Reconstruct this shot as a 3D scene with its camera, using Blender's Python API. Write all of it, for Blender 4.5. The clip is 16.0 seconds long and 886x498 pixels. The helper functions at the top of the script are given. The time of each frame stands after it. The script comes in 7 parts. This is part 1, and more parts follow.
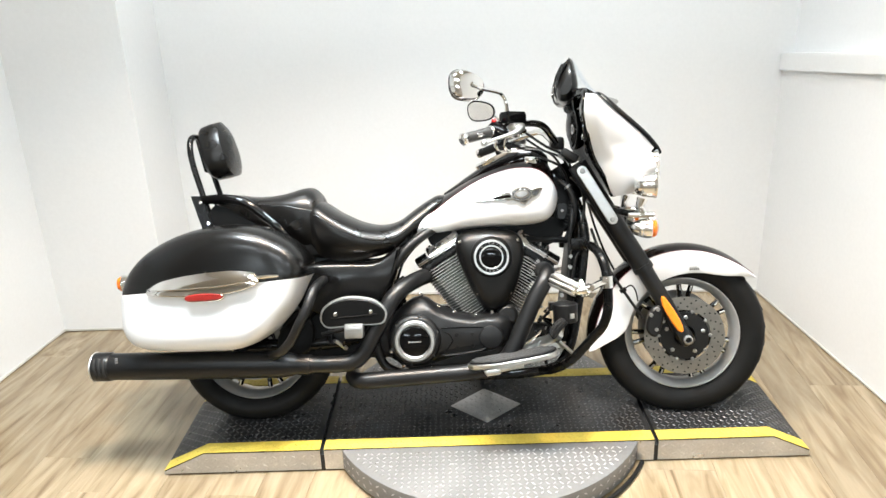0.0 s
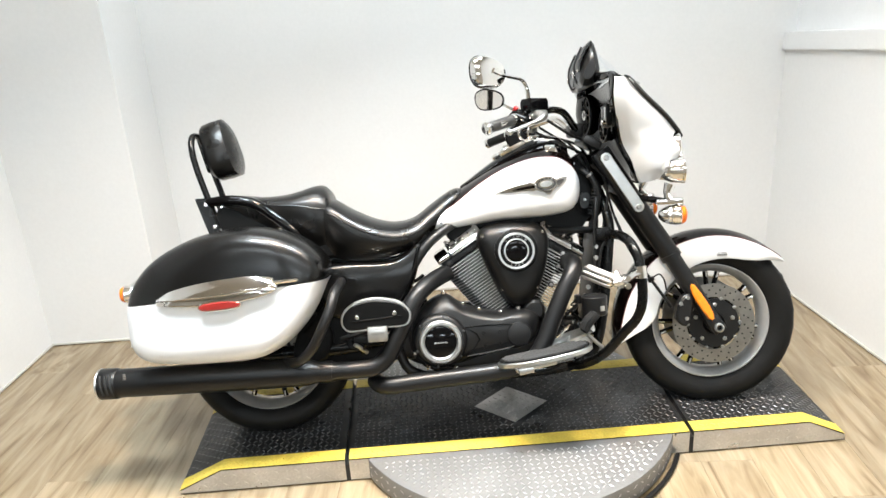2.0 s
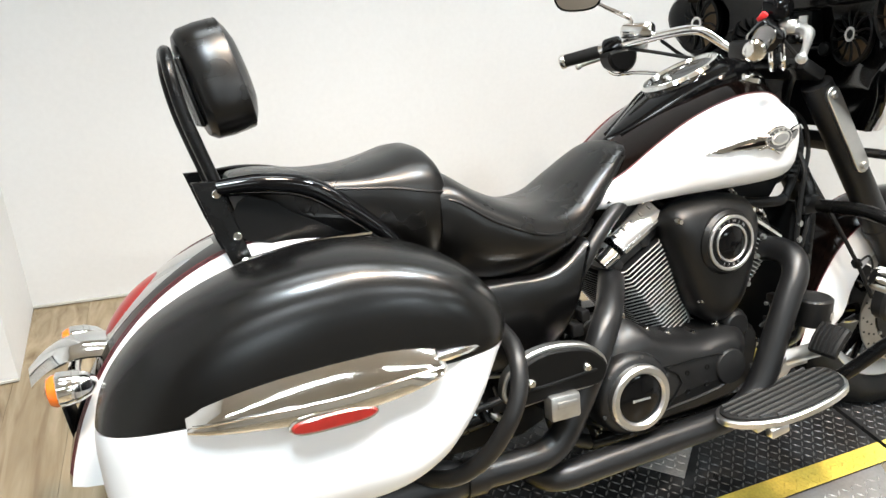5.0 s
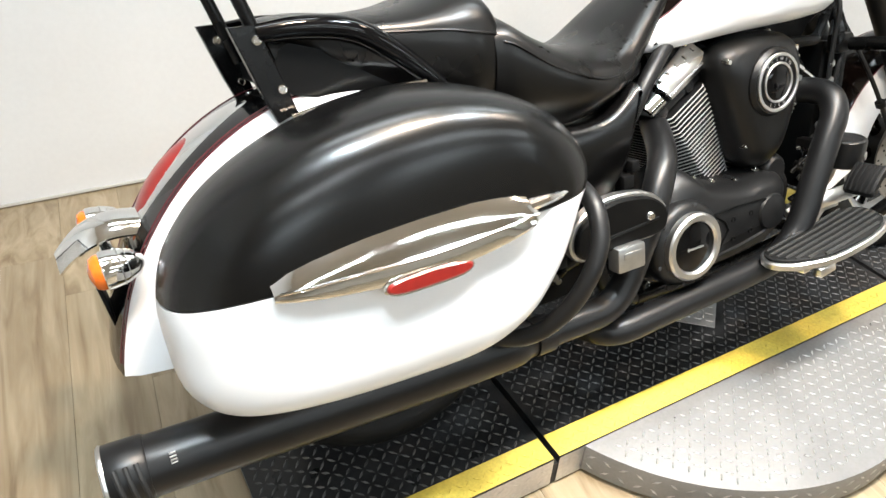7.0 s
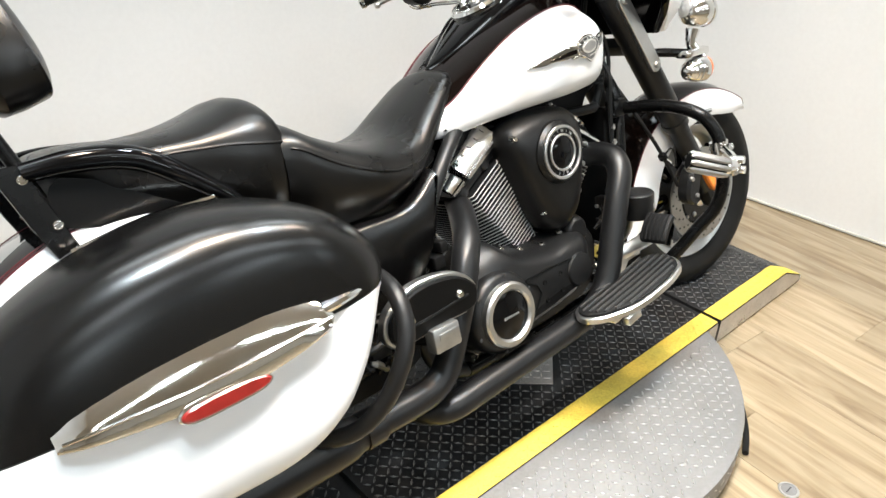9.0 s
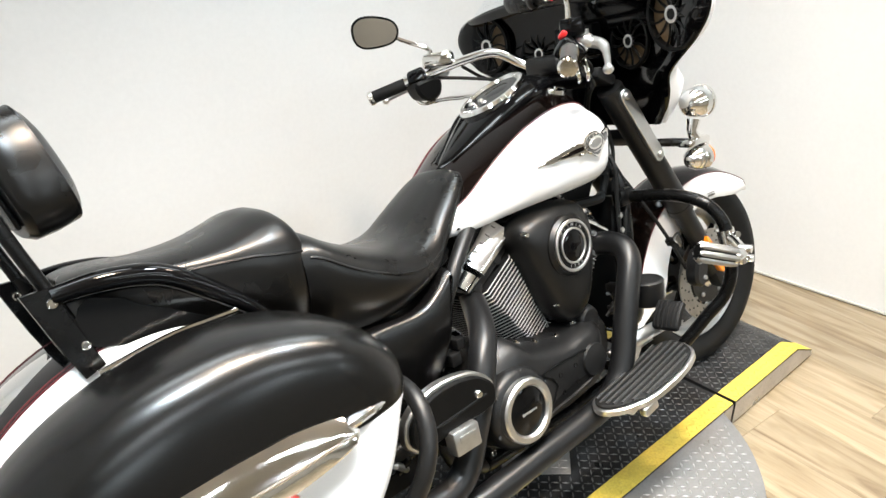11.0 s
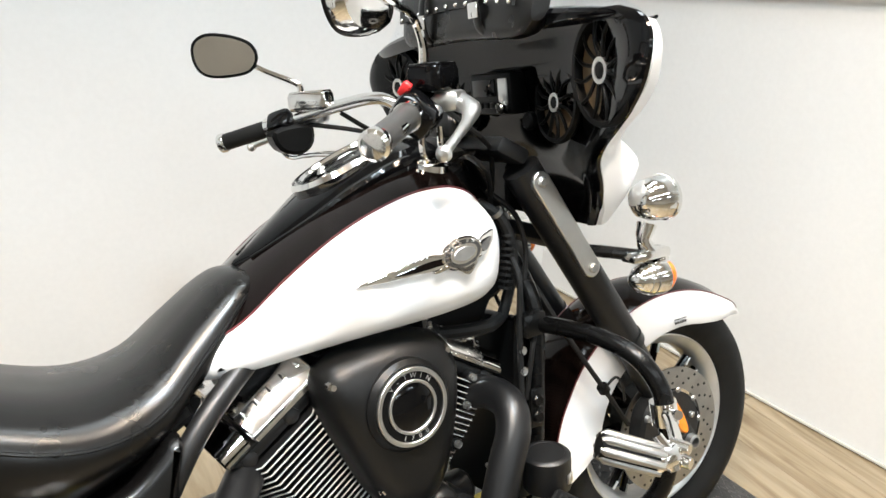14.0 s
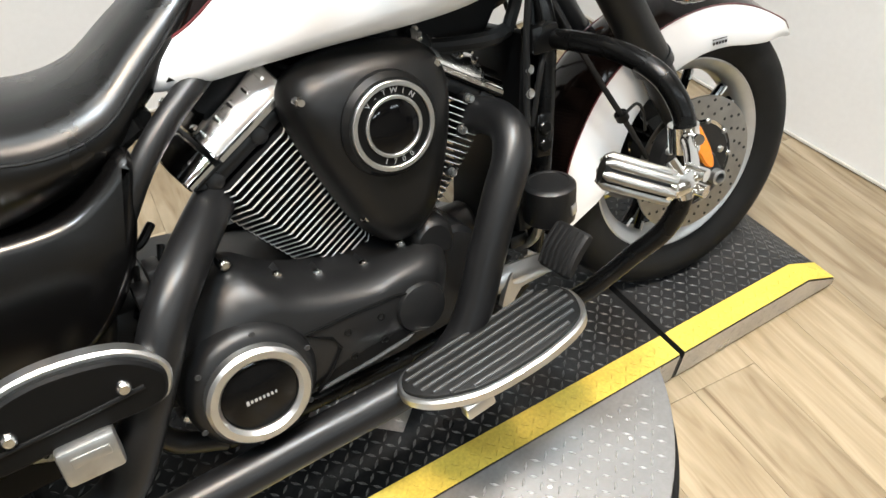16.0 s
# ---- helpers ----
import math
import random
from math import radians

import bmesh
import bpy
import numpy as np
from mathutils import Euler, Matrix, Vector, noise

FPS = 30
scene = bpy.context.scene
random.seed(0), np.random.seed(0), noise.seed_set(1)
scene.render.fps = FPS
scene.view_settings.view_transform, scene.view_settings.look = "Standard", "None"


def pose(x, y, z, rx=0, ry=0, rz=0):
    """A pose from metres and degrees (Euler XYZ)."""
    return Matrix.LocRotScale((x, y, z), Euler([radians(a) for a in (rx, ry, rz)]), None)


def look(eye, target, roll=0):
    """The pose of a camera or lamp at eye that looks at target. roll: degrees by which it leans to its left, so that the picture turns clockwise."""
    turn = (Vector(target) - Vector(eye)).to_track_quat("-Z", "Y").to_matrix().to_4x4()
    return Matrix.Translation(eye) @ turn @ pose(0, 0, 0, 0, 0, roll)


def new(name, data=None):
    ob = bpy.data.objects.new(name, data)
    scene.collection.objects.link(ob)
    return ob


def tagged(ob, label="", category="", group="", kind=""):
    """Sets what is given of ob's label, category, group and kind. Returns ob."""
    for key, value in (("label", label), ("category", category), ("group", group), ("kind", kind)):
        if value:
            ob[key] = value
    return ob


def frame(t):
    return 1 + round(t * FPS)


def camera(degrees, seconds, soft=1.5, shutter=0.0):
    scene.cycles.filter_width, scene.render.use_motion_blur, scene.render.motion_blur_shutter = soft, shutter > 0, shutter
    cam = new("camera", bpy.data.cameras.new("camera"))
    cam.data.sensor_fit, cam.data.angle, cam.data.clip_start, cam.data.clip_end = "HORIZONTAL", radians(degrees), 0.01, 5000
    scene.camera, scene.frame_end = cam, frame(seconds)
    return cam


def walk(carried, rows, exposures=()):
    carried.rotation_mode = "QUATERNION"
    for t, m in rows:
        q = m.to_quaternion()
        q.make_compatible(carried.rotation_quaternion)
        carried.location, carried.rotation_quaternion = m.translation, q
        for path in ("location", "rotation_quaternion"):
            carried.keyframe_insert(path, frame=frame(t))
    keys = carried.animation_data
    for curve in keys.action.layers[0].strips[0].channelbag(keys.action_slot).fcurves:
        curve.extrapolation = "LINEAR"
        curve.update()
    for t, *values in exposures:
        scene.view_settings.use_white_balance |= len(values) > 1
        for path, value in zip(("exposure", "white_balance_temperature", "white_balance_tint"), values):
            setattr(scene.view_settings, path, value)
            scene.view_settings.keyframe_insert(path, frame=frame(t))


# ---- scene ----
cam = camera(62.3, 16.0)
PATH = [
    (0, (-0.102, -2.277, 1.683), (-0.129, -0.396, 1.002), -2.2),
    (0.5, (-0.068, -2.266, 1.677), (-0.1, -0.389, 0.986), -2.7),
    (1, (-0.085, -2.272, 1.673), (-0.221, -0.397, 0.993), -3.9),
    (1.5, (-0.151, -2.259, 1.664), (-0.316, -0.392, 0.964), -4.9),
    (2, (-0.299, -2.16, 1.664), (-0.236, -0.29, 0.96), -3.5),
    (2.5, (-0.456, -1.988, 1.647), (-0.334, -0.134, 0.907), -3.3),
    (3, (-0.593, -1.729, 1.609), (-0.528, 0.134, 0.884), -3.9),
    (3.5, (-0.712, -1.51, 1.578), (-0.597, 0.311, 0.759), -3.1),
    (4, (-0.931, -1.289, 1.548), (-0.553, 0.512, 0.765), -5.8),
    (4.2, (-0.985, -1.186, 1.536), (-0.523, 0.561, 0.68), -3.3),
    (6.3, (-1.337, -0.67, 1.418), (-0.487, 0.806, 0.371), 2.5),
    (6.5, (-1.348, -0.682, 1.398), (-0.504, 0.766, 0.307), 3.0),
    (7, (-1.348, -0.718, 1.373), (-0.524, 0.659, 0.178), 2.9),
    (7.5, (-1.309, -0.74, 1.385), (-0.376, 0.614, 0.246), 2.7),
    (8, (-1.27, -0.775, 1.406), (-0.235, 0.531, 0.299), 1.8),
    (8.5, (-1.255, -0.787, 1.415), (-0.164, 0.508, 0.35), 1.0),
    (9, (-1.238, -0.787, 1.429), (-0.092, 0.49, 0.401), 0.9),
    (9.5, (-1.235, -0.787, 1.444), (-0.069, 0.512, 0.468), 1.7),
    (9.7, (-1.236, -0.786, 1.455), (-0.073, 0.523, 0.489), 1.7),
    (11.8, (-1.254, -0.739, 1.52), (-0.006, 0.559, 0.649), -3.2),
    (12, (-1.235, -0.738, 1.506), (0.048, 0.493, 0.59), -2.5),
    (12.5, (-1.046, -0.708, 1.477), (0.171, 0.646, 0.648), 1.0),
    (13, (-0.855, -0.702, 1.482), (0.348, 0.654, 0.637), -0.1),
    (13.5, (-0.678, -0.632, 1.454), (0.593, 0.689, 0.655), 1.4),
    (14, (-0.502, -0.551, 1.445), (0.591, 0.903, 0.613), 3.8),
    (14.5, (-0.414, -0.498, 1.434), (0.583, 0.920, 0.438), 4.8),
    (15, (-0.372, -0.485, 1.408), (0.568, 0.831, 0.232), 5.4),
    (15.5, (-0.382, -0.507, 1.346), (0.483, 0.706, 0.011), 4.2),
    (16, (-0.380, -0.521, 1.325), (0.438, 0.665, -0.062), 2.9),
]
walk(cam, [(t, look(eye, target, roll)) for t, eye, target, roll in PATH], [(0, 0.14), (1.5, 0.12), (3, 0.05), (4, 0.02), (6.5, 0.0), (7.5, -0.02), (9, -0.18), (12, 0.02), (13.5, -0.03), (14.5, -0.14), (16, -0.28)])

# ---- light and room numbers ----
COOL, WARM = (0.82, 0.95, 1.03), (1.0, 0.79, 0.60)
# x, y, length, width, watts, colour
LAMPS = [(-1.75, -2.25, 1.22, 0.24, 18, COOL), (-0.1, -2.25, 1.22, 0.24, 18, COOL), (1.55, -2.25, 1.22, 0.24, 14, COOL), (-0.85, 0.72, 1.22, 0.24, 16, COOL), (0.75, 0.72, 1.22, 0.24, 16, COOL), (-1.25, -0.30, 0.26, 0.26, 24, COOL), (-0.65, -0.15, 0.26, 0.26, 36, WARM), (0.0, -0.15, 0.26, 0.26, 33, COOL), (0.65, -0.15, 0.26, 0.26, 20, WARM), (1.25, -0.30, 0.26, 0.26, 5, COOL), (-2.6, -5.2, 1.22, 0.24, 62, COOL), (0.2, -5.2, 1.22, 0.24, 62, COOL), (3.0, -5.2, 1.22, 0.24, 62, COOL)]
CEILING = 2.9

world = bpy.data.worlds.new("room_air")
world.use_nodes = True
world.node_tree.nodes["Background"].inputs[0].default_value = (0.9, 0.95, 1.0, 1)
world.node_tree.nodes["Background"].inputs[1].default_value = 0.02
scene.world = world


# ---- mesh helpers ----
def spline(points, n=6, closed=False):
    """Points on a smooth curve through the given ones."""
    pts = [Vector(p) for p in points]
    out, count = [], len(pts)
    for i in range(count if closed else count - 1):
        if closed:
            a, b, c, d = (pts[(i + k) % count] for k in (-1, 0, 1, 2))
        else:
            b, c = pts[i], pts[i + 1]
            a = pts[i - 1] if i else b * 2 - c
            d = pts[i + 2] if i + 2 < count else c * 2 - b
        for k in range(n):
            t = k / n
            out.append(0.5 * (2 * b + (c - a) * t + (2 * a - 5 * b + 4 * c - d) * t * t + (3 * b - a - 3 * c + d) * t ** 3))
    if not closed:
        out.append(pts[-1])
    return out


def lerp_table(table, x):
    """A value between the rows (x, value) of a table, smoothed."""
    if x <= table[0][0]:
        return table[0][1]
    for (x0, v0), (x1, v1) in zip(table, table[1:]):
        if x <= x1:
            t = (x - x0) / (x1 - x0)
            return v0 + (v1 - v0) * t
    return table[-1][1]


def loft(rings, bm=None, cap=True, ring_closed=True, mats=None):
    bm = bm or bmesh.new()
    rows = [[bm.verts.new(p) for p in ring] for ring in rings]
    n = len(rows[0])
    for a, b in zip(rows, rows[1:]):
        for i in range(n if ring_closed else n - 1):
            j = (i + 1) % n
            f = bm.faces.new((a[i], a[j], b[j], b[i]))
            if mats:
                f.material_index = mats(i)
    if cap and ring_closed:
        bm.faces.new(rows[0][::-1])
        bm.faces.new(rows[-1])
    return bm


def tube(points, radius, sides=10, smooth=6, bm=None, flat=1.0):
    """A pipe along a smooth path; radius may be a number or one for each point."""
    radii = radius if isinstance(radius, (list, tuple)) else [radius] * len(points)
    if smooth > 1 and len(points) > 2:
        path = spline(points, smooth)
        rr = []
        for i in range(len(points) - 1):
            rr += [radii[i] + (radii[i + 1] - radii[i]) * k / smooth for k in range(smooth)]
        rr.append(radii[-1])
    else:
        path, rr = [Vector(p) for p in points], list(radii)
    rings, side = [], None
    for i, p in enumerate(path):
        ahead = (path[min(i + 1, len(path) - 1)] - path[max(i - 1, 0)]).normalized()
        if side is None:
            side = ahead.cross(Vector((0, 0, 1)) if abs(ahead.z) < 0.9 else Vector((1, 0, 0))).normalized()
        side = (side - ahead * side.dot(ahead)).normalized()
        up = ahead.cross(side)
        rings.append([p + rr[i] * (math.cos(a) * side + flat * math.sin(a) * up) for a in (2 * math.pi * k / sides for k in range(sides))])
    return loft(rings, bm)


def lathe(profile, origin, axis, sides=32, bm=None, mats=None, arc=None):
    """Turn a profile of (radius, height) round an axis."""
    bm = bm or bmesh.new()
    q = Vector((0, 0, 1)).rotation_difference(Vector(axis).normalized())
    rows = []
    for r, h in profile:
        ring = []
        for k in range(sides):
            a = 2 * math.pi * k / sides
            ring.append(bm.verts.new(Vector(origin) + q @ Vector((max(r, 1e-4) * math.cos(a), max(r, 1e-4) * math.sin(a), h))))
        rows.append(ring)
    for n, (a, b) in enumerate(zip(rows, rows[1:])):
        for i in range(sides):
            j = (i + 1) % sides
            f = bm.faces.new((a[i], a[j], b[j], b[i]))
            if mats:
                f.material_index = mats[n]
    if profile[0] != profile[-1]:
        bm.faces.new(rows[0][::-1])
        bm.faces.new(rows[-1])
    else:
        bmesh.ops.remove_doubles(bm, verts=rows[0] + rows[-1], dist=1e-6)
    return bm


def outset(poly, d):
    """A closed outline in two numbers, moved outwards by d (inwards: minus)."""
    n, out = len(poly), []
    area = sum(poly[i][0] * poly[(i + 1) % n][1] - poly[(i + 1) % n][0] * poly[i][1] for i in range(n))
    s = 1 if area > 0 else -1
    for i in range(n):
        a, b = poly[i - 1], poly[(i + 1) % n]
        tx, ty = b[0] - a[0], b[1] - a[1]
        k = math.hypot(tx, ty) or 1
        out.append((poly[i][0] + s * d * ty / k, poly[i][1] - s * d * tx / k))
    return out


def slab(outline, layers, smooth=4, bm=None, plane="xz"):
    """A body with the given side outline; layers are (depth, inset) from one face to the other."""
    flat = [(p.x, p.y) for p in spline([(a, b, 0) for a, b in outline], smooth, True)] if smooth > 1 else list(outline)
    rings = []
    xs, ys = [p[0] for p in flat], [p[1] for p in flat]
    mx, my, hx, hy = (max(xs) + min(xs)) / 2, (max(ys) + min(ys)) / 2, (max(xs) - min(xs)) / 2, (max(ys) - min(ys)) / 2
    deep = max(inset for _, inset in layers) > 0.02
    for depth, inset in layers:
        if deep:
            ring = [(mx + (a - mx) * (1 - inset / hx), my + (b - my) * (1 - inset / hy)) for a, b in flat]
        else:
            ring = outset(flat, -inset) if inset else flat
        rings.append([{"xz": (a, depth, b), "xy": (a, b, depth), "yz": (depth, a, b)}[plane] for a, b in ring])
    return loft(rings, bm)


def box(cx, cy, cz, sx, sy, sz, bevel=0.0, bm=None, turn=None, segments=2):
    own = bmesh.new()
    bmesh.ops.create_cube(own, size=1.0)
    for v in own.verts:
        v.co = Vector((v.co.x * sx, v.co.y * sy, v.co.z * sz))
    if bevel:
        bmesh.ops.bevel(own, geom=own.edges[:], offset=bevel, segments=segments, affect="EDGES", profile=0.5)
    m = Matrix.Translation((cx, cy, cz)) @ (turn.to_4x4() if turn else Matrix())
    bmesh.ops.transform(own, matrix=m, verts=own.verts)
    return own if bm is None else join(bm, own)


def join(bm, *others):
    for other in others:
        vmap = {v: bm.verts.new(v.co) for v in other.verts}
        for f in other.faces:
            g = bm.faces.new([vmap[v] for v in f.verts])
            g.material_index = f.material_index
        other.free()
    return bm


def moved(bm, m):
    bmesh.ops.transform(bm, matrix=m, verts=bm.verts)
    return bm


MIRROR = Matrix.Diagonal((1, -1, 1, 1))


def mirrored(bm):
    bmesh.ops.transform(bm, matrix=MIRROR, verts=bm.verts)
    bmesh.ops.reverse_faces(bm, faces=bm.faces)
    return bm


def part(name, bm, material, parent=None, label="", sharp=35, tidy=True):
    """Link a bmesh as one mesh object under a thing or a part."""
    if tidy:
        bmesh.ops.recalc_face_normals(bm, faces=bm.faces)
    me = bpy.data.meshes.new(name)
    bm.to_mesh(me)
    bm.free()
    for m in material if isinstance(material, (list, tuple)) else [material]:
        me.materials.append(m)
    me.shade_smooth()
    if sharp:
        me.set_sharp_from_angle(angle=radians(sharp))
    ob = new(name, me)
    ob.parent = parent
    if label:
        tagged(ob, label)
    return ob


def thing(name, label, category, m=None, group="", kind=""):
    ob = new(name)
    ob.empty_display_size = 0.1
    if m is not None:
        ob.matrix_basis = m
    return tagged(ob, label, category, group, kind)


# ---- materials ----
def material(name, colour, rough=0.5, metal=0.0, coat=0.0, spots=0.0, spot_scale=6.0, grain=0.0, grain_scale=200.0,
             bump=0.0, bump_scale=300.0, rough_var=0.0, emit=0.0, trans=0.0, coat_rough=0.05, spec=0.5):
    m = bpy.data.materials.new(name)
    m.use_nodes = True
    nt = m.node_tree
    b = nt.nodes["Principled BSDF"]
    b.inputs["Roughness"].default_value, b.inputs["Metallic"].default_value = rough, metal
    b.inputs["Coat Weight"].default_value, b.inputs["Coat Roughness"].default_value = coat, coat_rough
    b.inputs["Transmission Weight"].default_value = trans
    b.inputs["Specular IOR Level"].default_value = spec
    b.inputs["Base Color"].default_value = (*colour, 1)
    where = nt.nodes.new("ShaderNodeTexCoord")

    def noise_at(scale, detail=4.0):
        n = nt.nodes.new("ShaderNodeTexNoise")
        n.inputs["Scale"].default_value, n.inputs["Detail"].default_value = scale, detail
        nt.links.new(where.outputs["Object"], n.inputs["Vector"])
        return n

    last = None
    for amount, scale in ((spots, spot_scale), (grain, grain_scale)):
        if amount:
            n = noise_at(scale)
            ramp = nt.nodes.new("ShaderNodeMapRange")
            ramp.inputs["From Min"].default_value, ramp.inputs["From Max"].default_value = 0.3, 0.7
            ramp.inputs["To Min"].default_value, ramp.inputs["To Max"].default_value = 1 - amount, 1 + amount * 0.5
            nt.links.new(n.outputs["Fac"], ramp.inputs["Value"])
            mix = nt.nodes.new("ShaderNodeVectorMath")
            mix.operation = "SCALE"
            if last is None:
                mix.inputs[0].default_value = colour
            else:
                nt.links.new(last, mix.inputs[0])
            nt.links.new(ramp.outputs[0], mix.inputs["Scale"])
            last = mix.outputs[0]
    if last is not None:
        nt.links.new(last, b.inputs["Base Color"])
    if rough_var:
        n = noise_at(spot_scale * 1.7)
        ramp = nt.nodes.new("ShaderNodeMapRange")
        ramp.inputs["From Min"].default_value, ramp.inputs["From Max"].default_value = 0.3, 0.7
        ramp.inputs["To Min"].default_value, ramp.inputs["To Max"].default_value = max(rough - rough_var, 0.01), rough + rough_var
        nt.links.new(n.outputs["Fac"], ramp.inputs["Value"])
        nt.links.new(ramp.outputs[0], b.inputs["Roughness"])
    if bump:
        n = noise_at(bump_scale, 3.0)
        k = nt.nodes.new("ShaderNodeBump")
        k.inputs["Strength"].default_value, k.inputs["Distance"].default_value = bump, 0.002
        nt.links.new(n.outputs["Fac"], k.inputs["Height"])
        nt.links.new(k.outputs[0], b.inputs["Normal"])
    if emit:
        b.inputs["Emission Color"].default_value = (*colour, 1)
        b.inputs["Emission Strength"].default_value = emit
    return m


WHITE = material("white_paint", (0.69, 0.695, 0.705), 0.34, coat=0.25, spots=0.012, spot_scale=9, rough_var=0.012)
SATIN = material("satin_black_paint", (0.0012, 0.0011, 0.0011), 0.26, spec=0.46, spots=0.1, spot_scale=8, rough_var=0.012)
GLOSS = material("gloss_black", (0.0016, 0.0016, 0.0018), 0.08, spec=0.22, spots=0.1, rough_var=0.02)
DARKBROWN = material("dark_metallic_paint", (0.003, 0.0018, 0.0015), 0.10, spec=0.16, spots=0.1)
MAROON = material("maroon_pinstripe", (0.075, 0.010, 0.014), 0.3, coat=0.3)
CHROME = material("chrome", (0.80, 0.79, 0.77), 0.08, 1.0, rough_var=0.02, spot_scale=14)
ALU = material("brushed_aluminium", (0.62, 0.62, 0.61), 0.32, 1.0, spots=0.08, spot_scale=20, bump=0.03, bump_scale=600)
STEEL = material("dull_steel", (0.42, 0.42, 0.41), 0.42, 1.0, spots=0.2, spot_scale=25)
ENGINE = material("wrinkle_black_engine", (0.0045, 0.0045, 0.0047), 0.39, spec=0.36, spots=0.15, spot_scale=15, bump=0.12, bump_scale=900, rough_var=0.03)
AIR_BLACK = material("matt_black_cover", (0.003, 0.003, 0.003), 0.36, spec=0.30, spots=0.15, spot_scale=15, bump=0.08, bump_scale=900, rough_var=0.03)
EXHAUST = material("matt_black_exhaust", (0.005, 0.005, 0.0053), 0.36, spec=0.33, spots=0.2, spot_scale=10, bump=0.05, bump_scale=500, rough_var=0.03)
FRAME_BLACK = material("frame_black", (0.0022, 0.0022, 0.0022), 0.26, spec=0.2, spots=0.15, spot_scale=12, rough_var=0.05)
LEATHER = material("black_vinyl", (0.0020, 0.0018, 0.0016), 0.29, spec=0.37, spots=0.15, spot_scale=6, bump=0.06, bump_scale=420, rough_var=0.04)
RUBBER = material("black_rubber", (0.006, 0.006, 0.006), 0.55, spec=0.2, spots=0.2, spot_scale=18, bump=0.12, bump_scale=300)
TYRE = material("worn_tyre_rubber", (0.0085, 0.0084, 0.0082), 0.55, spec=0.12, spots=0.25, spot_scale=12, bump=0.12, bump_scale=250, rough_var=0.08)
PLASTIC = material("black_plastic", (0.0025, 0.0025, 0.0025), 0.40, spec=0.12, spots=0.1, bump=0.05, bump_scale=600)
RED_LENS = material("red_lens", (0.22, 0.012, 0.009), 0.28, coat=0.3, spots=0.15, spot_scale=60, trans=0.1)
ORANGE_LENS = material("amber_lens", (0.80, 0.16, 0.010), 0.2, coat=0.5, spots=0.12, spot_scale=70, trans=0.1)
AMBER = material("amber_reflector", (0.78, 0.22, 0.014), 0.22, coat=0.5, spots=0.1, spot_scale=80)
RED = material("red_switch", (0.6, 0.02, 0.02), 0.35)
DISC = material("brake_disc_steel", (0.34, 0.33, 0.31), 0.34, 1.0, spots=0.15, spot_scale=30)
BADGE = material("dark_badge_metal", (0.22, 0.22, 0.225), 0.22, 1.0, spots=0.2, spot_scale=90)
GREYTEXT = material("silver_print", (0.42, 0.42, 0.42), 0.35, 0.6)
BROWN_CONE = material("tan_speaker_cone", (0.10, 0.065, 0.03), 0.6, spots=0.2)
# holds the right grip's sheen as a paler colour; also used for footboard ribs
PALE_RUBBER = material("pale_rubber", (0.024, 0.0235, 0.023), 0.36, spots=0.2, bump=0.1)


def glass_material(name, tint, rough=0.02, clear=0.75):
    m = bpy.data.materials.new(name)
    m.use_nodes = True
    nt = m.node_tree
    out, b = nt.nodes["Material Output"], nt.nodes["Principled BSDF"]
    b.inputs["Base Color"].default_value, b.inputs["Roughness"].default_value = (*tint, 1), rough
    see = nt.nodes.new("ShaderNodeBsdfTransparent")
    see.inputs[0].default_value = (*[min(1, 0.55 + t) for t in tint], 1)
    mix = nt.nodes.new("ShaderNodeMixShader")
    mix.inputs[0].default_value = 1 - clear
    nt.links.new(see.outputs[0], mix.inputs[1])
    nt.links.new(b.outputs[0], mix.inputs[2])
    nt.links.new(mix.outputs[0], out.inputs[0])
    return m


SCREEN = glass_material("clear_windscreen", (0.42, 0.43, 0.44), 0.03, 0.994)
MIRROR_GLASS = material("mirror_glass", (0.82, 0.80, 0.77), 0.015, 1.0)
POLISHED = material("polished_cast_cover", (0.80, 0.79, 0.78), 0.17, 1.0, spots=0.08, spot_scale=30, rough_var=0.05)
RIM = material("machined_rim", (0.44, 0.44, 0.436), 0.34, 0.6, spots=0.1, spot_scale=30, rough_var=0.06)
FIN_EDGE = material("machined_fin_edge", (0.62, 0.62, 0.61), 0.35, 0.55, spots=0.1, spot_scale=30)

WALL = material("white_wall_paint", (0.72, 0.722, 0.72), 0.55, spots=0.025, spot_scale=1.3, grain=0.02, grain_scale=60, bump=0.02, bump_scale=120)
CEIL = material("ceiling_paint", (0.58, 0.54, 0.485), 0.8, spots=0.04, spot_scale=2)
SHOP_WALL = material("beige_shop_wall", (0.50, 0.44, 0.37), 0.7, spots=0.15, spot_scale=0.8)
BASE = material("baseboard_paint", (0.55, 0.53, 0.49), 0.5, spots=0.1, spot_scale=5)
PLATE_BLACK = material("black_painted_tread_plate", (0.0165, 0.0165, 0.017), 0.36, spec=0.30, spots=0.35, spot_scale=9, grain=0.3, grain_scale=120, rough_var=0.1, bump=0.08, bump_scale=200)
TREAD_BLACK = material("worn_tread_bars", (0.11, 0.11, 0.111), 0.32, 0.5, spots=0.5, spot_scale=12, grain=0.4, grain_scale=90)
YELLOW = material("yellow_safety_paint", (0.58, 0.44, 0.065), 0.60, spots=0.10, spot_scale=22, grain=0.15, grain_scale=160, rough_var=0.05)
TREAD_ALU = material("aluminium_tread_plate", (0.58, 0.575, 0.57), 0.34, 0.8, spots=0.15, spot_scale=8, grain=0.12, grain_scale=120, rough_var=0.08)
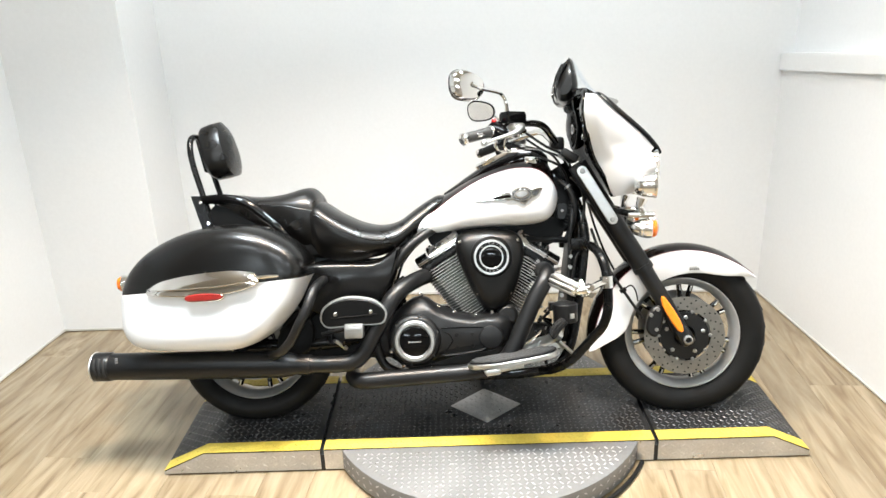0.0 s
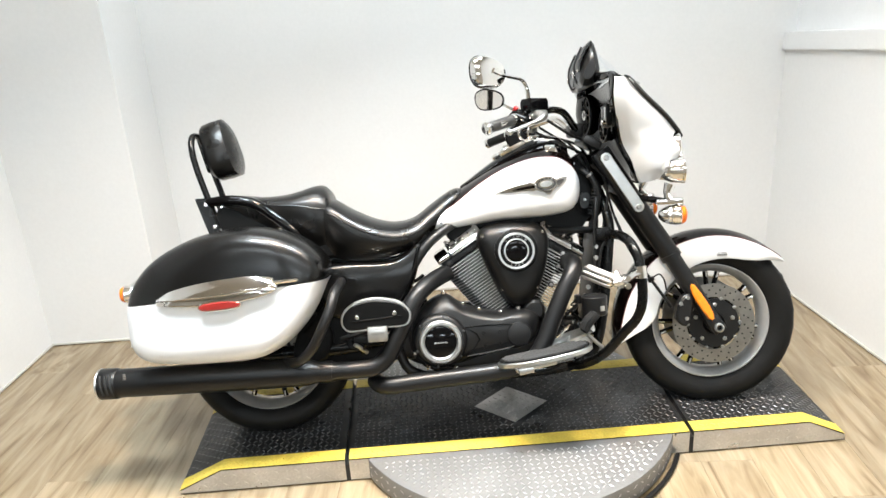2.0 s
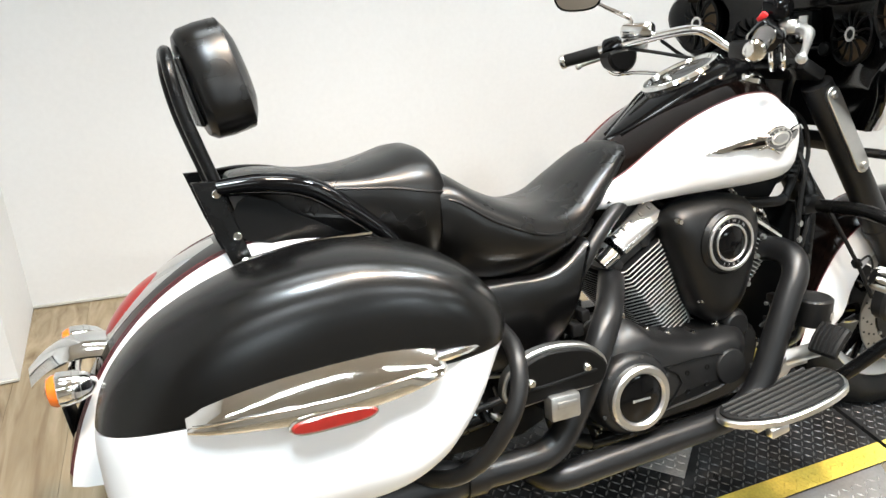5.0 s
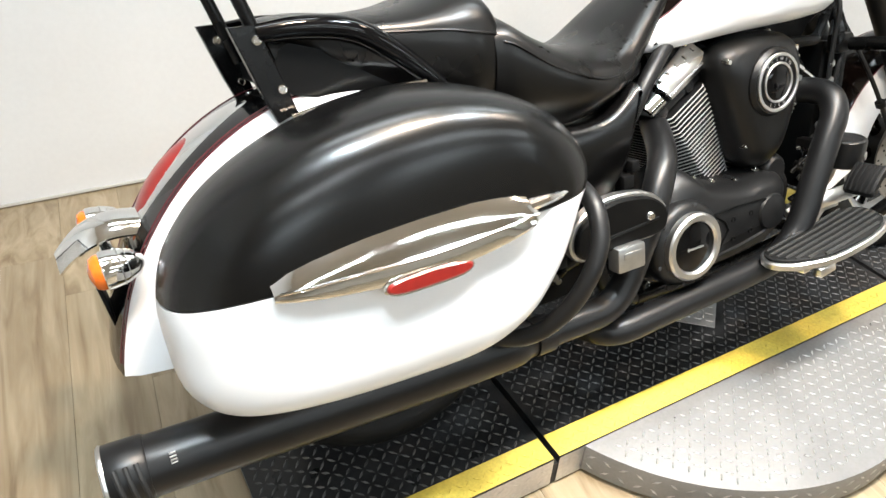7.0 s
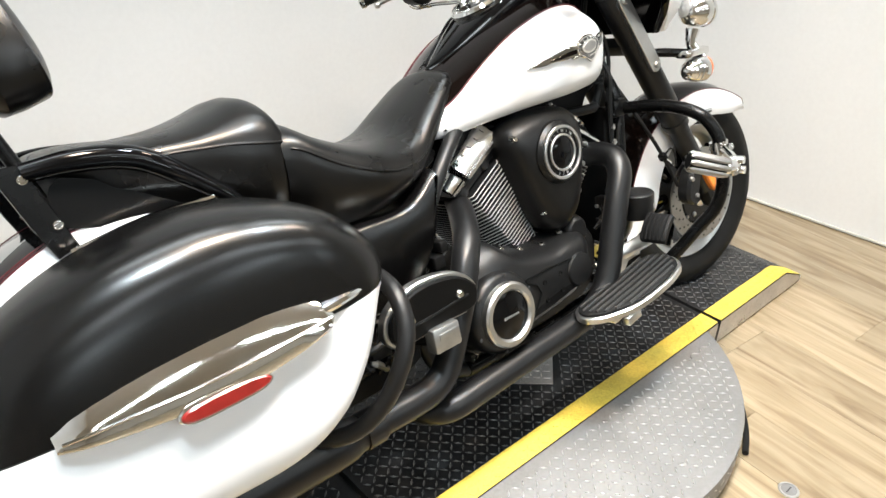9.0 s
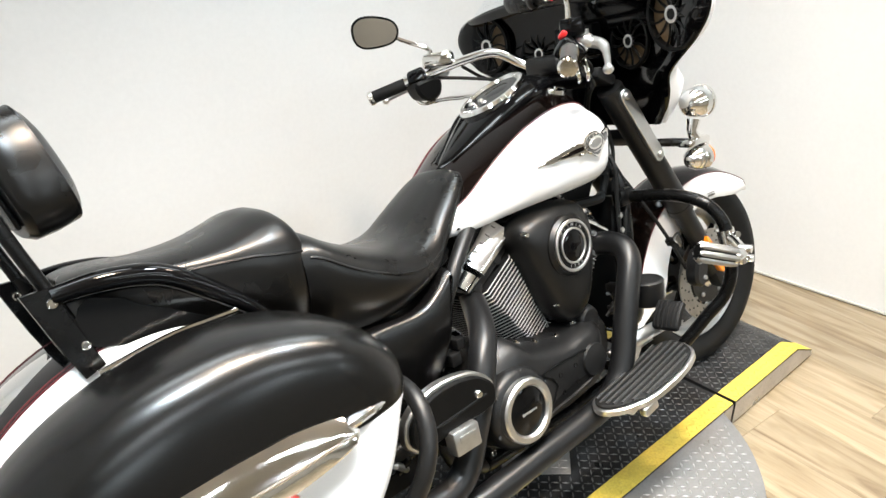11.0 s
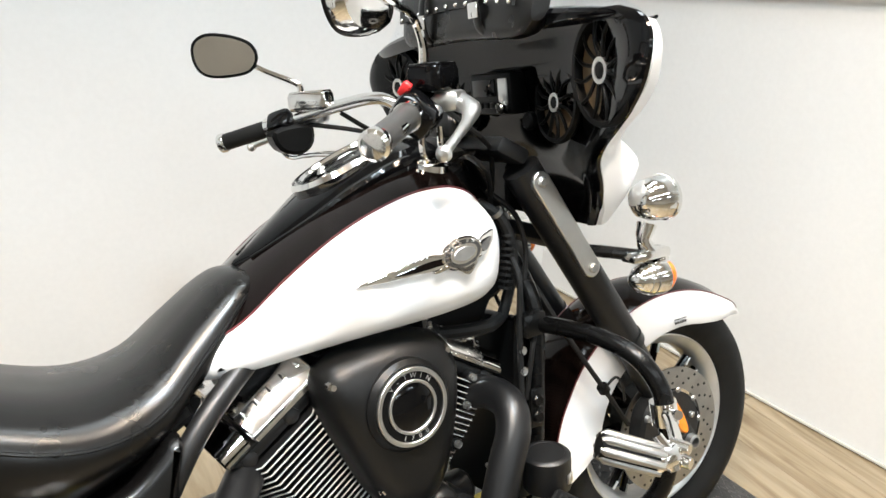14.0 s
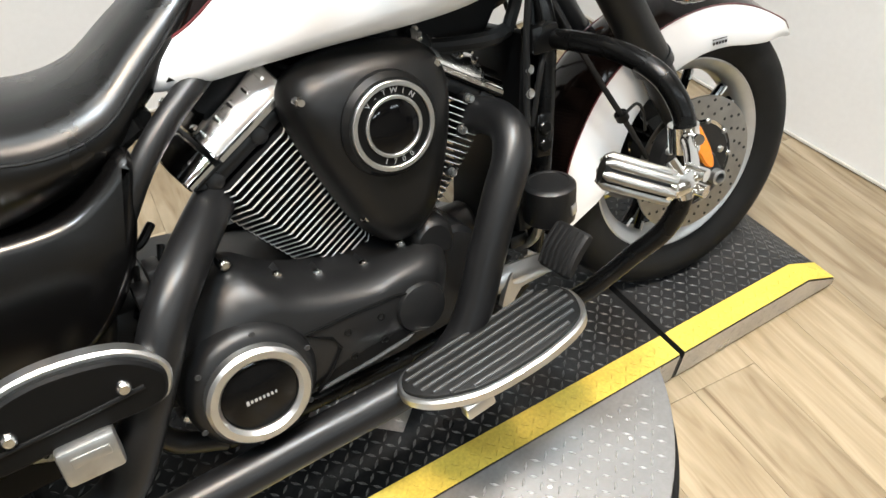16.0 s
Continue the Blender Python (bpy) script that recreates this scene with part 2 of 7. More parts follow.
ALU_SHEET = material("scuffed_aluminium_sheet", (0.19, 0.188, 0.186), 0.42, 0.4, spots=0.12, spot_scale=7, grain=0.12, grain_scale=130, rough_var=0.08, bump=0.05, bump_scale=160)
# near-black that stands in for the shade inside gaps, holes and slots
DARKGAP = material("dark_gap_fill", (0.01, 0.01, 0.01), 0.7)


def wood_material():
    m = bpy.data.materials.new("oak_laminate")
    m.use_nodes = True
    nt = m.node_tree
    b = nt.nodes["Principled BSDF"]
    where = nt.nodes.new("ShaderNodeTexCoord")
    info = nt.nodes.new("ShaderNodeObjectInfo")
    shift = nt.nodes.new("ShaderNodeVectorMath")
    shift.operation = "SCALE"
    shift.inputs[0].default_value = (37.0, 19.0, 11.0)
    nt.links.new(info.outputs["Random"], shift.inputs["Scale"])
    add = nt.nodes.new("ShaderNodeVectorMath")
    nt.links.new(where.outputs["Object"], add.inputs[0])
    nt.links.new(shift.outputs[0], add.inputs[1])
    squash = nt.nodes.new("ShaderNodeMapping")
    squash.inputs["Scale"].default_value = (9.0, 0.9, 1.0)
    nt.links.new(add.outputs[0], squash.inputs["Vector"])
    streak = nt.nodes.new("ShaderNodeTexNoise")
    streak.inputs["Scale"].default_value, streak.inputs["Detail"].default_value, streak.inputs["Distortion"].default_value = 2.2, 6.0, 1.2
    nt.links.new(squash.outputs[0], streak.inputs["Vector"])
    fine = nt.nodes.new("ShaderNodeTexNoise")
    fine.inputs["Scale"].default_value, fine.inputs["Detail"].default_value = 16.0, 3.0
    nt.links.new(squash.outputs[0], fine.inputs["Vector"])
    ramp = nt.nodes.new("ShaderNodeValToRGB")
    ramp.color_ramp.elements[0].position, ramp.color_ramp.elements[0].color = 0.28, (0.138, 0.098, 0.055, 1)
    ramp.color_ramp.elements[1].position, ramp.color_ramp.elements[1].color = 0.66, (0.305, 0.243, 0.160, 1)
    mid = ramp.color_ramp.elements.new(0.45)
    mid.color = (0.232, 0.177, 0.108, 1)
    nt.links.new(streak.outputs["Fac"], ramp.inputs["Fac"])
    level = nt.nodes.new("ShaderNodeMapRange")
    level.inputs["To Min"].default_value, level.inputs["To Max"].default_value = 0.84, 1.12
    nt.links.new(info.outputs["Random"], level.inputs["Value"])
    grainy = nt.nodes.new("ShaderNodeMapRange")
    grainy.inputs["To Min"].default_value, grainy.inputs["To Max"].default_value = 0.90, 1.09
    nt.links.new(fine.outputs["Fac"], grainy.inputs["Value"])
    both = nt.nodes.new("ShaderNodeMath")
    both.operation = "MULTIPLY"
    nt.links.new(level.outputs[0], both.inputs[0])
    nt.links.new(grainy.outputs[0], both.inputs[1])
    tone = nt.nodes.new("ShaderNodeVectorMath")
    tone.operation = "SCALE"
    nt.links.new(ramp.outputs["Color"], tone.inputs[0])
    nt.links.new(both.outputs[0], tone.inputs["Scale"])
    nt.links.new(tone.outputs[0], b.inputs["Base Color"])
    b.inputs["Roughness"].default_value = 0.25
    b.inputs["Specular IOR Level"].default_value = 0.6
    k = nt.nodes.new("ShaderNodeBump")
    k.inputs["Strength"].default_value, k.inputs["Distance"].default_value = 0.08, 0.002
    nt.links.new(fine.outputs["Fac"], k.inputs["Height"])
    nt.links.new(k.outputs[0], b.inputs["Normal"])
    return m


WOOD = wood_material()


# ---- room ----
def wall(name, a, b, height, z0=0.0, thick=0.12, label="smooth white painted wall", mat=None):
    """An upright wall whose inner face runs from a to b; its thickness lies to the right of that way."""
    d = Vector((b[0] - a[0], b[1] - a[1], 0)).normalized()
    n = Vector((d.y, -d.x, 0)) * thick
    ring = [Vector((*a, 0)), Vector((*b, 0)), Vector((*b, 0)) + n, Vector((*a, 0)) + n]
    bm = loft([[p + Vector((0, 0, z0)) for p in ring], [p + Vector((0, 0, height)) for p in ring]])
    return tagged(part(name, bm, mat or WALL), label, "wall", kind="structure")


BACK_L, JOG_A, JOG_B, BACK_R = (-2.20, 1.275), (-1.615, 1.27), (-1.60, 1.69), (1.588, 1.505)
LEFT_END, RIGHT_END = (-2.42, -1.15), (1.75, -1.45)
SHOP = [(-2.42, -1.15), (-5.2, -1.2), (-5.2, -7.6), (4.8, -7.6), (4.8, -1.5), (1.75, -1.45)]
wall("wall_back", (1.85, 1.490), JOG_B, CEILING)
wall("wall_jog", JOG_B, JOG_A, CEILING, thick=0.08)
wall("wall_back_left", JOG_A, BACK_L, CEILING)
wall("wall_left", BACK_L, LEFT_END, CEILING)
for n in range(5):
    wall("wall_shop_%d" % (n + 1), SHOP[n], SHOP[n + 1], CEILING, label="plain beige wall of the shop behind", mat=SHOP_WALL)
wall("wall_right_upper", (RIGHT_END[0] + 0.05, RIGHT_END[1]), (BACK_R[0] + 0.04, BACK_R[1] + 0.12), CEILING, 1.12, label="white wall set back above the ledge")
# the partition's top and its ledge fall gently towards the back wall
LEDGE_Z = (1.462, 1.207)


def partition():
    d = Vector((BACK_R[0] - RIGHT_END[0], BACK_R[1] - RIGHT_END[1], 0)).normalized()
    n = Vector((-d.y, d.x, 0)) * 0.02
    a, b = Vector((*RIGHT_END, 0)), Vector((*BACK_R, 0))
    ends = [(a, LEDGE_Z[0]), (b, LEDGE_Z[1])]
    bm = loft([[p, p - n * 5.5, p - n * 5.5 + Vector((0, 0, z)), p + Vector((0, 0, z))] for p, z in ends])
    tagged(part("wall_right", bm, WALL), "white painted partition wall with a ledge on top", "wall", kind="structure")
    bm = loft([[p + n + Vector((0, 0, z)), p - n * 6 + Vector((0, 0, z)), p - n * 6 + Vector((0, 0, z + 0.088)), p + n + Vector((0, 0, z + 0.088))] for p, z in ends])
    bmesh.ops.bevel(bm, geom=bm.edges[:], offset=0.006, segments=2, affect="EDGES")
    tagged(part("trim", bm, WALL), "white ledge along the top of the partition", "trim", kind="structure")


partition()


def baseline(a, b):
    """A thin pale sealing strip at the foot of a wall."""
    d = Vector((b[0] - a[0], b[1] - a[1], 0)).normalized()
    n = Vector((-d.y, d.x, 0))
    p, q = Vector((*a, 0)), Vector((*b, 0))
    ring = [p + n * 0.001, q + n * 0.001, q + n * 0.007, p + n * 0.007]
    bm = loft([[v + Vector((0, 0, 0.004)) for v in ring], [v + Vector((0, 0, 0.012)) for v in ring]])
    tagged(part("baseboard", bm, BASE), "thin grey joint strip at the wall's foot", "baseboard", kind="structure")


for a, b in ((BACK_R, JOG_B), (JOG_A, BACK_L), (BACK_L, LEFT_END), (RIGHT_END, BACK_R)):
    baseline(a, b)

ceiling = part("ceiling", box(-0.2, -2.9, CEILING + 0.05, 10.4, 9.8, 0.1), CEIL)
tagged(ceiling, "plain pale beige ceiling", "ceiling", kind="structure")

subfloor = part("floor", box(-0.2, -2.9, -0.06, 10.4, 9.8, 0.1), material("floor_base", (0.16, 0.125, 0.08), 0.7, spots=0.2))
tagged(subfloor, "light oak laminate plank floor", "floor", kind="structure")


def ceiling_lamp(x, y, long, wide, power, colour):
    name = "long white strip ceiling light" if long > 1 else "square warm white ceiling spotlight" if colour == WARM else "square cool white ceiling spotlight"
    lamp = thing("ceiling_light", name, "ceiling light", pose(x, y, CEILING), "ceiling lights")
    part("housing", box(0, 0, -0.02, long + 0.08, wide + 0.06, 0.04, 0.008), CEIL, lamp)
    part("diffuser", box(0, 0, -0.043, long, wide, 0.008, 0.002), LAMP_FACE, lamp)
    data = bpy.data.lights.new("ceiling_lamp", "AREA")
    data.shape, data.size, data.size_y, data.energy, data.color = "RECTANGLE", long, wide, power, colour
    data.spread = radians(180 if long > 1 else 100)
    light = new("lamp_light", data)
    light.matrix_basis = pose(x, y, CEILING - 0.055)


LAMP_FACE = material("lamp_face", (1.0, 0.98, 0.95), 0.5, emit=8.0)
for row in LAMPS:
    ceiling_lamp(*row)


# ---- turntable platform ----
PLAT_Y, PLAT_W, PLAT_H, STRIPE = 0.27, 0.54, 0.09, 0.062
JOINT_X = 0.608
BEND_X, TIP_X = 1.045, 1.18


def tread_bars(x0, x1, y0, y1, z, inside, pitch=0.0205, length=0.0215, width=0.0062, height=0.0022):
    """Raised lens-shaped bars of tread plate, turned this way and that."""
    verts, faces = [], []
    rows, cols = int((y1 - y0) / pitch), int((x1 - x0) / pitch)
    for j in range(rows):
        for i in range(cols):
            x, y = x0 + (i + 0.5) * pitch, y0 + (j + 0.5) * pitch
            if not inside(x, y):
                continue
            a = radians(45 if (i + j) % 2 else -45)
            c, s, k = math.cos(a), math.sin(a), len(verts)
            h = z(x)
            for u, v, w in ((-length / 2, 0, 0), (0, -width / 2, 0), (length / 2, 0, 0), (0, width / 2, 0), (-length / 4, 0, height), (length / 4, 0, height)):
                verts.append((x + u * c - v * s, y + u * s + v * c, z(x + u * c - v * s) + w))
            faces += [(k, k + 1, k + 4), (k + 1, k + 5, k + 4), (k + 1, k + 2, k + 5), (k + 2, k + 3, k + 5), (k + 3, k + 4, k + 5), (k + 3, k, k + 4)]
    return verts, faces


def bars_part(name, data, mat, parent, label):
    me = bpy.data.meshes.new(name)
    me.from_pydata(data[0], [], data[1])
    me.materials.append(mat)
    ob = new(name, me)
    ob.parent = parent
    return tagged(ob, label, kind="stuff")


def ramp_z(x):
    over = max(0.0, (abs(x) - BEND_X) / (TIP_X - BEND_X))
    return PLAT_H - over * (PLAT_H - 0.028)


platform = thing("turntable_platform", "motorcycle turntable platform of black tread plate with yellow edges", "turntable")
LOW, HIGH = PLAT_Y - PLAT_W / 2, PLAT_Y + PLAT_W / 2


def deck(x0, x1, name):
    xs = sorted({x0, x1, *[s * BEND_X for s in (-1, 1) if x0 < s * BEND_X < x1]})
    rings = []
    for x in xs:
        z = ramp_z(x)
        rings.append([(x, LOW, 0.006), (x, LOW, z), (x, HIGH, z), (x, HIGH, 0.006)])
    bm = loft(rings)
    for f in bm.faces:
        f.normal_update()
        f.material_index = 1 if abs(f.normal.y) > 0.5 else 0
    bmesh.ops.bevel(bm, geom=[e for e in bm.edges if abs(e.verts[0].co.y - e.verts[1].co.y) < 1e-6 and e.verts[0].co.z > 0.012 and e.verts[1].co.z > 0.012], offset=0.003, segments=2, affect="EDGES")
    ob = part(name, bm, [PLATE_BLACK, TREAD_ALU], platform)
    for lo, hi in ((LOW + 0.002, LOW + STRIPE), (HIGH - STRIPE, HIGH - 0.002)):
        rings = [[(x, lo, ramp_z(x) + 0.0006), (x, lo, ramp_z(x) + 0.0016), (x, hi, ramp_z(x) + 0.0016), (x, hi, ramp_z(x) + 0.0006)] for x in xs]
        part("stripe", loft(rings), YELLOW, ob, "yellow painted warning stripe")
    data = tread_bars(x0 + 0.01, x1 - 0.01, LOW + STRIPE, HIGH - STRIPE, ramp_z, lambda x, y: not (abs(x - 0.008) + abs(y - PLAT_Y) * 1.0 < 0.15))
    bars_part("tread", data, TREAD_BLACK, ob, "raised bars of worn black tread plate")
    for lo in (LOW + 0.004, HIGH - STRIPE + 0.004):
        data = tread_bars(x0 + 0.01, x1 - 0.01, lo, lo + STRIPE - 0.006, lambda x: ramp_z(x) + 0.001, lambda x, y: True, height=0.0022)
        bars_part("tread", data, YELLOW, ob, "raised tread bars under yellow paint")
    # tread on the bright side faces
    verts, faces = [], []
    for n in range(int((x1 - x0) / 0.036)):
        x = x0 + (n + 0.5) * 0.036
        for m, z in enumerate((0.03, 0.064)):
            if z > ramp_z(x) - 0.012:
                continue
            k, a = len(verts), radians(35 if (n + m) % 2 else -35)
            for u, v, w in ((-0.011, 0, 0), (0, -0.003, 0), (0.011, 0, 0), (0, 0.003, 0), (0, 0, -0.0018)):
                verts.append((x + u * math.cos(a) - v * math.sin(a), LOW + w, z + u * math.sin(a) + v * math.cos(a)))
            faces += [(k, k + 1, k + 4), (k + 1, k + 2, k + 4), (k + 2, k + 3, k + 4), (k + 3, k, k + 4)]
    bars_part("side_tread", (verts, faces), TREAD_ALU, ob, "raised bars on the bright side plate")


deck(-TIP_X - 0.02, -JOINT_X - 0.0075, "ramp")
deck(-JOINT_X + 0.0075, JOINT_X + 0.0025, "centre_deck")
deck(JOINT_X + 0.0175, TIP_X, "ramp")
# blocks that fill the deck gaps, the shade put into their colour
for x in (-JOINT_X, JOINT_X + 0.010):
    part("joint", box(x, PLAT_Y, 0.035, 0.0148, PLAT_W - 0.004, 0.065), DARKGAP, platform, "dark gap between the deck plates")

# bright diamond patch in the middle of the deck
patch = [(0.008 - 0.14, PLAT_Y), (0.008, PLAT_Y - 0.125), (0.008 + 0.14, PLAT_Y), (0.008, PLAT_Y + 0.125)]
insert = part("diamond_patch", loft([[(a, b, PLAT_H + 0.0005) for a, b in patch], [(a, b, PLAT_H + 0.0022) for a, b in patch]]), TREAD_ALU, platform, "bare diamond-shaped tread plate patch")
bars_part("tread", tread_bars(-0.14, 0.16, PLAT_Y - 0.13, PLAT_Y + 0.13, lambda x: PLAT_H + 0.002, lambda x, y: abs(x - 0.008) / 0.14 + abs(y - PLAT_Y) / 0.125 < 0.88), TREAD_ALU, insert, "raised bars of the patch")

# round turntable disc, its half in front and behind the deck
DISC_R, DISC_X = 0.605, 0.008


def disc_half(side):
    edge = LOW - 0.002 if side < 0 else HIGH + 0.002
    half = math.acos((PLAT_Y - edge) * -side / DISC_R if side > 0 else (PLAT_Y - edge) / DISC_R)
    arc = [(DISC_X + DISC_R * math.sin(a), PLAT_Y + side * DISC_R * math.cos(a)) for a in np.linspace(-half, half, 49)]
    rings = []
    for z, d in ((0.012, 0), (PLAT_H - 0.004, 0), (PLAT_H - 0.002, 0.001), (PLAT_H - 0.002 + 0.0005, 0.004)):
        rings.append([(DISC_X + (x - DISC_X) * (1 - d / DISC_R), PLAT_Y + (y - PLAT_Y) * (1 - d / DISC_R), z) for x, y in arc])
    ob = part("disc", loft(rings), ALU_SHEET, platform, "bare aluminium tread plate disc")
    lo, hi = (PLAT_Y - DISC_R, edge) if side < 0 else (edge, PLAT_Y + DISC_R)
    data = tread_bars(-0.62, 0.63, lo + 0.006, hi - 0.008, lambda x: PLAT_H - 0.0018, lambda x, y: math.hypot(x - DISC_X, y - PLAT_Y) < DISC_R - 0.022, pitch=0.0235, length=0.022)
    bars_part("tread", data, TREAD_ALU, ob, "raised bars of the aluminium disc")
    verts, faces = [], []
    for n in range(int(2 * half * DISC_R / 0.036)):
        a = -half + (n + 0.5) * 0.036 / DISC_R
        for m, z in enumerate((0.032, 0.064)):
            k, q = len(verts), radians(35 if (n + m) % 2 else -35)
            for u, v, w in ((-0.011, 0, 0), (0, -0.003, 0), (0.011, 0, 0), (0, 0.003, 0), (0, 0, 0.0018)):
                du, dz = u * math.cos(q) - v * math.sin(q), u * math.sin(q) + v * math.cos(q)
                r, b = DISC_R + w + 0.0002, a + du / DISC_R
                verts.append((DISC_X + r * math.sin(b), PLAT_Y + side * r * math.cos(b), z + dz))
            faces += [(k, k + 1, k + 4), (k + 1, k + 2, k + 4), (k + 2, k + 3, k + 4), (k + 3, k, k + 4)]
    bars_part("rim_tread", (verts, faces), TREAD_ALU, ob, "raised bars on the disc's rim")
    if side < 0:
        for a in (-0.75, -0.35, 0.05, 0.45, 0.8):
            for r in (0.52, 0.40):
                x, y = DISC_X + r * math.sin(a), PLAT_Y - r * math.cos(a)
                if y < LOW - 0.03:
                    part("screw", lathe([(0.0, 0.0012), (0.004, 0.001), (0.006, 0.0)], (x, y, PLAT_H - 0.001), (0, 0, 1), 10), STEEL, ob)


disc_half(-1)
disc_half(1)
part("plinth", box(0, PLAT_Y, 0.003, 1.0, 0.5, 0.006), DARKGAP, platform, "dark base under the deck")

# dark hose that lies round the disc
hose_path = [(DISC_X + (0.625) * math.sin(a), PLAT_Y - 0.625 * math.cos(a), 0.009) for a in np.linspace(0.42, 1.1, 10)]
hose = part("cable", tube(hose_path, 0.008, 8, 3), RUBBER)
tagged(hose, "thin dark cable lying on the floor round the disc", "cable")


# ---- motorcycle ----
# Its own axes: x ahead, y to its left, z up from the deck; it leans on its side stand.
bike = thing("motorcycle", "white and black touring cruiser motorcycle leaning on its side stand", "motorcycle", pose(0, 0.25, PLAT_H, -18, 0, 0))

STEER_DEG = -7.0
HEAD = Vector((0.33, 0, 0.93))
STEER_AXIS = Vector((-0.50, 0, 0.866))
STEER = Matrix.Translation(HEAD) @ Matrix.Rotation(radians(STEER_DEG), 4, STEER_AXIS) @ Matrix.Translation(-HEAD)


def steered(bm):
    return moved(bm, STEER)


def bolt(at, axis, r=0.007, h=0.006, parent=None, mat=None, bm_fix=None):
    bm = lathe([(0.0, h), (r * 0.55, h), (r * 0.6, h * 0.6), (r * 0.95, h * 0.8), (r, 0.0)], at, axis, 10)
    if bm_fix:
        bm = bm_fix(bm)
    return part("bolt", bm, mat or CHROME, parent)


# -- wheels --
def tyre_profile(r_out, r_in, half):
    return [(r_in, -half * 0.62), (r_in + 0.012, -half * 0.80), (r_in + (r_out - r_in) * 0.45, -half), (r_out - 0.022, -half * 0.86), (r_out - 0.006, -half * 0.52),
            (r_out, -half * 0.1), (r_out, half * 0.1), (r_out - 0.006, half * 0.52), (r_out - 0.022, half * 0.86), (r_in + (r_out - r_in) * 0.45, half),
            (r_in + 0.012, half * 0.80), (r_in, half * 0.62), (r_in, -half * 0.62)]


def wheel(name, centre, r_out, r_in, half, spokes, fix, parent, disc_sides, disc_r):
    c, ax = Vector(centre), (0, 1, 0)
    rim_profile = [(r_in - 0.012, -half * 0.55), (r_in + 0.004, -half * 0.70), (r_in + 0.010, -half * 0.66), (r_in + 0.006, -half * 0.55), (r_in - 0.012, -half * 0.35),
                   (r_in - 0.016, half * 0.35), (r_in + 0.006, half * 0.55), (r_in + 0.010, half * 0.66), (r_in + 0.004, half * 0.70), (r_in - 0.012, half * 0.55),
                   (r_in - 0.022, half * 0.3), (r_in - 0.022, -half * 0.3), (r_in - 0.012, -half * 0.55)]
    rim = part(name, fix(lathe(rim_profile, c, ax, 64)), RIM, parent, "cast wheel with a bright machined rim")
    prof = [(p.x, p.y) for p in spline([(a, b, 0) for a, b in tyre_profile(r_out, r_in + 0.004, half)[:-1]], 3)]
    bm = lathe(prof + prof[:1], c, ax, 80)
    part("tyre", fix(bm), TYRE, rim, "worn black road tyre")
    grooves = bmesh.new()
    for k in range(28):
        a = 2 * math.pi * k / 28
        for s in (-1, 1):
            pts = []
            for i in range(5):
                b = a + 0.05 * i * 1.0
                y = s * half * (0.15 + 0.16 * i)
                rr = r_out - 0.0004 - (0.0 if i < 2 else (0.006, 0.012, 0.024)[i - 2] * 0.85)
                pts.append(c + Vector((rr * math.cos(b), y, rr * math.sin(b))))
            tube(pts, [0.0006, 0.0016, 0.0018, 0.0016, 0.0006], 5, 1, grooves)
    part("tread_groove", fix(grooves), DARKGAP, rim, "tread grooves of the tyre")
    part("hub", fix(lathe([(0.0, -0.075), (0.028, -0.075), (0.032, -0.05), (0.055, -0.042), (0.075, -0.03), (0.075, 0.03), (0.055, 0.042), (0.03, 0.06), (0.0, 0.06)], c, ax, 32)), ENGINE, rim, "black wheel hub")
    for k in range(spokes):
        a = 2 * math.pi * (k + 0.634) / spokes
        for da in (-0.125, 0.125):
            p0 = c + Vector((0.06 * math.cos(a), 0, 0.06 * math.sin(a)))
            p1 = c + Vector(((r_in - 0.024) * math.cos(a + da), -half * 0.12, (r_in - 0.024) * math.sin(a + da)))
            part("spoke", fix(tube([p0, p0.lerp(p1, 0.6), p1], [0.015, 0.0095, 0.0095], 8, 3)), GLOSS, rim)
            p2 = c + Vector(((r_in - 0.045) * math.cos(a + da * 0.9), -half * 0.14, (r_in - 0.045) * math.sin(a + da * 0.9)))
            part("spoke_face", fix(tube([p2 + Vector((0, -0.010, 0)), p1 + Vector((0, -0.011, 0))], 0.0030, 6, 1)), ALU, rim)
    for s in disc_sides:
        y = s * 0.085
        d = part("brake_disc", fix(lathe([(disc_r - 0.050, y - 0.0025), (disc_r, y - 0.0025), (disc_r, y + 0.0025), (disc_r - 0.050, y + 0.0025), (disc_r - 0.050, y - 0.0025)], c, ax, 64)), DISC, parent, "drilled steel brake disc")
        for k in range(60):
            a = 2 * math.pi * k / 60
            rr = disc_r - (0.009, 0.023, 0.037)[k % 3]
            part("drill_hole", fix(lathe([(0.0, 0.0009), (0.0034, 0.0008), (0.0036, 0.0)], c + Vector((rr * math.cos(a), y + s * 0.0027, rr * math.sin(a))), (0, s, 0), 6)), DARKGAP, d)
        carrier = [(0.04, y - 0.004), (disc_r - 0.057, y - 0.003), (disc_r - 0.057, y + 0.003), (0.04, y + 0.004), (0.04, y - 0.004)]
        part("carrier", fix(lathe(carrier, c, ax, 40)), ENGINE, d, "black disc carrier")
        for k in range(10):
            a = 2 * math.pi * k / 10
            part("rivet", fix(lathe([(0.0, 0.004), (0.005, 0.0035), (0.007, 0.0)], c + Vector(((disc_r - 0.054) * math.cos(a), y + s * 0.003, (disc_r - 0.054) * math.sin(a))), (0, s, 0), 10)), STEEL, d)
        for k in range(5):
            a = 2 * math.pi * (k + 0.2) / 5
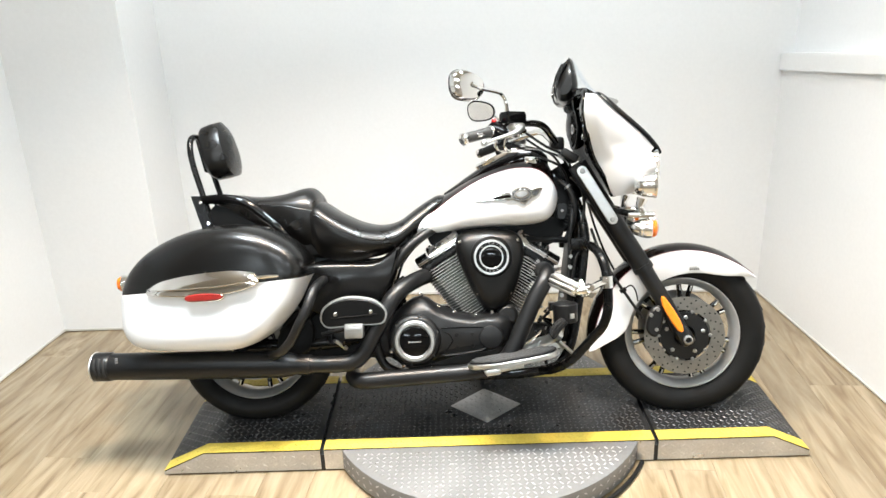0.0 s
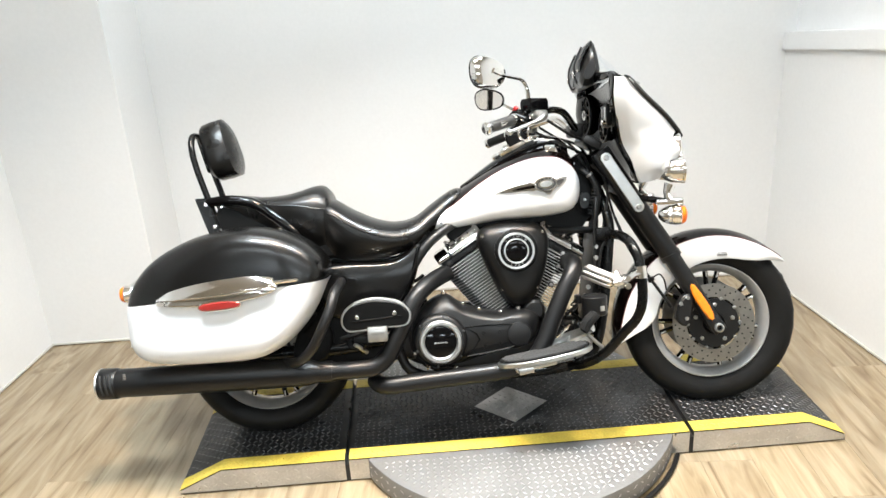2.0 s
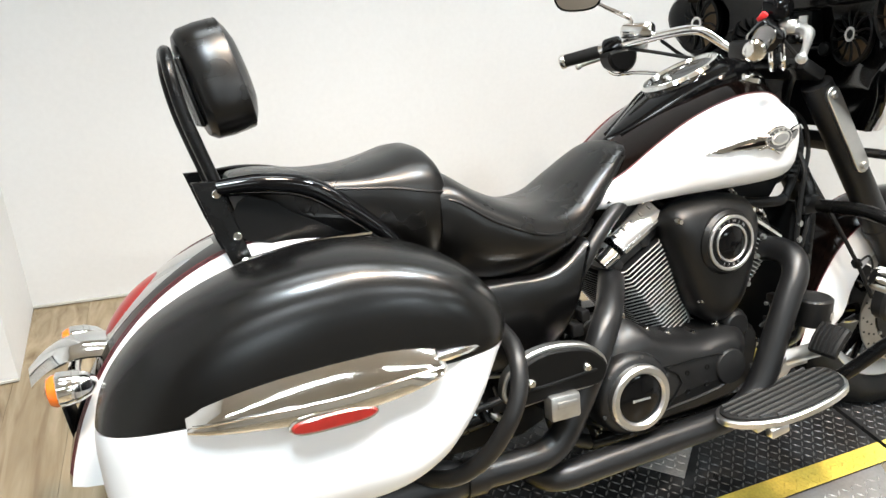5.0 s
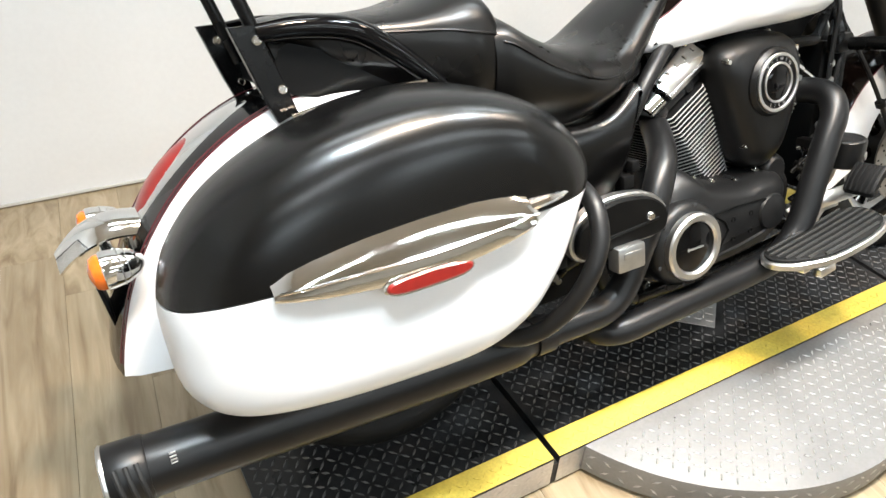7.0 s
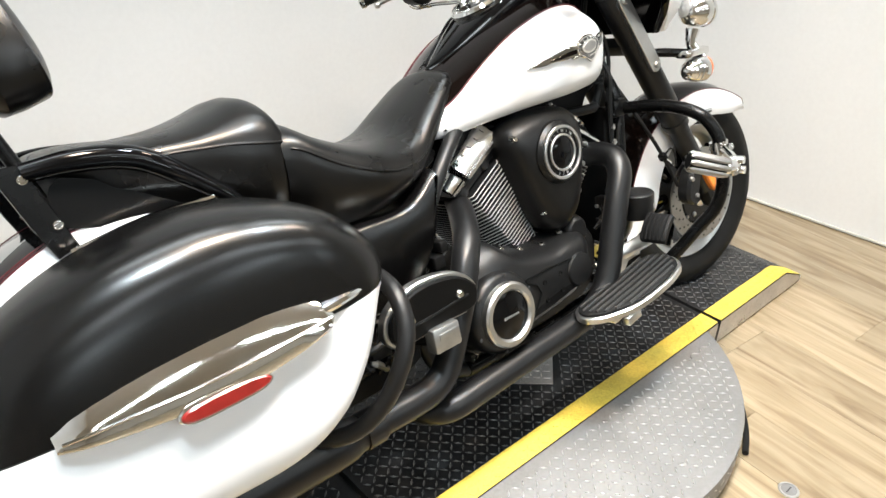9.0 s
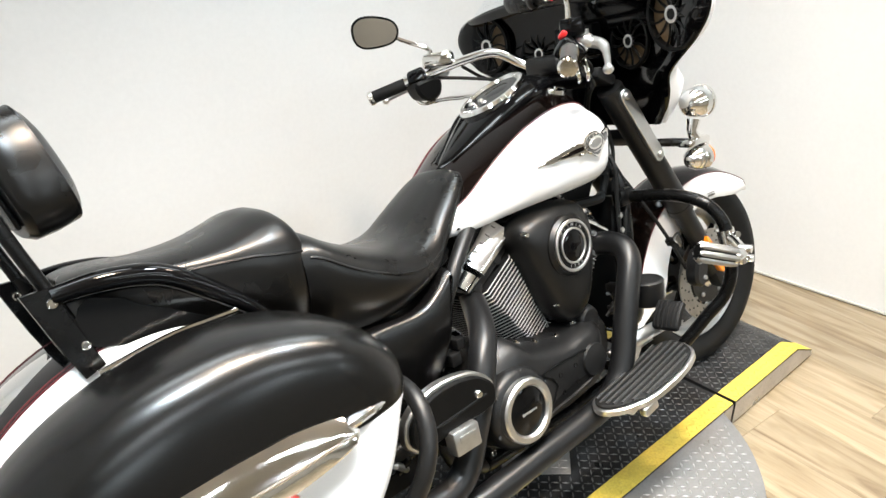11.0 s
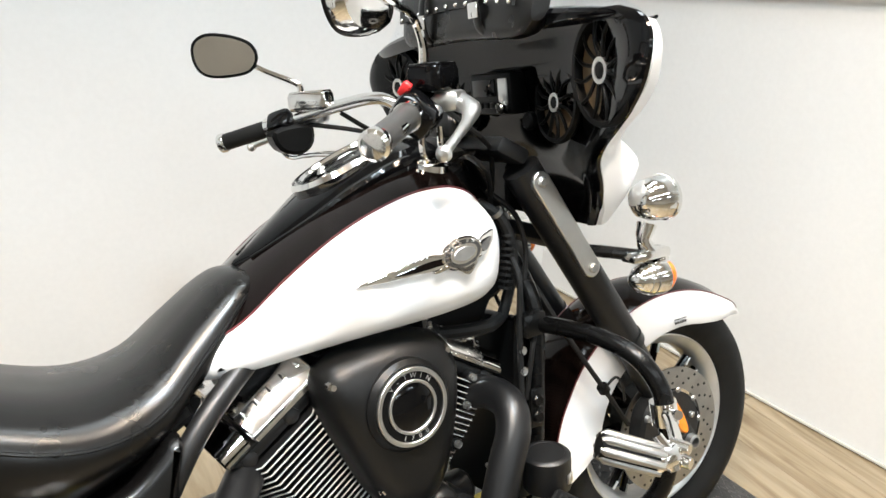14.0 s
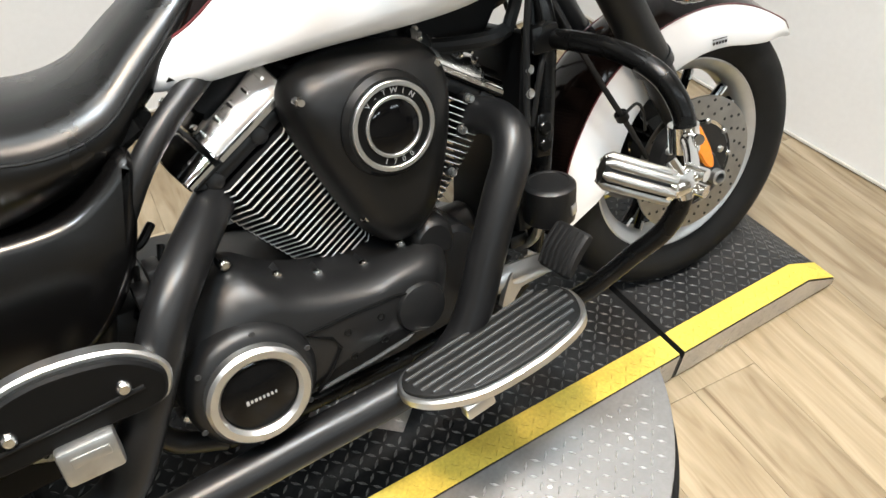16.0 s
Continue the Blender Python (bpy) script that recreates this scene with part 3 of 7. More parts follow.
            part("bolt", fix(lathe([(0.0, 0.007), (0.005, 0.007), (0.0075, 0.005), (0.008, 0.0)], c + Vector((0.07 * math.cos(a), y + s * 0.003, 0.07 * math.sin(a))), (0, s, 0), 10)), STEEL, d)
    return rim


FW, RW = Vector((0.775, -0.03, 0.292)), Vector((-0.885, 0, 0.30))


def keep(bm):
    return bm


wheel("front_wheel", FW, 0.314, 0.208, 0.066, 7, steered, bike, (-1, 1), 0.148)
wheel("rear_wheel", RW, 0.312, 0.214, 0.085, 7, keep, bike, (-1,), 0.140)


# -- fenders --
def front_fender():
    c = FW
    n = 40
    outer = 0.345
    inner_tab = [(38, 0.340), (42, 0.325), (55, 0.275), (64, 0.258), (80, 0.245), (100, 0.232), (125, 0.222), (150, 0.216), (168, 0.214), (176, 0.226), (182, 0.258), (186, 0.302), (189, 0.345)]
    rows = []
    for i in range(n + 1):
        deg = 38 + (189 - 38) * i / n
        a = radians(deg)
        r_in = lerp_table(inner_tab, deg)
        flare = 1.0 + 0.10 * max(0, (deg - 140) / 50)
        w = 0.088 * flare * (0.55 + 0.45 * min(1, (deg - 36) / 14))
        ro = outer + 0.02 * max(0, (deg - 150) / 40)
        prof = [(r_in, w * 1.0), (r_in + (ro - r_in) * 0.45, w * 1.03), (ro - (ro - r_in) * 0.2, w * 0.94), (ro - 0.012 * min(1, (ro - r_in) / 0.05), w * 0.70), (ro - 0.003, w * 0.42), (ro, 0.0)]
        full = [(r, -y) for r, y in prof] + [(r, y) for r, y in prof[-2::-1]]
        rows.append([Vector((c.x + r * math.cos(a), c.y + y, c.z + r * math.sin(a))) for r, y in full])
    def body(r0, r1, thick):
        bm = bmesh.new()
        rings = []
        for row in rows:
            seg = row[r0:r1 + 1]
            inner = [p + (Vector((c.x, p.y, c.z)) - p).normalized() * thick + Vector((0, -math.copysign(thick * 0.6, p.y - c.y) if abs(p.y - c.y) > 0.05 else 0, 0)) for p in seg]
            rings.append(seg + inner[::-1])
        return loft(rings, bm)
    f = part("front_fender", steered(body(2, 8, 0.004)), DARKBROWN, bike, "black crown of the deep front fender")
    part("valance", steered(body(0, 2, 0.004)), WHITE, f, "white side of the front fender")
    part("valance", steered(body(8, 10, 0.004)), WHITE, f, "white side of the front fender")
    for k in (2, 8):
        line = [row[k] + (row[k] - Vector((c.x, c.y, c.z))).normalized() * 0.0006 for row in rows]
        part("pinstripe", steered(tube(line[1:-1], 0.0016, 5, 1)), MAROON, f, "thin maroon pinstripe")
    # lettering of the brake system, as plain bars
    bars = bmesh.new()
    for i in range(5):
        box(c.x + 0.022 + 0.0075 * i, c.y - 0.0915, c.z + 0.252, 0.0045, 0.001, 0.0055, 0, bars)
    box(c.x + 0.036, c.y - 0.0915, c.z + 0.260, 0.036, 0.001, 0.0016, 0, bars)
    part("decal", steered(bars), PLASTIC, f, "small dark printed mark")


front_fender()


FENDER_R = [(70, 0.444), (90, 0.463), (108, 0.477), (130, 0.481), (150, 0.484), (165, 0.488), (175, 0.494)]


def rear_fender():
    c = RW
    rows, n = [], 40
    for i in range(n + 1):
        deg = 70 + (173 - 70) * i / n
        a = radians(deg)
        ro = lerp_table(FENDER_R, deg)
        w = 0.125
        skirt = lerp_table([(70, 0.15), (110, 0.19), (150, 0.19), (168, 0.17), (173, 0.15)], deg)
        prof = [(ro - skirt, w), (ro - 0.036, w * 1.01), (ro - 0.011, w * 0.93), (ro - 0.004, w * 0.62), (ro - 0.001, w * 0.3), (ro, 0)]
        full = [(r, -y) for r, y in prof] + [(r, y) for r, y in prof[-2::-1]]
        rows.append([Vector((c.x + r * math.cos(a), y, c.z + r * math.sin(a))) for r, y in full])
    def body(r0, r1, thick=0.004):
        rings = []
        for row in rows:
            seg = row[r0:r1 + 1]
            inner = [p + (Vector((c.x, p.y, c.z)) - p).normalized() * thick + Vector((0, -math.copysign(thick, p.y) if abs(p.y) > 0.09 else 0, 0)) for p in seg]
            rings.append(seg + inner[::-1])
        return loft(rings)
    f = part("rear_fender", body(2, 8), GLOSS, bike, "gloss black crown of the rear fender")
    part("fender_side", body(0, 2), WHITE, f, "white side of the rear fender")
    part("fender_side", body(8, 10), WHITE, f, "white side of the rear fender")
    for k, off in ((2, 0.0), (2, 0.007), (8, 0.0)):
        line = [row[k].lerp(row[5], off * 10) + (row[k] - Vector((c.x, 0, c.z))).normalized() * (0.0012 + off * 0.35) for row in rows]
        part("pinstripe", tube(line[1:-1], 0.0015, 5, 1), MAROON, f, "thin maroon pinstripe")

    def on(deg, lift=0.0):
        a = radians(deg)
        ro = lerp_table(FENDER_R, deg) + lift
        return Vector((c.x + ro * math.cos(a), 0, c.z + ro * math.sin(a)))

    # chrome surround and red tail light on the crown
    def shell(d0, d1, halfw, lift, nose=0.35, n=12, m=10):
        rings = []
        for i in range(n + 1):
            t = i / n
            deg = d0 + (d1 - d0) * t
            wide = halfw * (nose + (1 - nose) * math.sin(math.pi * (0.12 + 0.80 * t)) ** 0.7)
            ring = []
            for k in range(m + 1):
                u = -1 + 2 * k / m
                p = on(deg, lift * (1 - abs(u) ** 3) * math.sin(math.pi * (0.06 + 0.88 * t)) ** 0.5 - 0.013 * abs(u) ** 2)
                ring.append(p + Vector((0, u * wide, 0)))
            ring += [on(deg, -0.02) + Vector((0, wide * s, 0)) for s in (0.8, -0.8)]
            rings.append(ring)
        return loft(rings)
    surround = part("tail_light", shell(111, 148, 0.078, 0.009), CHROME, bike, "chrome tail light housing")
    part("lens", shell(124, 143, 0.056, 0.015, 0.8), RED_LENS, surround, "red tail light lens")
    # chrome bracket with number plate visor
    visor = []
    base = on(160)
    for i in range(17):
        t = i / 16
        x = -1.262 - 0.150 * t
        z = 0.598 + 0.012 * math.sin(t * 2.6) - 0.048 * t ** 3
        w = 0.049 * (1 - 0.72 * t ** 5)
        bow = [radians(-80 + 16 * k) for k in range(11)]
        over = [(x, w * math.sin(b) / math.sin(radians(80)), z - 0.040 * (1 - math.cos(b))) for b in bow]
        visor.append(over + [(a + 0.001, b * 0.93, c - 0.004) for a, b, c in over[::-1]])
    v = part("visor", loft(visor), CHROME, bike, "chrome visor over the number plate holder")
    part("plate_holder", box(-1.358, 0, 0.462, 0.008, 0.10, 0.085, 0.003, turn=Matrix.Rotation(radians(-8), 3, "Y")), PLASTIC, bike, "black number plate holder")
    part("signal_bar", tube([(-1.318, -0.15, 0.553), (-1.33, -0.08, 0.550), (-1.335, 0, 0.548), (-1.33, 0.08, 0.550), (-1.318, 0.15, 0.553)], 0.011, 10, 4), CHROME, bike, "chrome turn signal bar")
    return on


fender_at = rear_fender()


def bullet_signal(name, at, heading, fix=keep, size=1.0, label="chrome bullet turn signal with an amber lens"):
    """A chrome bullet with an amber lens that looks along heading."""
    h = Vector(heading).normalized()
    prof = [(0.0, -0.062), (0.012, -0.058), (0.024, -0.045), (0.033, -0.022), (0.0365, 0.0), (0.037, 0.012), (0.035, 0.014), (0.0, 0.014)]
    s = part(name, fix(lathe([(r * size, k * size) for r, k in prof], at, h, 28)), CHROME, bike, label)
    lens = [(0.0335, 0.011), (0.0335, 0.022), (0.028, 0.031), (0.014, 0.037), (0.0, 0.0385)]
    part("lens", fix(lathe([(r * size, k * size) for r, k in lens], at, h, 28)), ORANGE_LENS, s, "amber lens")
    for k in (-0.018, -0.03):
        rr = 0.0345 if k > -0.02 else 0.0295
        part("groove", fix(lathe([(rr * size, (k - 0.001) * size), ((rr + 0.0012) * size, k * size), (rr * size, (k + 0.001) * size), (rr * size, (k - 0.001) * size)], at, h, 28)), STEEL, s)
    return s


for s in (-1, 1):
    bullet_signal("rear_turn_signal", (-1.338, s * 0.150, 0.553), (-1, 0, -0.05), size=0.84)


# -- saddlebags --
def saddlebag(side):
    place = keep if side < 0 else (lambda b: moved(mirrored(b), Matrix.Translation((0.06, -0.03, -0.03))))

    def fix(bm):
        """Draw the bag's outer face in towards the rear, then set the bag on its side."""
        for v in bm.verts:
            if v.co.x < -0.75:
                v.co.y += 0.078 * (-0.75 - v.co.x) * min(1.05, max(0.0, (-v.co.y - 0.172) / 0.27))
        return place(bm)

    base_out = [(-1.270, 0.45), (-1.267, 0.525), (-1.238, 0.600), (-1.168, 0.672), (-1.053, 0.730), (-0.913, 0.757), (-0.794, 0.747), (-0.696, 0.708), (-0.635, 0.65), (-0.618, 0.595),
           (-0.640, 0.545), (-0.676, 0.471), (-0.719, 0.413), (-0.781, 0.358), (-0.87, 0.322), (-1.0, 0.316), (-1.132, 0.320), (-1.222, 0.338), (-1.262, 0.382)]
    out = [(-0.945 + (x + 0.945) * 1.04 - 0.045 * max(0.0, -1.0 - x), 0.536 + (z - 0.536) * 1.015) for x, z in base_out]
    # depth, scale along the bag, scale in height: the rear outer corner is drawn in
    layers = [(-0.172, 0.84, 0.76), (-0.180, 0.90, 0.86), (-0.195, 0.95, 0.93), (-0.22, 0.985, 0.975), (-0.25, 1.0, 0.997), (-0.29, 1.0, 1.0), (-0.32, 0.993, 0.995), (-0.35, 0.975, 0.98), (-0.373, 0.945, 0.958),
              (-0.392, 0.90, 0.928), (-0.408, 0.835, 0.885), (-0.421, 0.745, 0.83), (-0.431, 0.62, 0.75), (-0.438, 0.45, 0.64), (-0.442, 0.22, 0.48)]
    flat = [(p.x, p.y) for p in spline([(a, b, 0) for a, b in out], 7, True)]
    whole = loft([[(-0.75 + (a + 0.75) * sx, y, 0.536 + (b - 0.536) * sz) for a, b in flat] for y, sx, sz in spline(layers, 3)])
    plane_co, plane_no = Vector((-1.246, 0, 0.527)), Vector((-0.072, 0, 1)).normalized()

    def half(keep_upper, gap):
        bm = whole.copy()
        geom = bm.verts[:] + bm.edges[:] + bm.faces[:]
        bmesh.ops.bisect_plane(bm, geom=geom, plane_co=plane_co + plane_no * gap, plane_no=plane_no, clear_inner=keep_upper, clear_outer=not keep_upper)
        bmesh.ops.holes_fill(bm, edges=[e for e in bm.edges if e.is_boundary])
        return fix(bm)
    body = part("saddlebag", half(False, -0.0015), WHITE, bike, "white hard saddlebag with a black lid")
    part("lid", half(True, 0.0015), SATIN, body, "satin black saddlebag lid")
    seam = whole.copy()
    bmesh.ops.bisect_plane(seam, geom=seam.verts[:] + seam.edges[:] + seam.faces[:], plane_co=plane_co + plane_no * 0.003, plane_no=plane_no, clear_outer=True)
    bmesh.ops.bisect_plane(seam, geom=seam.verts[:] + seam.edges[:] + seam.faces[:], plane_co=plane_co - plane_no * 0.003, plane_no=plane_no, clear_inner=True)
    for v in seam.verts:
        v.co += Vector((-0.9 - v.co.x, -0.28 - v.co.y, 0)).normalized() * 0.0025
    part("seam", fix(seam), DARKGAP, body, "dark joint under the lid")
    whole.free()
    # chrome trim on the outer face: a convex upper slope over an upright band
    def face_y(x):
        reach = (x + 0.75) / (-0.527 if x < -0.75 else 0.138)
        return lerp_table([(sx, y) for y, sx, _ in layers[:4:-1]], reach)

    ridge_y = [(x, face_y(x) - 0.021 + (0.010 if x > -0.76 else 0.006 if x < -1.15 else 0)) for x in (-1.158, -1.13, -1.09, -1.03, -0.95, -0.86, -0.79, -0.768, -0.757)]
    top_edge = [(-1.158, 0.552), (-1.13, 0.563), (-1.09, 0.575), (-1.03, 0.587), (-0.95, 0.597), (-0.86, 0.603), (-0.80, 0.600), (-0.77, 0.592), (-0.757, 0.578)]
    low_edge = [(-1.158, 0.528), (-1.10, 0.522), (-1.0, 0.517), (-0.93, 0.518), (-0.88, 0.524), (-0.82, 0.536), (-0.775, 0.549), (-0.757, 0.560)]
    rings = []
    for x in (-1.158, -1.15, -1.13, -1.10, -1.06, -1.02, -0.98, -0.94, -0.90, -0.86, -0.82, -0.79, -0.772, -0.762, -0.757):
        yr, zu, zl = lerp_table(ridge_y, x), lerp_table(top_edge, x), lerp_table(low_edge, x)
        zr = zl + 0.38 * (zu - zl) + 0.002
        slope = spline([(0, yr + 0.0195, zu), (0, yr + 0.0115, zu - 0.30 * (zu - zr)), (0, yr + 0.0045, zu - 0.66 * (zu - zr)), (0, yr, zr)], 4)
        rings.append([(x, yr + 0.055, zu - 0.006)] + [(x, p.y, p.z) for p in slope] + [(x, yr - 0.003, zl + 0.004), (x, yr - 0.001, zl), (x, yr + 0.055, zl)])
    chrome = part("chrome_trim", fix(loft(rings)), CHROME, body, "curved chrome trim strip")
    bead = [(x, lerp_table(ridge_y, x) - 0.0012, lerp_table(low_edge, x) + 0.38 * (lerp_table(top_edge, x) - lerp_table(low_edge, x)) + 0.001) for x in np.linspace(-1.15, -0.765, 16)]
    part("trim_bead", fix(tube(bead, 0.0024, 8, 1)), CHROME, body, "bright ridge of the trim")
    refl = [(-1.012, 0.513), (-0.998, 0.5245), (-0.935, 0.530), (-0.892, 0.528), (-0.878, 0.519), (-0.893, 0.509), (-0.95, 0.504), (-0.998, 0.504)]
    part("reflector_base", fix(slab(outset(refl, 0.004), [(-0.40, 0.0), (-0.4610, 0.0), (-0.4635, 0.002)], 3)), CHROME, body, "thin bright reflector surround")
    part("reflector", fix(slab(refl, [(-0.44, -0.001), (-0.4640, 0.0), (-0.4670, 0.003)], 3)), RED_LENS, body, "red reflector strip")
    part("trim_tail", fix(tube([(-0.772, -0.447, 0.577), (-0.72, -0.440, 0.580), (-0.675, -0.424, 0.580), (-0.634, -0.396, 0.577)], [0.010, 0.009, 0.006, 0.0012], 8, 4, flat=0.8)), CHROME, body, "pointed chrome tail of the trim")
    part("guide_rail", place(tube([(-1.02, -0.165, 0.726), (-0.90, -0.172, 0.744), (-0.78, -0.172, 0.744)], 0.0055, 8, 3)), CHROME, bike, "thin chrome rail beside the saddlebag")
    for z, pts in ((0, [(-0.575, -0.20, 0.545), (-0.572, -0.30, 0.542), (-0.582, -0.37, 0.522), (-0.598, -0.405, 0.47), (-0.628, -0.41, 0.41), (-0.668, -0.385, 0.345), (-0.72, -0.34, 0.30), (-0.78, -0.25, 0.285)]),):
        part("bag_guard", place(tube([(x - 0.008, y, z) for x, y, z in pts], 0.0165, 14, 5)), ENGINE, bike, "black saddlebag guard tube")


for s in (-1, 1):
    saddlebag(s)


# -- tank --
def tank():
    xs = [-0.252, -0.230, -0.17, -0.10, -0.02, 0.06, 0.13, 0.20, 0.25, 0.28, 0.298, 0.306]
    half = [0.098, 0.122, 0.148, 0.182, 0.214, 0.236, 0.246, 0.240, 0.216, 0.178, 0.12, 0.05]
    low = [0.713, 0.704, 0.704, 0.711, 0.717, 0.720, 0.722, 0.726, 0.736, 0.762, 0.80, 0.825]
    # upper edge of the white panel and crown of the tank
    shoulder = [0.740, 0.756, 0.784, 0.835, 0.884, 0.917, 0.933, 0.931, 0.910, 0.879, 0.852, 0.836]
    edge = [0.086, 0.106, 0.124, 0.140, 0.155, 0.168, 0.174, 0.170, 0.160, 0.140, 0.10, 0.045]
    crown = [0.772, 0.792, 0.825, 0.868, 0.915, 0.957, 0.985, 0.996, 0.985, 0.955, 0.91, 0.86]
    dense = 4
    def col(v):
        return [p.y for p in spline([(x, a, 0) for x, a in zip(xs, v)], dense)]
    gx = [p.x for p in spline([(x, 0, 0) for x in xs], dense)]
    half, low, shoulder, edge, crown = map(col, (half, low, shoulder, edge, crown))
    sides, tops = [], []
    for x, w, zl, zs, ye, zc in zip(gx, half, low, shoulder, edge, crown):
        zs = max(zs, zl + 0.006)
        sp = spline([(0, -w * 0.35, zl), (0, -w * 0.86, zl + (zs - zl) * 0.06), (0, -w, zl + (zs - zl) * 0.38), (0, -(w * 0.93 + ye * 0.07), zl + (zs - zl) * 0.74), (0, -ye, zs)], 4)
        sides.append([Vector((x, p.y, p.z)) for p in sp])
        tp = spline([(0, -ye, zs), (0, -ye * 0.72, zs + (zc - zs) * 0.52), (0, -ye * 0.36, zs + (zc - zs) * 0.88), (0, 0, zc)], 3)
        tp = [Vector((x, p.y, p.z)) for p in tp]
        tops.append(tp + [Vector((p.x, -p.y, p.z)) for p in tp[-2::-1]])
    crown_ob = part("fuel_tank", loft([r + [Vector((p.x, p.y * 0.9, p.z - 0.012)) for p in r[::-1]] for r in tops]), DARKBROWN, bike, "black crown of the teardrop fuel tank")
    for s in (-1, 1):
        rings = []
        for r in sides:
            ring = r if s < 0 else [Vector((p.x, -p.y, p.z)) for p in r]
            rings.append(ring + [Vector((p.x, p.y * 0.88, p.z - 0.002)) for p in ring[::-1]])
        part("side_panel", loft(rings), WHITE, crown_ob, "white side of the fuel tank")
        line = [Vector((r[-1].x, s * abs(r[-1].y), r[-1].z)) for r in sides]
        part("pinstripe", tube([p + Vector((0, s * 0.0008, 0.001)) for p in line[1:-3]], 0.0018, 5, 1), MAROON, crown_ob, "thin maroon pinstripe")
    part("tank_belly", slab([(-0.22, 0.722), (0.0, 0.732), (0.2, 0.742), (0.27, 0.78), (0.24, 0.83), (-0.1, 0.79)], [(-0.13, 0.0), (0.13, 0.0)], 2), PLASTIC, bike, "dark underside of the tank")
    return crown_ob, sides, gx


tank_ob, TANK_SIDES, TANK_X = tank()


def tank_y(x, z):
    i = min(range(len(TANK_X)), key=lambda k: abs(TANK_X[k] - x))
    ring = TANK_SIDES[i]
    for a, b in zip(ring, ring[1:]):
        if (a.z - z) * (b.z - z) <= 0 and abs(b.z - a.z) > 1e-6:
            return a.y + (b.y - a.y) * (z - a.z) / (b.z - a.z)
    return ring[len(ring) // 2].y


def emblem(side):
    """A winged chrome badge that follows the tank's side."""
    fix = keep if side < 0 else mirrored

    def plate(outline, rise, inset=0.0025):
        flat = [(p.x, p.y) for p in spline([(a, b, 0) for a, b in outline], 3, True)]
        ring0 = [(a, tank_y(a, b) + 0.002, b) for a, b in flat]
        ring1 = [(a, tank_y(a, b) - rise * 0.7, b) for a, b in flat]
        small = outset(flat, -inset)
        ring2 = [(a, tank_y(a, b) - rise, b) for a, b in small]
        return loft([ring0, ring1, ring2])
    wing = [(-0.024, 0.8145), (0.018, 0.826), (0.060, 0.836), (0.085, 0.840), (0.110, 0.840), (0.118, 0.836), (0.118, 0.820), (0.100, 0.816), (0.063, 0.8155), (0.018, 0.8135)]
    ob = part("emblem", fix(plate(wing, 0.006, 0.0015)), CHROME, tank_ob, "winged chrome tank badge")
    part("wing_stripe", fix(plate([(0.022, 0.8185), (0.060, 0.827), (0.090, 0.832), (0.118, 0.833), (0.118, 0.824), (0.090, 0.821), (0.060, 0.819)], 0.0078, 0.001)), DARKBROWN, tank_ob, "dark inlay of the badge")
    tip = [(0.176, 0.840), (0.190, 0.850), (0.206, 0.856), (0.230, 0.857), (0.224, 0.845), (0.214, 0.834), (0.198, 0.822), (0.184, 0.824)]
    part("wing_tip", fix(plate(tip, 0.007, 0.0015)), CHROME, tank_ob, "short front wing of the badge")
    part("wing_tip_inlay", fix(plate([(0.186, 0.838), (0.202, 0.847), (0.217, 0.848), (0.210, 0.836), (0.196, 0.827)], 0.0086, 0.001)), BADGE, tank_ob, "dark inlay of the front wing")
    part("keel", fix(plate([(0.112, 0.820), (0.135, 0.810), (0.161, 0.796), (0.176, 0.808), (0.190, 0.824), (0.160, 0.814), (0.136, 0.815)], 0.0075, 0.0015)), CHROME, tank_ob, "pointed lower edge of the badge")
    part("keel_face", fix(plate([(0.132, 0.814), (0.160, 0.802), (0.173, 0.813), (0.155, 0.812)], 0.0088, 0.001)), BADGE, tank_ob, "grey facet of the badge")

    def oval(r1, r2, lean=0.25):
        c, q = math.cos(lean), math.sin(lean)
        return [(0.151 + r1 * math.cos(a) * c - r2 * math.sin(a) * q, 0.834 + r1 * math.cos(a) * q * 0.6 + r2 * math.sin(a) * c) for a in np.linspace(0, 2 * math.pi, 14, endpoint=False)]
    part("shield", fix(plate(oval(0.042, 0.0265), 0.0085)), CHROME, tank_ob, "oval chrome shield of the badge")
    part("shield_face", fix(plate(oval(0.037, 0.0220), 0.0094, 0.001)), BADGE, tank_ob, "dark face of the badge")
    part("boss_rim", fix(plate(oval(0.029, 0.0165), 0.0112, 0.001)), CHROME, tank_ob, "bright rim of the badge")
    part("boss", fix(plate(oval(0.024, 0.0130), 0.0125, 0.003)), STEEL, tank_ob, "silver boss of the badge")
    for k in range(7):
        a = radians(50 + 24 * k)
        q = [(0.151 + r * math.cos(a + da) * 1.0, 0.834 + r * 0.52 * math.sin(a + da) + 0.004 * math.cos(a)) for r, da in ((0.030, -0.07), (0.039, -0.06), (0.039, 0.06), (0.030, 0.07))]
        part("spoke", fix(plate(q, 0.0105, 0.0006)), CHROME, tank_ob)
    for x0, z0, x1, z1 in ((0.118, 0.836, 0.092, 0.842), (0.120, 0.818, 0.098, 0.813)):
        part("feather", fix(plate([(x0, z0 + 0.0025), (x1, z1 + 0.0015), (x1, z1 - 0.0015), (x0, z0 - 0.0025)], 0.009, 0.0006)), CHROME, tank_ob, "feather of the winged badge")


for s in (-1, 1):
    emblem(s)


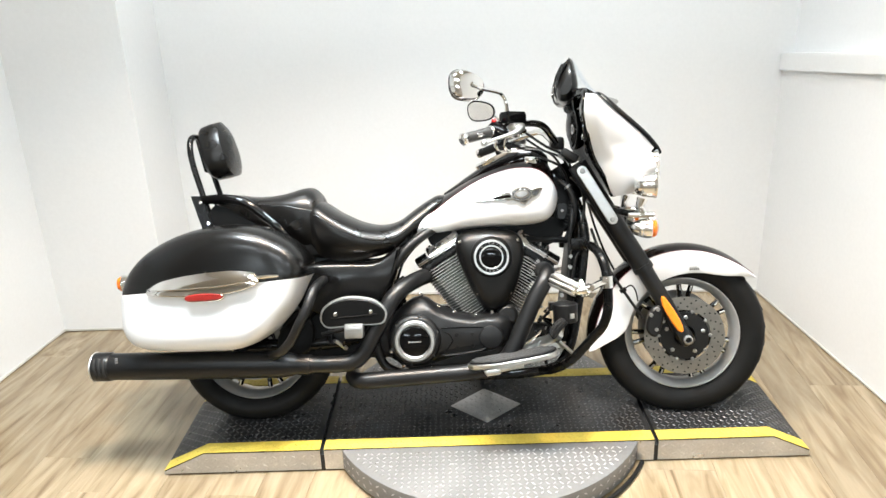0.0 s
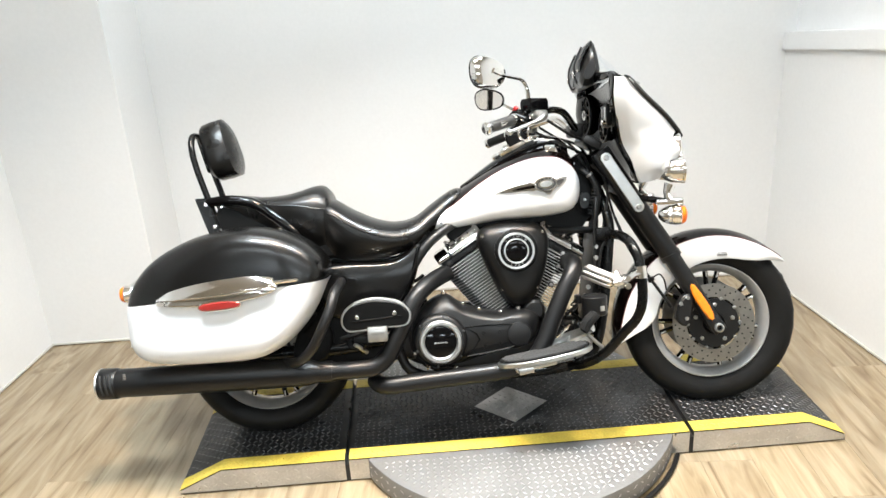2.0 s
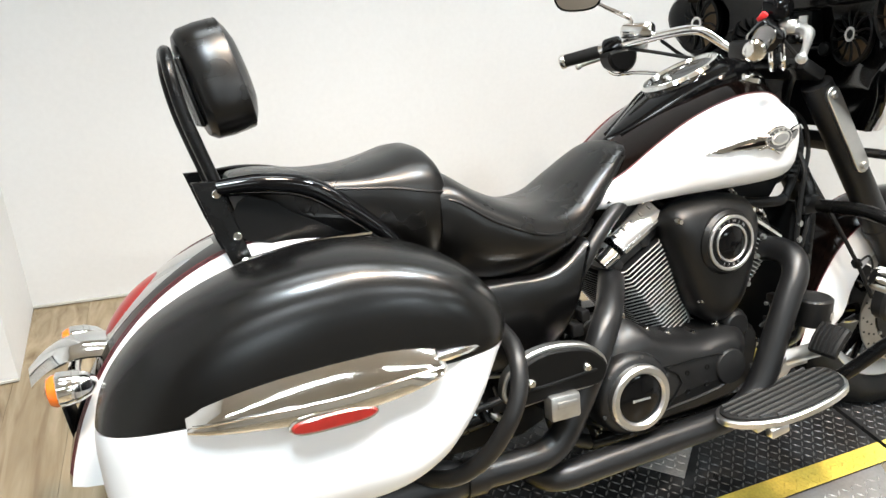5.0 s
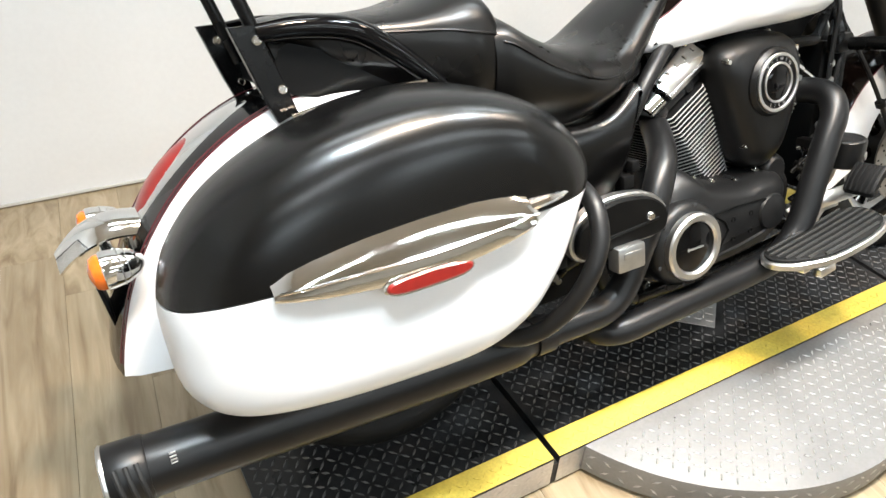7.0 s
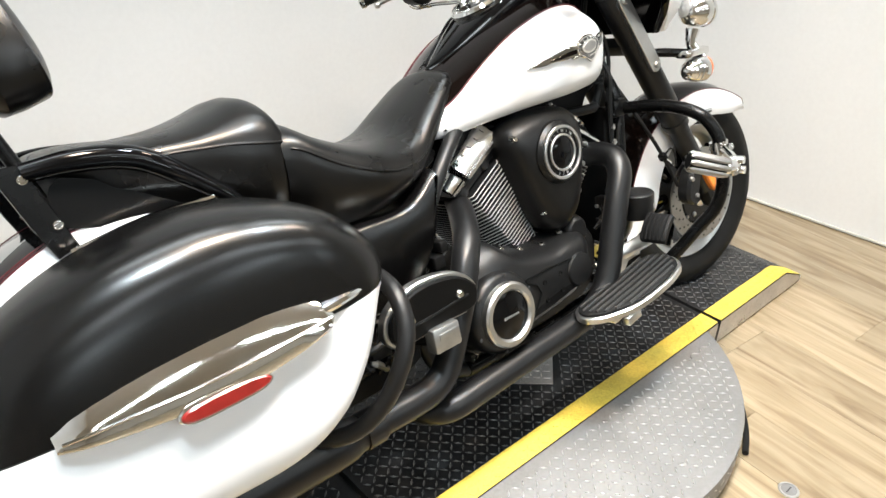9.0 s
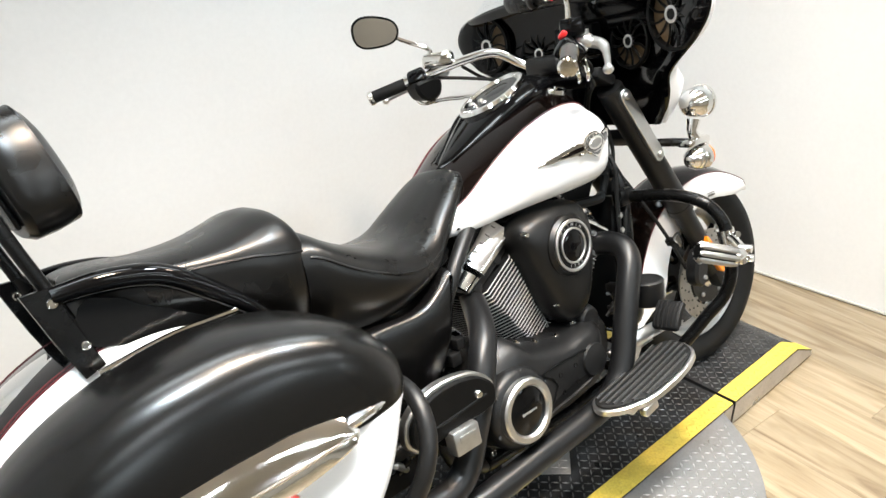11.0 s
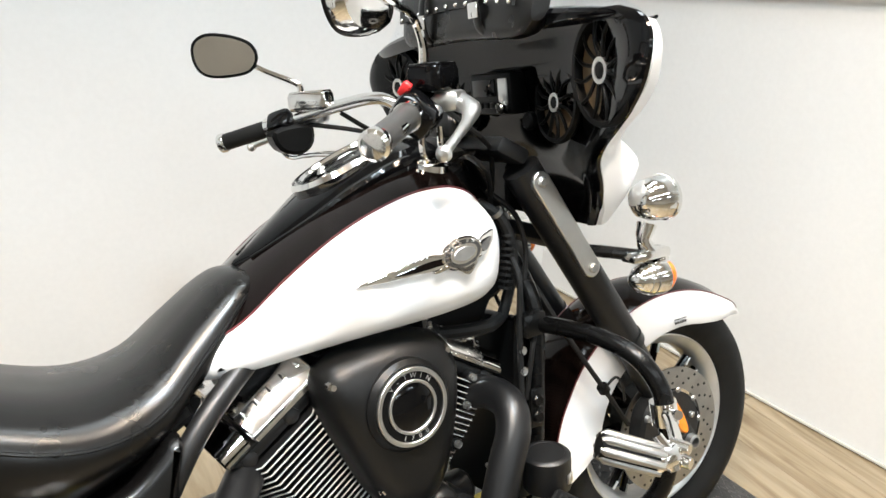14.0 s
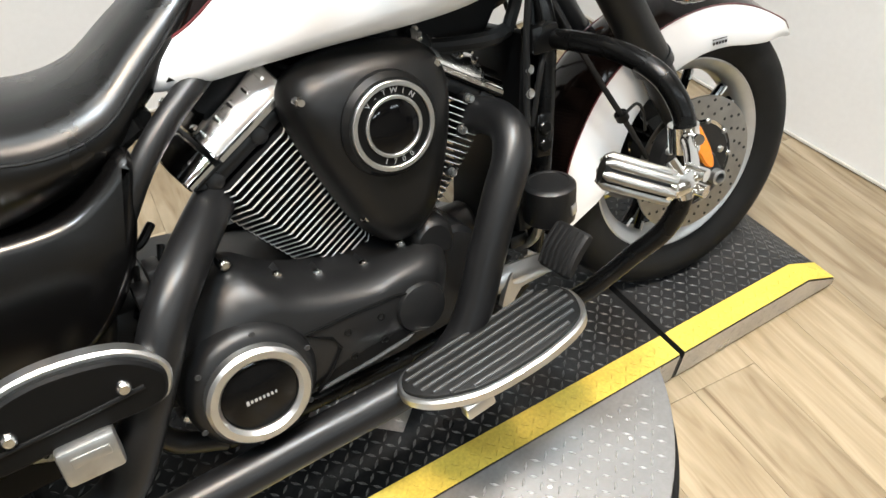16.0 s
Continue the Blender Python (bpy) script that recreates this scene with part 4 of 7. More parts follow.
def console():
    rows = []
    for x, z, w in ((-0.13, 0.858, 0.014), (-0.09, 0.884, 0.040), (-0.03, 0.925, 0.064), (0.04, 0.968, 0.086), (0.11, 1.003, 0.098), (0.18, 1.022, 0.096), (0.24, 1.018, 0.080), (0.275, 0.995, 0.05)):
        ring = [(x, -w * 1.25, z - 0.050), (x, -w, z - 0.018), (x, -w * 0.55, z - 0.004), (x, 0, z), (x, w * 0.55, z - 0.004), (x, w, z - 0.018), (x, w * 1.25, z - 0.050), (x, 0, z - 0.06)]
        rows.append([Vector(p) for p in ring])
    smooth_rows = []
    for k in range(8):
        smooth_rows.append(spline([r[k] for r in rows], 4))
    rings = [[smooth_rows[k][i] for k in range(8)] for i in range(len(smooth_rows[0]))]
    c = part("console", loft(rings), GLOSS, bike, "gloss black tank console")
    slope = Vector((-0.36, 0, 0.93)).normalized()
    DIAL = Matrix.Translation((0.098, 0, 0.988)) @ Vector((0, 0, 1)).rotation_difference(slope).to_matrix().to_4x4() @ Matrix.Diagonal((1.55, 1.15, 1.0, 1.0))
    part("speedometer", lathe([(0.0, -0.02), (0.066, -0.02), (0.070, 0.004), (0.066, 0.012), (0.058, 0.012), (0.054, 0.006), (0.0, 0.006)], (0, 0, 0), (0, 0, 1), 36), CHROME, c, "oval chrome speedometer bezel").matrix_basis = DIAL
    part("dial", lathe([(0.0, 0.0075), (0.053, 0.0072), (0.054, 0.004)], (0, 0, 0), (0, 0, 1), 36), GLOSS, c, "dark speedometer dial").matrix_basis = DIAL
    for s in (-1, 1):
        part("console_trim", tube([(-0.11, s * 0.032, 0.862), (-0.02, s * 0.072, 0.905), (0.06, s * 0.100, 0.948), (0.15, s * 0.112, 0.980), (0.23, s * 0.098, 0.988)], [0.003, 0.007, 0.010, 0.010, 0.006], 8, 4), GLOSS, c, "rounded gloss black console edge")
    part("filler_cap", lathe([(0.0, 0.018), (0.026, 0.017), (0.034, 0.012), (0.036, 0.0), (0.0, -0.01)], (0.205, -0.105, 0.965), (0.1, -0.35, 0.93), 28), CHROME, tank_ob, "chrome fuel filler cap")
    for k in range(3):
        part("warning_lamp", lathe([(0.0, 0.004), (0.006, 0.004), (0.008, 0.0)], (0.052 - 0.012 * abs(k - 1), -0.024 + 0.024 * k, 0.985 - 0.005 * abs(k - 1)), slope, 12), STEEL, c)


console()


# -- seats --
def seat_loft(rows, dense=4):
    """Rows of x, half width, crown height, edge height, underside."""
    rings = []
    cols = list(zip(*rows))
    xs = [p.x for p in spline([(x, 0, 0) for x in cols[0]], dense)]
    vals = [[p.y for p in spline([(x, v, 0) for x, v in zip(cols[0], c)], dense)] for c in cols[1:]]
    for x, w, zt, ze, zb in zip(xs, *vals):
        w = max(w, 0.004)
        half = spline([(0, 0, zt), (0, -w * 0.5, zt - (zt - ze) * 0.10), (0, -w * 0.85, zt - (zt - ze) * 0.42), (0, -w, ze), (0, -w * 0.97, ze - (ze - zb) * 0.55), (0, -w * 0.80, zb)], 3)
        ring = [Vector((x, p.y, p.z)) for p in half]
        ring += [Vector((x, -p.y, p.z)) for p in half[::-1][:-1]]
        rings.append(ring)
    return rings


def seats():
    rider = [(-0.630, 0.165, 0.838, 0.79, 0.66), (-0.597, 0.178, 0.838, 0.780, 0.63), (-0.53, 0.192, 0.795, 0.735, 0.612), (-0.45, 0.196, 0.757, 0.700, 0.612), (-0.38, 0.183, 0.742, 0.685, 0.625),
             (-0.31, 0.160, 0.755, 0.695, 0.645), (-0.25, 0.137, 0.795, 0.738, 0.697), (-0.19, 0.116, 0.834, 0.786, 0.742), (-0.155, 0.101, 0.850, 0.812, 0.772), (-0.13, 0.084, 0.850, 0.824, 0.792), (-0.117, 0.060, 0.844, 0.828, 0.806), (-0.112, 0.03, 0.838, 0.829, 0.815)]
    rings = seat_loft(rider)
    s1 = part("rider_seat", loft(rings), LEATHER, bike, "black vinyl scooped rider seat")
    for side in (-1, 1):
        line = [Vector((r[9].x, side * abs(r[9].y) * 1.003, r[9].z)) for r in rings[2:-4]]
        part("seam", tube(line, 0.0028, 6, 1), LEATHER, s1, "stitched seam")
    pillion = [(-1.012, 0.070, 0.868, 0.862, 0.845), (-1.0, 0.098, 0.876, 0.862, 0.835), (-0.96, 0.118, 0.879, 0.856, 0.80), (-0.92, 0.124, 0.876, 0.848, 0.765), (-0.86, 0.130, 0.868, 0.836, 0.74), (-0.78, 0.148, 0.870, 0.828, 0.715), (-0.72, 0.160, 0.882, 0.822, 0.69),
               (-0.672, 0.167, 0.896, 0.812, 0.665), (-0.638, 0.165, 0.894, 0.805, 0.66), (-0.616, 0.156, 0.873, 0.80, 0.665), (-0.606, 0.14, 0.845, 0.79, 0.68)]
    rings = seat_loft(pillion)
    s2 = part("passenger_seat", loft(rings), LEATHER, bike, "black vinyl passenger seat")
    for side in (-1, 1):
        line = [Vector((r[9].x, side * abs(r[9].y) * 1.003, r[9].z)) for r in rings[4:-3]]
        part("seam", tube(line, 0.0028, 6, 1), LEATHER, s2, "stitched seam")
    part("seat_base", slab([(-1.02, 0.80), (-1.00, 0.755), (-0.80, 0.71), (-0.62, 0.66), (-0.45, 0.625), (-0.32, 0.64), (-0.25, 0.68), (-0.30, 0.70), (-0.60, 0.70), (-0.94, 0.82), (-1.0, 0.835)], [(-0.12, 0.0), (0.12, 0.0)], 3), PLASTIC, bike, "black seat base")


seats()


# -- backrest --
def backrest():
    tilt = Matrix.Translation((-1.030, 0, 1.048)) @ Matrix.Rotation(radians(-14), 4, "Y")
    out = [(-0.080, -0.096), (0.0, -0.110), (0.080, -0.096), (0.106, -0.048), (0.094, 0.035), (0.060, 0.094), (0.0, 0.108), (-0.060, 0.094), (-0.094, 0.035), (-0.106, -0.048)]
    bm = slab(out, [(-0.028, 0.030), (-0.024, 0.013), (-0.012, 0.003), (0.02, 0.0), (0.052, 0.001), (0.060, 0.003), (0.070, 0.020), (0.078, 0.042), (0.082, 0.066), (0.084, 0.085)], 4, plane="yz")
    pad = part("backrest", moved(bm, tilt), LEATHER, bike, "padded black vinyl backrest")
    flat = spline([(0.058, a, b) for a, b in outset([(p.x, p.y) for p in spline([(a, b, 0) for a, b in out], 3, True)], -0.004)], 2, True)
    part("piping", moved(tube(flat + [flat[0]], 0.0028, 6, 1), tilt), LEATHER, pad, "piping round the pad")
    part("pad_plate", moved(box(-0.033, 0, -0.01, 0.010, 0.15, 0.13, 0.004), tilt), FRAME_BLACK, pad, "black metal back plate")
    hoop = [(-1.024, -0.112, 0.80), (-1.044, -0.112, 0.87), (-1.076, -0.110, 0.98), (-1.090, -0.104, 1.055), (-1.092, -0.075, 1.098), (-1.092, 0, 1.108), (-1.092, 0.075, 1.098), (-1.090, 0.104, 1.055), (-1.076, 0.110, 0.98), (-1.044, 0.112, 0.87), (-1.024, 0.112, 0.80)]
    bar = part("sissy_bar", tube(hoop, 0.0115, 12, 5), FRAME_BLACK, bike, "black tubular backrest hoop")
    for s in (-1, 1):
        y0, y1 = s * 0.116, s * 0.134
        post = [(-1.086, 0.873), (-1.040, 0.873), (-1.026, 0.82), (-0.999, 0.728), (-1.034, 0.716), (-1.056, 0.775)]
        p = part("side_bracket", slab(post, [(y0, 0.002), (y0 + s * 0.002, 0.0), (y1 - s * 0.002, 0.0), (y1, 0.002)], 1), FRAME_BLACK, bike, "black backrest bracket plate")
        for x, z in ((-1.046, 0.850), (-1.020, 0.770)):
            bolt((x, y1, z), (0, s, 0), 0.0085, 0.006, p)
        for x, z in ((-1.056, 0.845), (-1.026, 0.765)):
            bolt((x, y0, z), (0, -s, 0), 0.008, 0.006, p)
        arm = [(-1.044, s * 0.126, 0.858), (-0.964, s * 0.13, 0.858), (-0.884, s * 0.136, 0.842), (-0.82, s * 0.142, 0.80), (-0.745, s * 0.148, 0.735), (-0.71, s * 0.148, 0.69)]
        part("arm", tube(arm, [0.016, 0.020, 0.021, 0.020, 0.016, 0.012], 14, 5), GLOSS, bike, "curved black grab rail arm")


backrest()


# -- engine --
def cylinder(foot, head, sgn, label):
    f, h = Vector((foot[0], 0, foot[1])), Vector((head[0], 0, head[1]))
    up = (h - f).normalized()
    across = Vector((up.z, 0, -up.x))
    turn = Matrix((across, Vector((0, 1, 0)), up)).transposed()
    core = part("cylinder", lathe([(0.056, -0.02), (0.056, 0.28)], f, up, 24), ENGINE, bike, label)
    length = (h - f).length
    count = 26
    for k in range(count):
        t = k / (count - 1)
        d = 0.01 + (length - 0.012) * t
        lx, ly = 0.060 + 0.028 * min(1, t * 1.2), 0.122 + 0.024 * min(1, t * 1.4)
        cx, cy = 0.034, 0.040
        ring = [(-lx, -ly + cy), (-lx + cx, -ly), (lx - cx, -ly), (lx, -ly + cy), (lx, ly - cy), (lx - cx, ly), (-lx + cx, ly), (-lx, ly - cy)]
        th = 0.0011
        bm = bmesh.new()
        rows = []
        for z, s in ((-th, 0.985), (-th * 0.6, 1.0), (th * 0.6, 1.0), (th, 0.985)):
            rows.append([bm.verts.new(f + turn @ Vector((a * s, b * s, d + z))) for a, b in ring])
        for n, (a, b) in enumerate(zip(rows, rows[1:])):
            for i in range(8):
                g = bm.faces.new((a[i], a[(i + 1) % 8], b[(i + 1) % 8], b[i]))
                g.material_index = 1
        bm.faces.new(rows[0][::-1])
        bm.faces.new(rows[-1])
        part("fin", bm, [ENGINE, FIN_EDGE], core, "black cooling fin with a machined bright edge", sharp=30)
    # head, chrome rocker cover
    def local_box(a, b, c, sa, sb, sc, bev):
        return moved(box(a, b, c, sa, sb, sc, bev), Matrix.Translation(f) @ turn.to_4x4())
    head_ob = part("cylinder_head", local_box(sgn * 0.004, 0, length + 0.017, 0.176, 0.262, 0.026, 0.009), ENGINE, bike, "black cylinder head")
    for a in (-0.058, 0.030):
        part("port_boss", lathe([(0.014, 0.0), (0.013, 0.006), (0.009, 0.008), (0.0, 0.008)], f + turn @ Vector((sgn * a, -0.127, length + 0.016)), (0, -1, 0), 16), ENGINE, head_ob)
    # a cast cover whose broad bevel drops to a thin lip, and its separate end
    def cover_bar(a0, a1, tall, out):
        prof = [(-out, 0.0), (-out - 0.005, 0.002), (-out - 0.005, 0.009), (-out - 0.001, 0.011), (-out + 0.001, 0.016), (-out + 0.026, tall - 0.003), (-out + 0.032, tall), (out - 0.032, tall), (out - 0.026, tall - 0.003), (out - 0.001, 0.016), (out + 0.001, 0.011), (out + 0.005, 0.009), (out + 0.005, 0.002), (out, 0.0)]
        bm = slab(prof, [(a0, 0.004), (a0 + 0.003, 0.0), (a1 - 0.003, 0.0), (a1, 0.004)], 1, plane="yz")
        return moved(bm, Matrix.Translation(f) @ turn.to_4x4() @ Matrix.Translation((0, 0, length + 0.030)))
    spans = ((-0.034, 0.104), (-0.090, -0.040)) if sgn > 0 else ((-0.100, 0.036), (0.041, 0.090))
    cover = part("rocker_cover", cover_bar(*spans[0], 0.046, 0.138), POLISHED, bike, "polished metal rocker cover")
    part("cover_cap", cover_bar(*spans[1], 0.036, 0.132), CHROME, cover, "chrome end of the rocker cover")
    part("cover_gasket", local_box(sgn * 0.006, 0, length + 0.031, 0.184, 0.280, 0.005, 0.002), PLASTIC, cover)
    # shallow ribs across the bevel, and the screws on the lip
    lo, hi = spans[0]
    for k in range(5):
        a = lo + (hi - lo) * (k + 0.5) / 5
        for b in (-1, 1):
            p0 = f + turn @ Vector((a, b * 0.1205, length + 0.0645))
            p1 = f + turn @ Vector((a, b * 0.1130, length + 0.0725))
            part("cover_rib", tube([p0, p1], 0.0038, 8, 1), POLISHED, cover)
    for a in (lo + 0.012, hi - 0.012):
        for b in (-1, 1):
            bolt(f + turn @ Vector((a, b * 0.098, length + 0.075)), up, 0.007, 0.006, cover)


cylinder((0.004, 0.350), (-0.140, 0.592), 1, "finned black rear cylinder")
cylinder((0.046, 0.353), (0.196, 0.588), -1, "finned black front cylinder")


def text_ring(word, centre, radius, start_deg, step_deg, size, y, parent, flip=False):
    """Letters set round a circle on a face that looks to the bike's right."""
    for k, ch in enumerate(word):
        a = radians(start_deg + step_deg * k)
        data = bpy.data.curves.new("letter", "FONT")
        data.body, data.size, data.align_x, data.align_y, data.extrude = ch, size, "CENTER", "CENTER", 0.0004
        tmp = bpy.data.objects.new("letter", data)
        scene.collection.objects.link(tmp)
        me = bpy.data.meshes.new_from_object(tmp.evaluated_get(bpy.context.evaluated_depsgraph_get()))
        bpy.data.objects.remove(tmp)
        me.materials.append(GREYTEXT)
        ob = new("letter", me)
        ob.parent = parent
        x, z = centre[0] + radius * math.cos(a), centre[1] + radius * math.sin(a)
        spin = -(90 - (start_deg + step_deg * k)) + (180 if flip else 0)
        ob.matrix_basis = Matrix.Translation((x, y, z)) @ Matrix.Rotation(radians(90), 4, "X") @ Matrix.Rotation(radians(spin), 4, "Z")


def air_cleaner():
    out = [(x + 0.007, z) for x, z in [(-0.100, 0.668), (-0.075, 0.700), (-0.02, 0.714), (0.06, 0.714), (0.125, 0.698), (0.155, 0.655), (0.152, 0.590), (0.130, 0.510), (0.098, 0.440), (0.052, 0.408), (0.010, 0.412), (-0.028, 0.455), (-0.062, 0.53), (-0.092, 0.61)]]
    bm = slab(out, [(-0.10, 0.02), (-0.125, 0.004), (-0.150, 0.0), (-0.175, 0.003), (-0.195, 0.012), (-0.208, 0.026), (-0.216, 0.044), (-0.220, 0.062)], 4)
    body = part("air_cleaner", bm, AIR_BLACK, bike, "matt black teardrop air cleaner cover")
    c = (0.037, 0.610)
    at = (c[0], 0, c[1])
    boss = [(0.076, -0.20), (0.075, -0.222), (0.068, -0.231), (0.0, -0.231)]
    part("boss", lathe([(r, -h) for r, h in boss], at, (0, -1, 0), 48), AIR_BLACK, body, "raised round boss")
    ring = lambda r0, r1, y0, y1: lathe([(r0, y0), (r0, y1 - 0.001), (r0 - 0.001, y1), (r1 + 0.001, y1), (r1, y1 - 0.001), (r1, y0), (r0, y0)], at, (0, -1, 0), 48)
    part("outer_ring", ring(0.0640, 0.0565, 0.228, 0.236), ALU, body, "bright outer ring")
    part("inner_ring", ring(0.0440, 0.0388, 0.228, 0.236), ALU, body, "bright inner ring")
    part("band", ring(0.0565, 0.0440, 0.228, 0.2325), PLASTIC, body, "black lettered band")
    part("badge_face", lathe([(0.0388, 0.228), (0.0388, 0.233), (0.032, 0.2355), (0.016, 0.237), (0.0, 0.2372)], at, (0, -1, 0), 40), GLOSS, body, "gloss black badge face")
    text_ring("V-TWIN", c, 0.0503, 90 + 42, -17, 0.0115, -0.2328, body)
    text_ring("1700", c, 0.0503, -90 - 24, 16, 0.0115, -0.2328, body, flip=True)
    for x, z in ((-0.082, 0.668), (-0.022, 0.475), (0.128, 0.668), (0.098, 0.475)):
        bolt((x + 0.007, -0.185, z), (0, -1, 0), 0.009, 0.016, body)


air_cleaner()


def cases():
    block = [(-0.34, 0.24), (-0.36, 0.36), (-0.30, 0.42), (-0.12, 0.385), (0.10, 0.385), (0.19, 0.36), (0.20, 0.28), (0.12, 0.19), (-0.22, 0.18)]
    core = part("crankcase", slab(block, [(-0.15, 0.01), (-0.14, 0.0), (0.14, 0.0), (0.15, 0.01)], 3), ENGINE, bike, "black crankcase")
    out = [(-0.352, 0.325), (-0.341, 0.385), (-0.302, 0.432), (-0.258, 0.462), (-0.215, 0.468), (-0.165, 0.434), (-0.10, 0.409), (-0.03, 0.396), (0.03, 0.403), (0.085, 0.398), (0.110, 0.372), (0.105, 0.325), (0.085, 0.285), (0.035, 0.262), (-0.05, 0.252), (-0.14, 0.232), (-0.235, 0.212), (-0.305, 0.232), (-0.342, 0.275)]
    depth = [(-0.12, 0.0), (-0.172, 0.0), (-0.188, 0.003), (-0.204, 0.010), (-0.218, 0.020), (-0.229, 0.032), (-0.237, 0.046), (-0.241, 0.060)]
    cover = part("clutch_cover", slab(out, depth, 4), ENGINE, bike, "matt black clutch cover")
    at = (-0.250, 0, 0.318)
    part("cover_boss", lathe([(0.096, 0.19), (0.095, 0.240), (0.091, 0.252), (0.084, 0.259), (0.076, 0.262), (0.0, 0.262)], at, (0, -1, 0), 48), ENGINE, cover, "round stepped boss")
    part("bright_ring", lathe([(0.0745, 0.255), (0.0745, 0.276), (0.070, 0.281), (0.060, 0.281), (0.055, 0.275), (0.055, 0.255), (0.0745, 0.255)], at, (0, -1, 0), 56), ALU, cover, "broad bright metal ring")
    part("badge_face", lathe([(0.056, 0.255), (0.056, 0.272), (0.05, 0.275), (0.0, 0.277)], at, (0, -1, 0), 48), GLOSS, cover, "gloss black disc with a small plain mark")
    bars = bmesh.new()
    for i, w in enumerate((0.005, 0.004, 0.005, 0.004, 0.004, 0.004, 0.004, 0.003)):
        box(-0.270 + 0.0058 * i, -0.2775, 0.316, w * 0.82, 0.001, 0.0066 if i == 0 else 0.0046, 0, bars)
    part("maker_mark", bars, GREYTEXT, cover, "small silver printed mark")
    for a in range(0, 360, 60):
        p = (at[0] + 0.088 * math.cos(radians(a + 20)), -0.259, at[2] + 0.088 * math.sin(radians(a + 20)))
        part("notch", lathe([(0.0, 0.001), (0.004, 0.001), (0.005, 0.0)], p, (0, -1, 0), 8), DARKGAP, cover)
    # tapered raised panel and round end cap
    tri_out = [(-0.164, 0.359), (-0.085, 0.362), (-0.012, 0.360), (0.020, 0.352), (0.020, 0.285), (-0.007, 0.272), (-0.071, 0.262), (-0.164, 0.254), (-0.134, 0.286), (-0.116, 0.312), (-0.126, 0.332)]
    part("recess_panel", slab(tri_out, [(-0.236, 0.0), (-0.2445, 0.0), (-0.2450, 0.002), (-0.2435, 0.004), (-0.2395, 0.006)], 1), PLASTIC, cover, "three-cornered dark panel with a raised edge")
    for x, z in ((-0.098, 0.331), (-0.042, 0.333), (-0.042, 0.291), (-0.096, 0.286)):
        part("panel_screw", lathe([(0.0, 0.001), (0.0035, 0.0012), (0.0042, 0.003), (0.0062, 0.003), (0.007, 0.0)], (x, -0.2395, z), (0, -1, 0), 12), PLASTIC, cover)
    part("end_cap", lathe([(0.046, 0.19), (0.046, 0.235), (0.040, 0.247), (0.02, 0.252), (0.0, 0.252)], (0.026, 0, 0.320), (0, -1, 0), 32), ENGINE, cover, "round black end cap")
    for x, z, tilt in ((-0.229, 0.478, 25), (-0.163, 0.431, -30), (-0.104, 0.409, -20), (-0.030, 0.394, -5), (0.036, 0.404, 10), (0.104, 0.391, -40), (-0.343, 0.268, 60), (-0.30, 0.216, 40), (-0.20, 0.206, 10)):
        a = radians(tilt)
        lug = [(x + 0.013 * math.cos(a + k * 2.094 + 1.571), z - 0.004 + 0.013 * math.sin(a + k * 2.094 + 1.571)) for k in range(3)]
        part("lug", slab(lug, [(-0.15, 0.0), (-0.176, 0.0), (-0.178, 0.001)], 1), ENGINE, cover)
        bolt((x, -0.178, z), (0, -1, 0), 0.0078, 0.010, cover)
    part("starter_cover", slab([(0.05, 0.405), (0.075, 0.432), (0.11, 0.430), (0.132, 0.402), (0.122, 0.36), (0.07, 0.365)], [(-0.10, 0.0), (-0.180, 0.001), (-0.192, 0.006), (-0.198, 0.014)], 3), ENGINE, core, "black side cover")
    part("oil_filter", lathe([(0.038, 0.0), (0.038, 0.07), (0.03, 0.08), (0.0, 0.08)], (0.19, 0, 0.30), (1, 0, 0), 24), ENGINE, core, "black oil filter")
    low = [(x, min(z, 0.40 - 0.12 * max(0, -0.20 - x))) for x, z in out]
    part("left_cover", mirrored(slab(low, depth, 3)), ENGINE, bike, "matt black left engine cover")
    part("gearbox", box(-0.40, 0, 0.33, 0.18, 0.22, 0.20, 0.03), ENGINE, bike, "black gearbox")
    # filler block added so the bright wall doesn't show through under the tank
    part("under_tank_filler", slab([(-0.21, 0.715), (-0.10, 0.60), (0.03, 0.50), (0.17, 0.60), (0.30, 0.66), (0.33, 0.74), (0.20, 0.75)], [(-0.085, 0.004), (-0.08, 0.0), (0.08, 0.0), (0.085, 0.004)], 2), PLASTIC, bike, "black filler block added between tank and cylinders")
    for k in range(4):
        part("coil_lead", tube([(-0.06 + 0.07 * k, -0.09, 0.70), (-0.04 + 0.07 * k, -0.12, 0.68), (-0.02 + 0.06 * k, -0.10, 0.63)], 0.006, 8, 4), RUBBER, bike, "black spark plug lead")
    # intake between the cylinders
    part("intake", box(0.03, 0, 0.60, 0.14, 0.16, 0.16, 0.02), PLASTIC, bike, "black intake body between the cylinders")


cases()


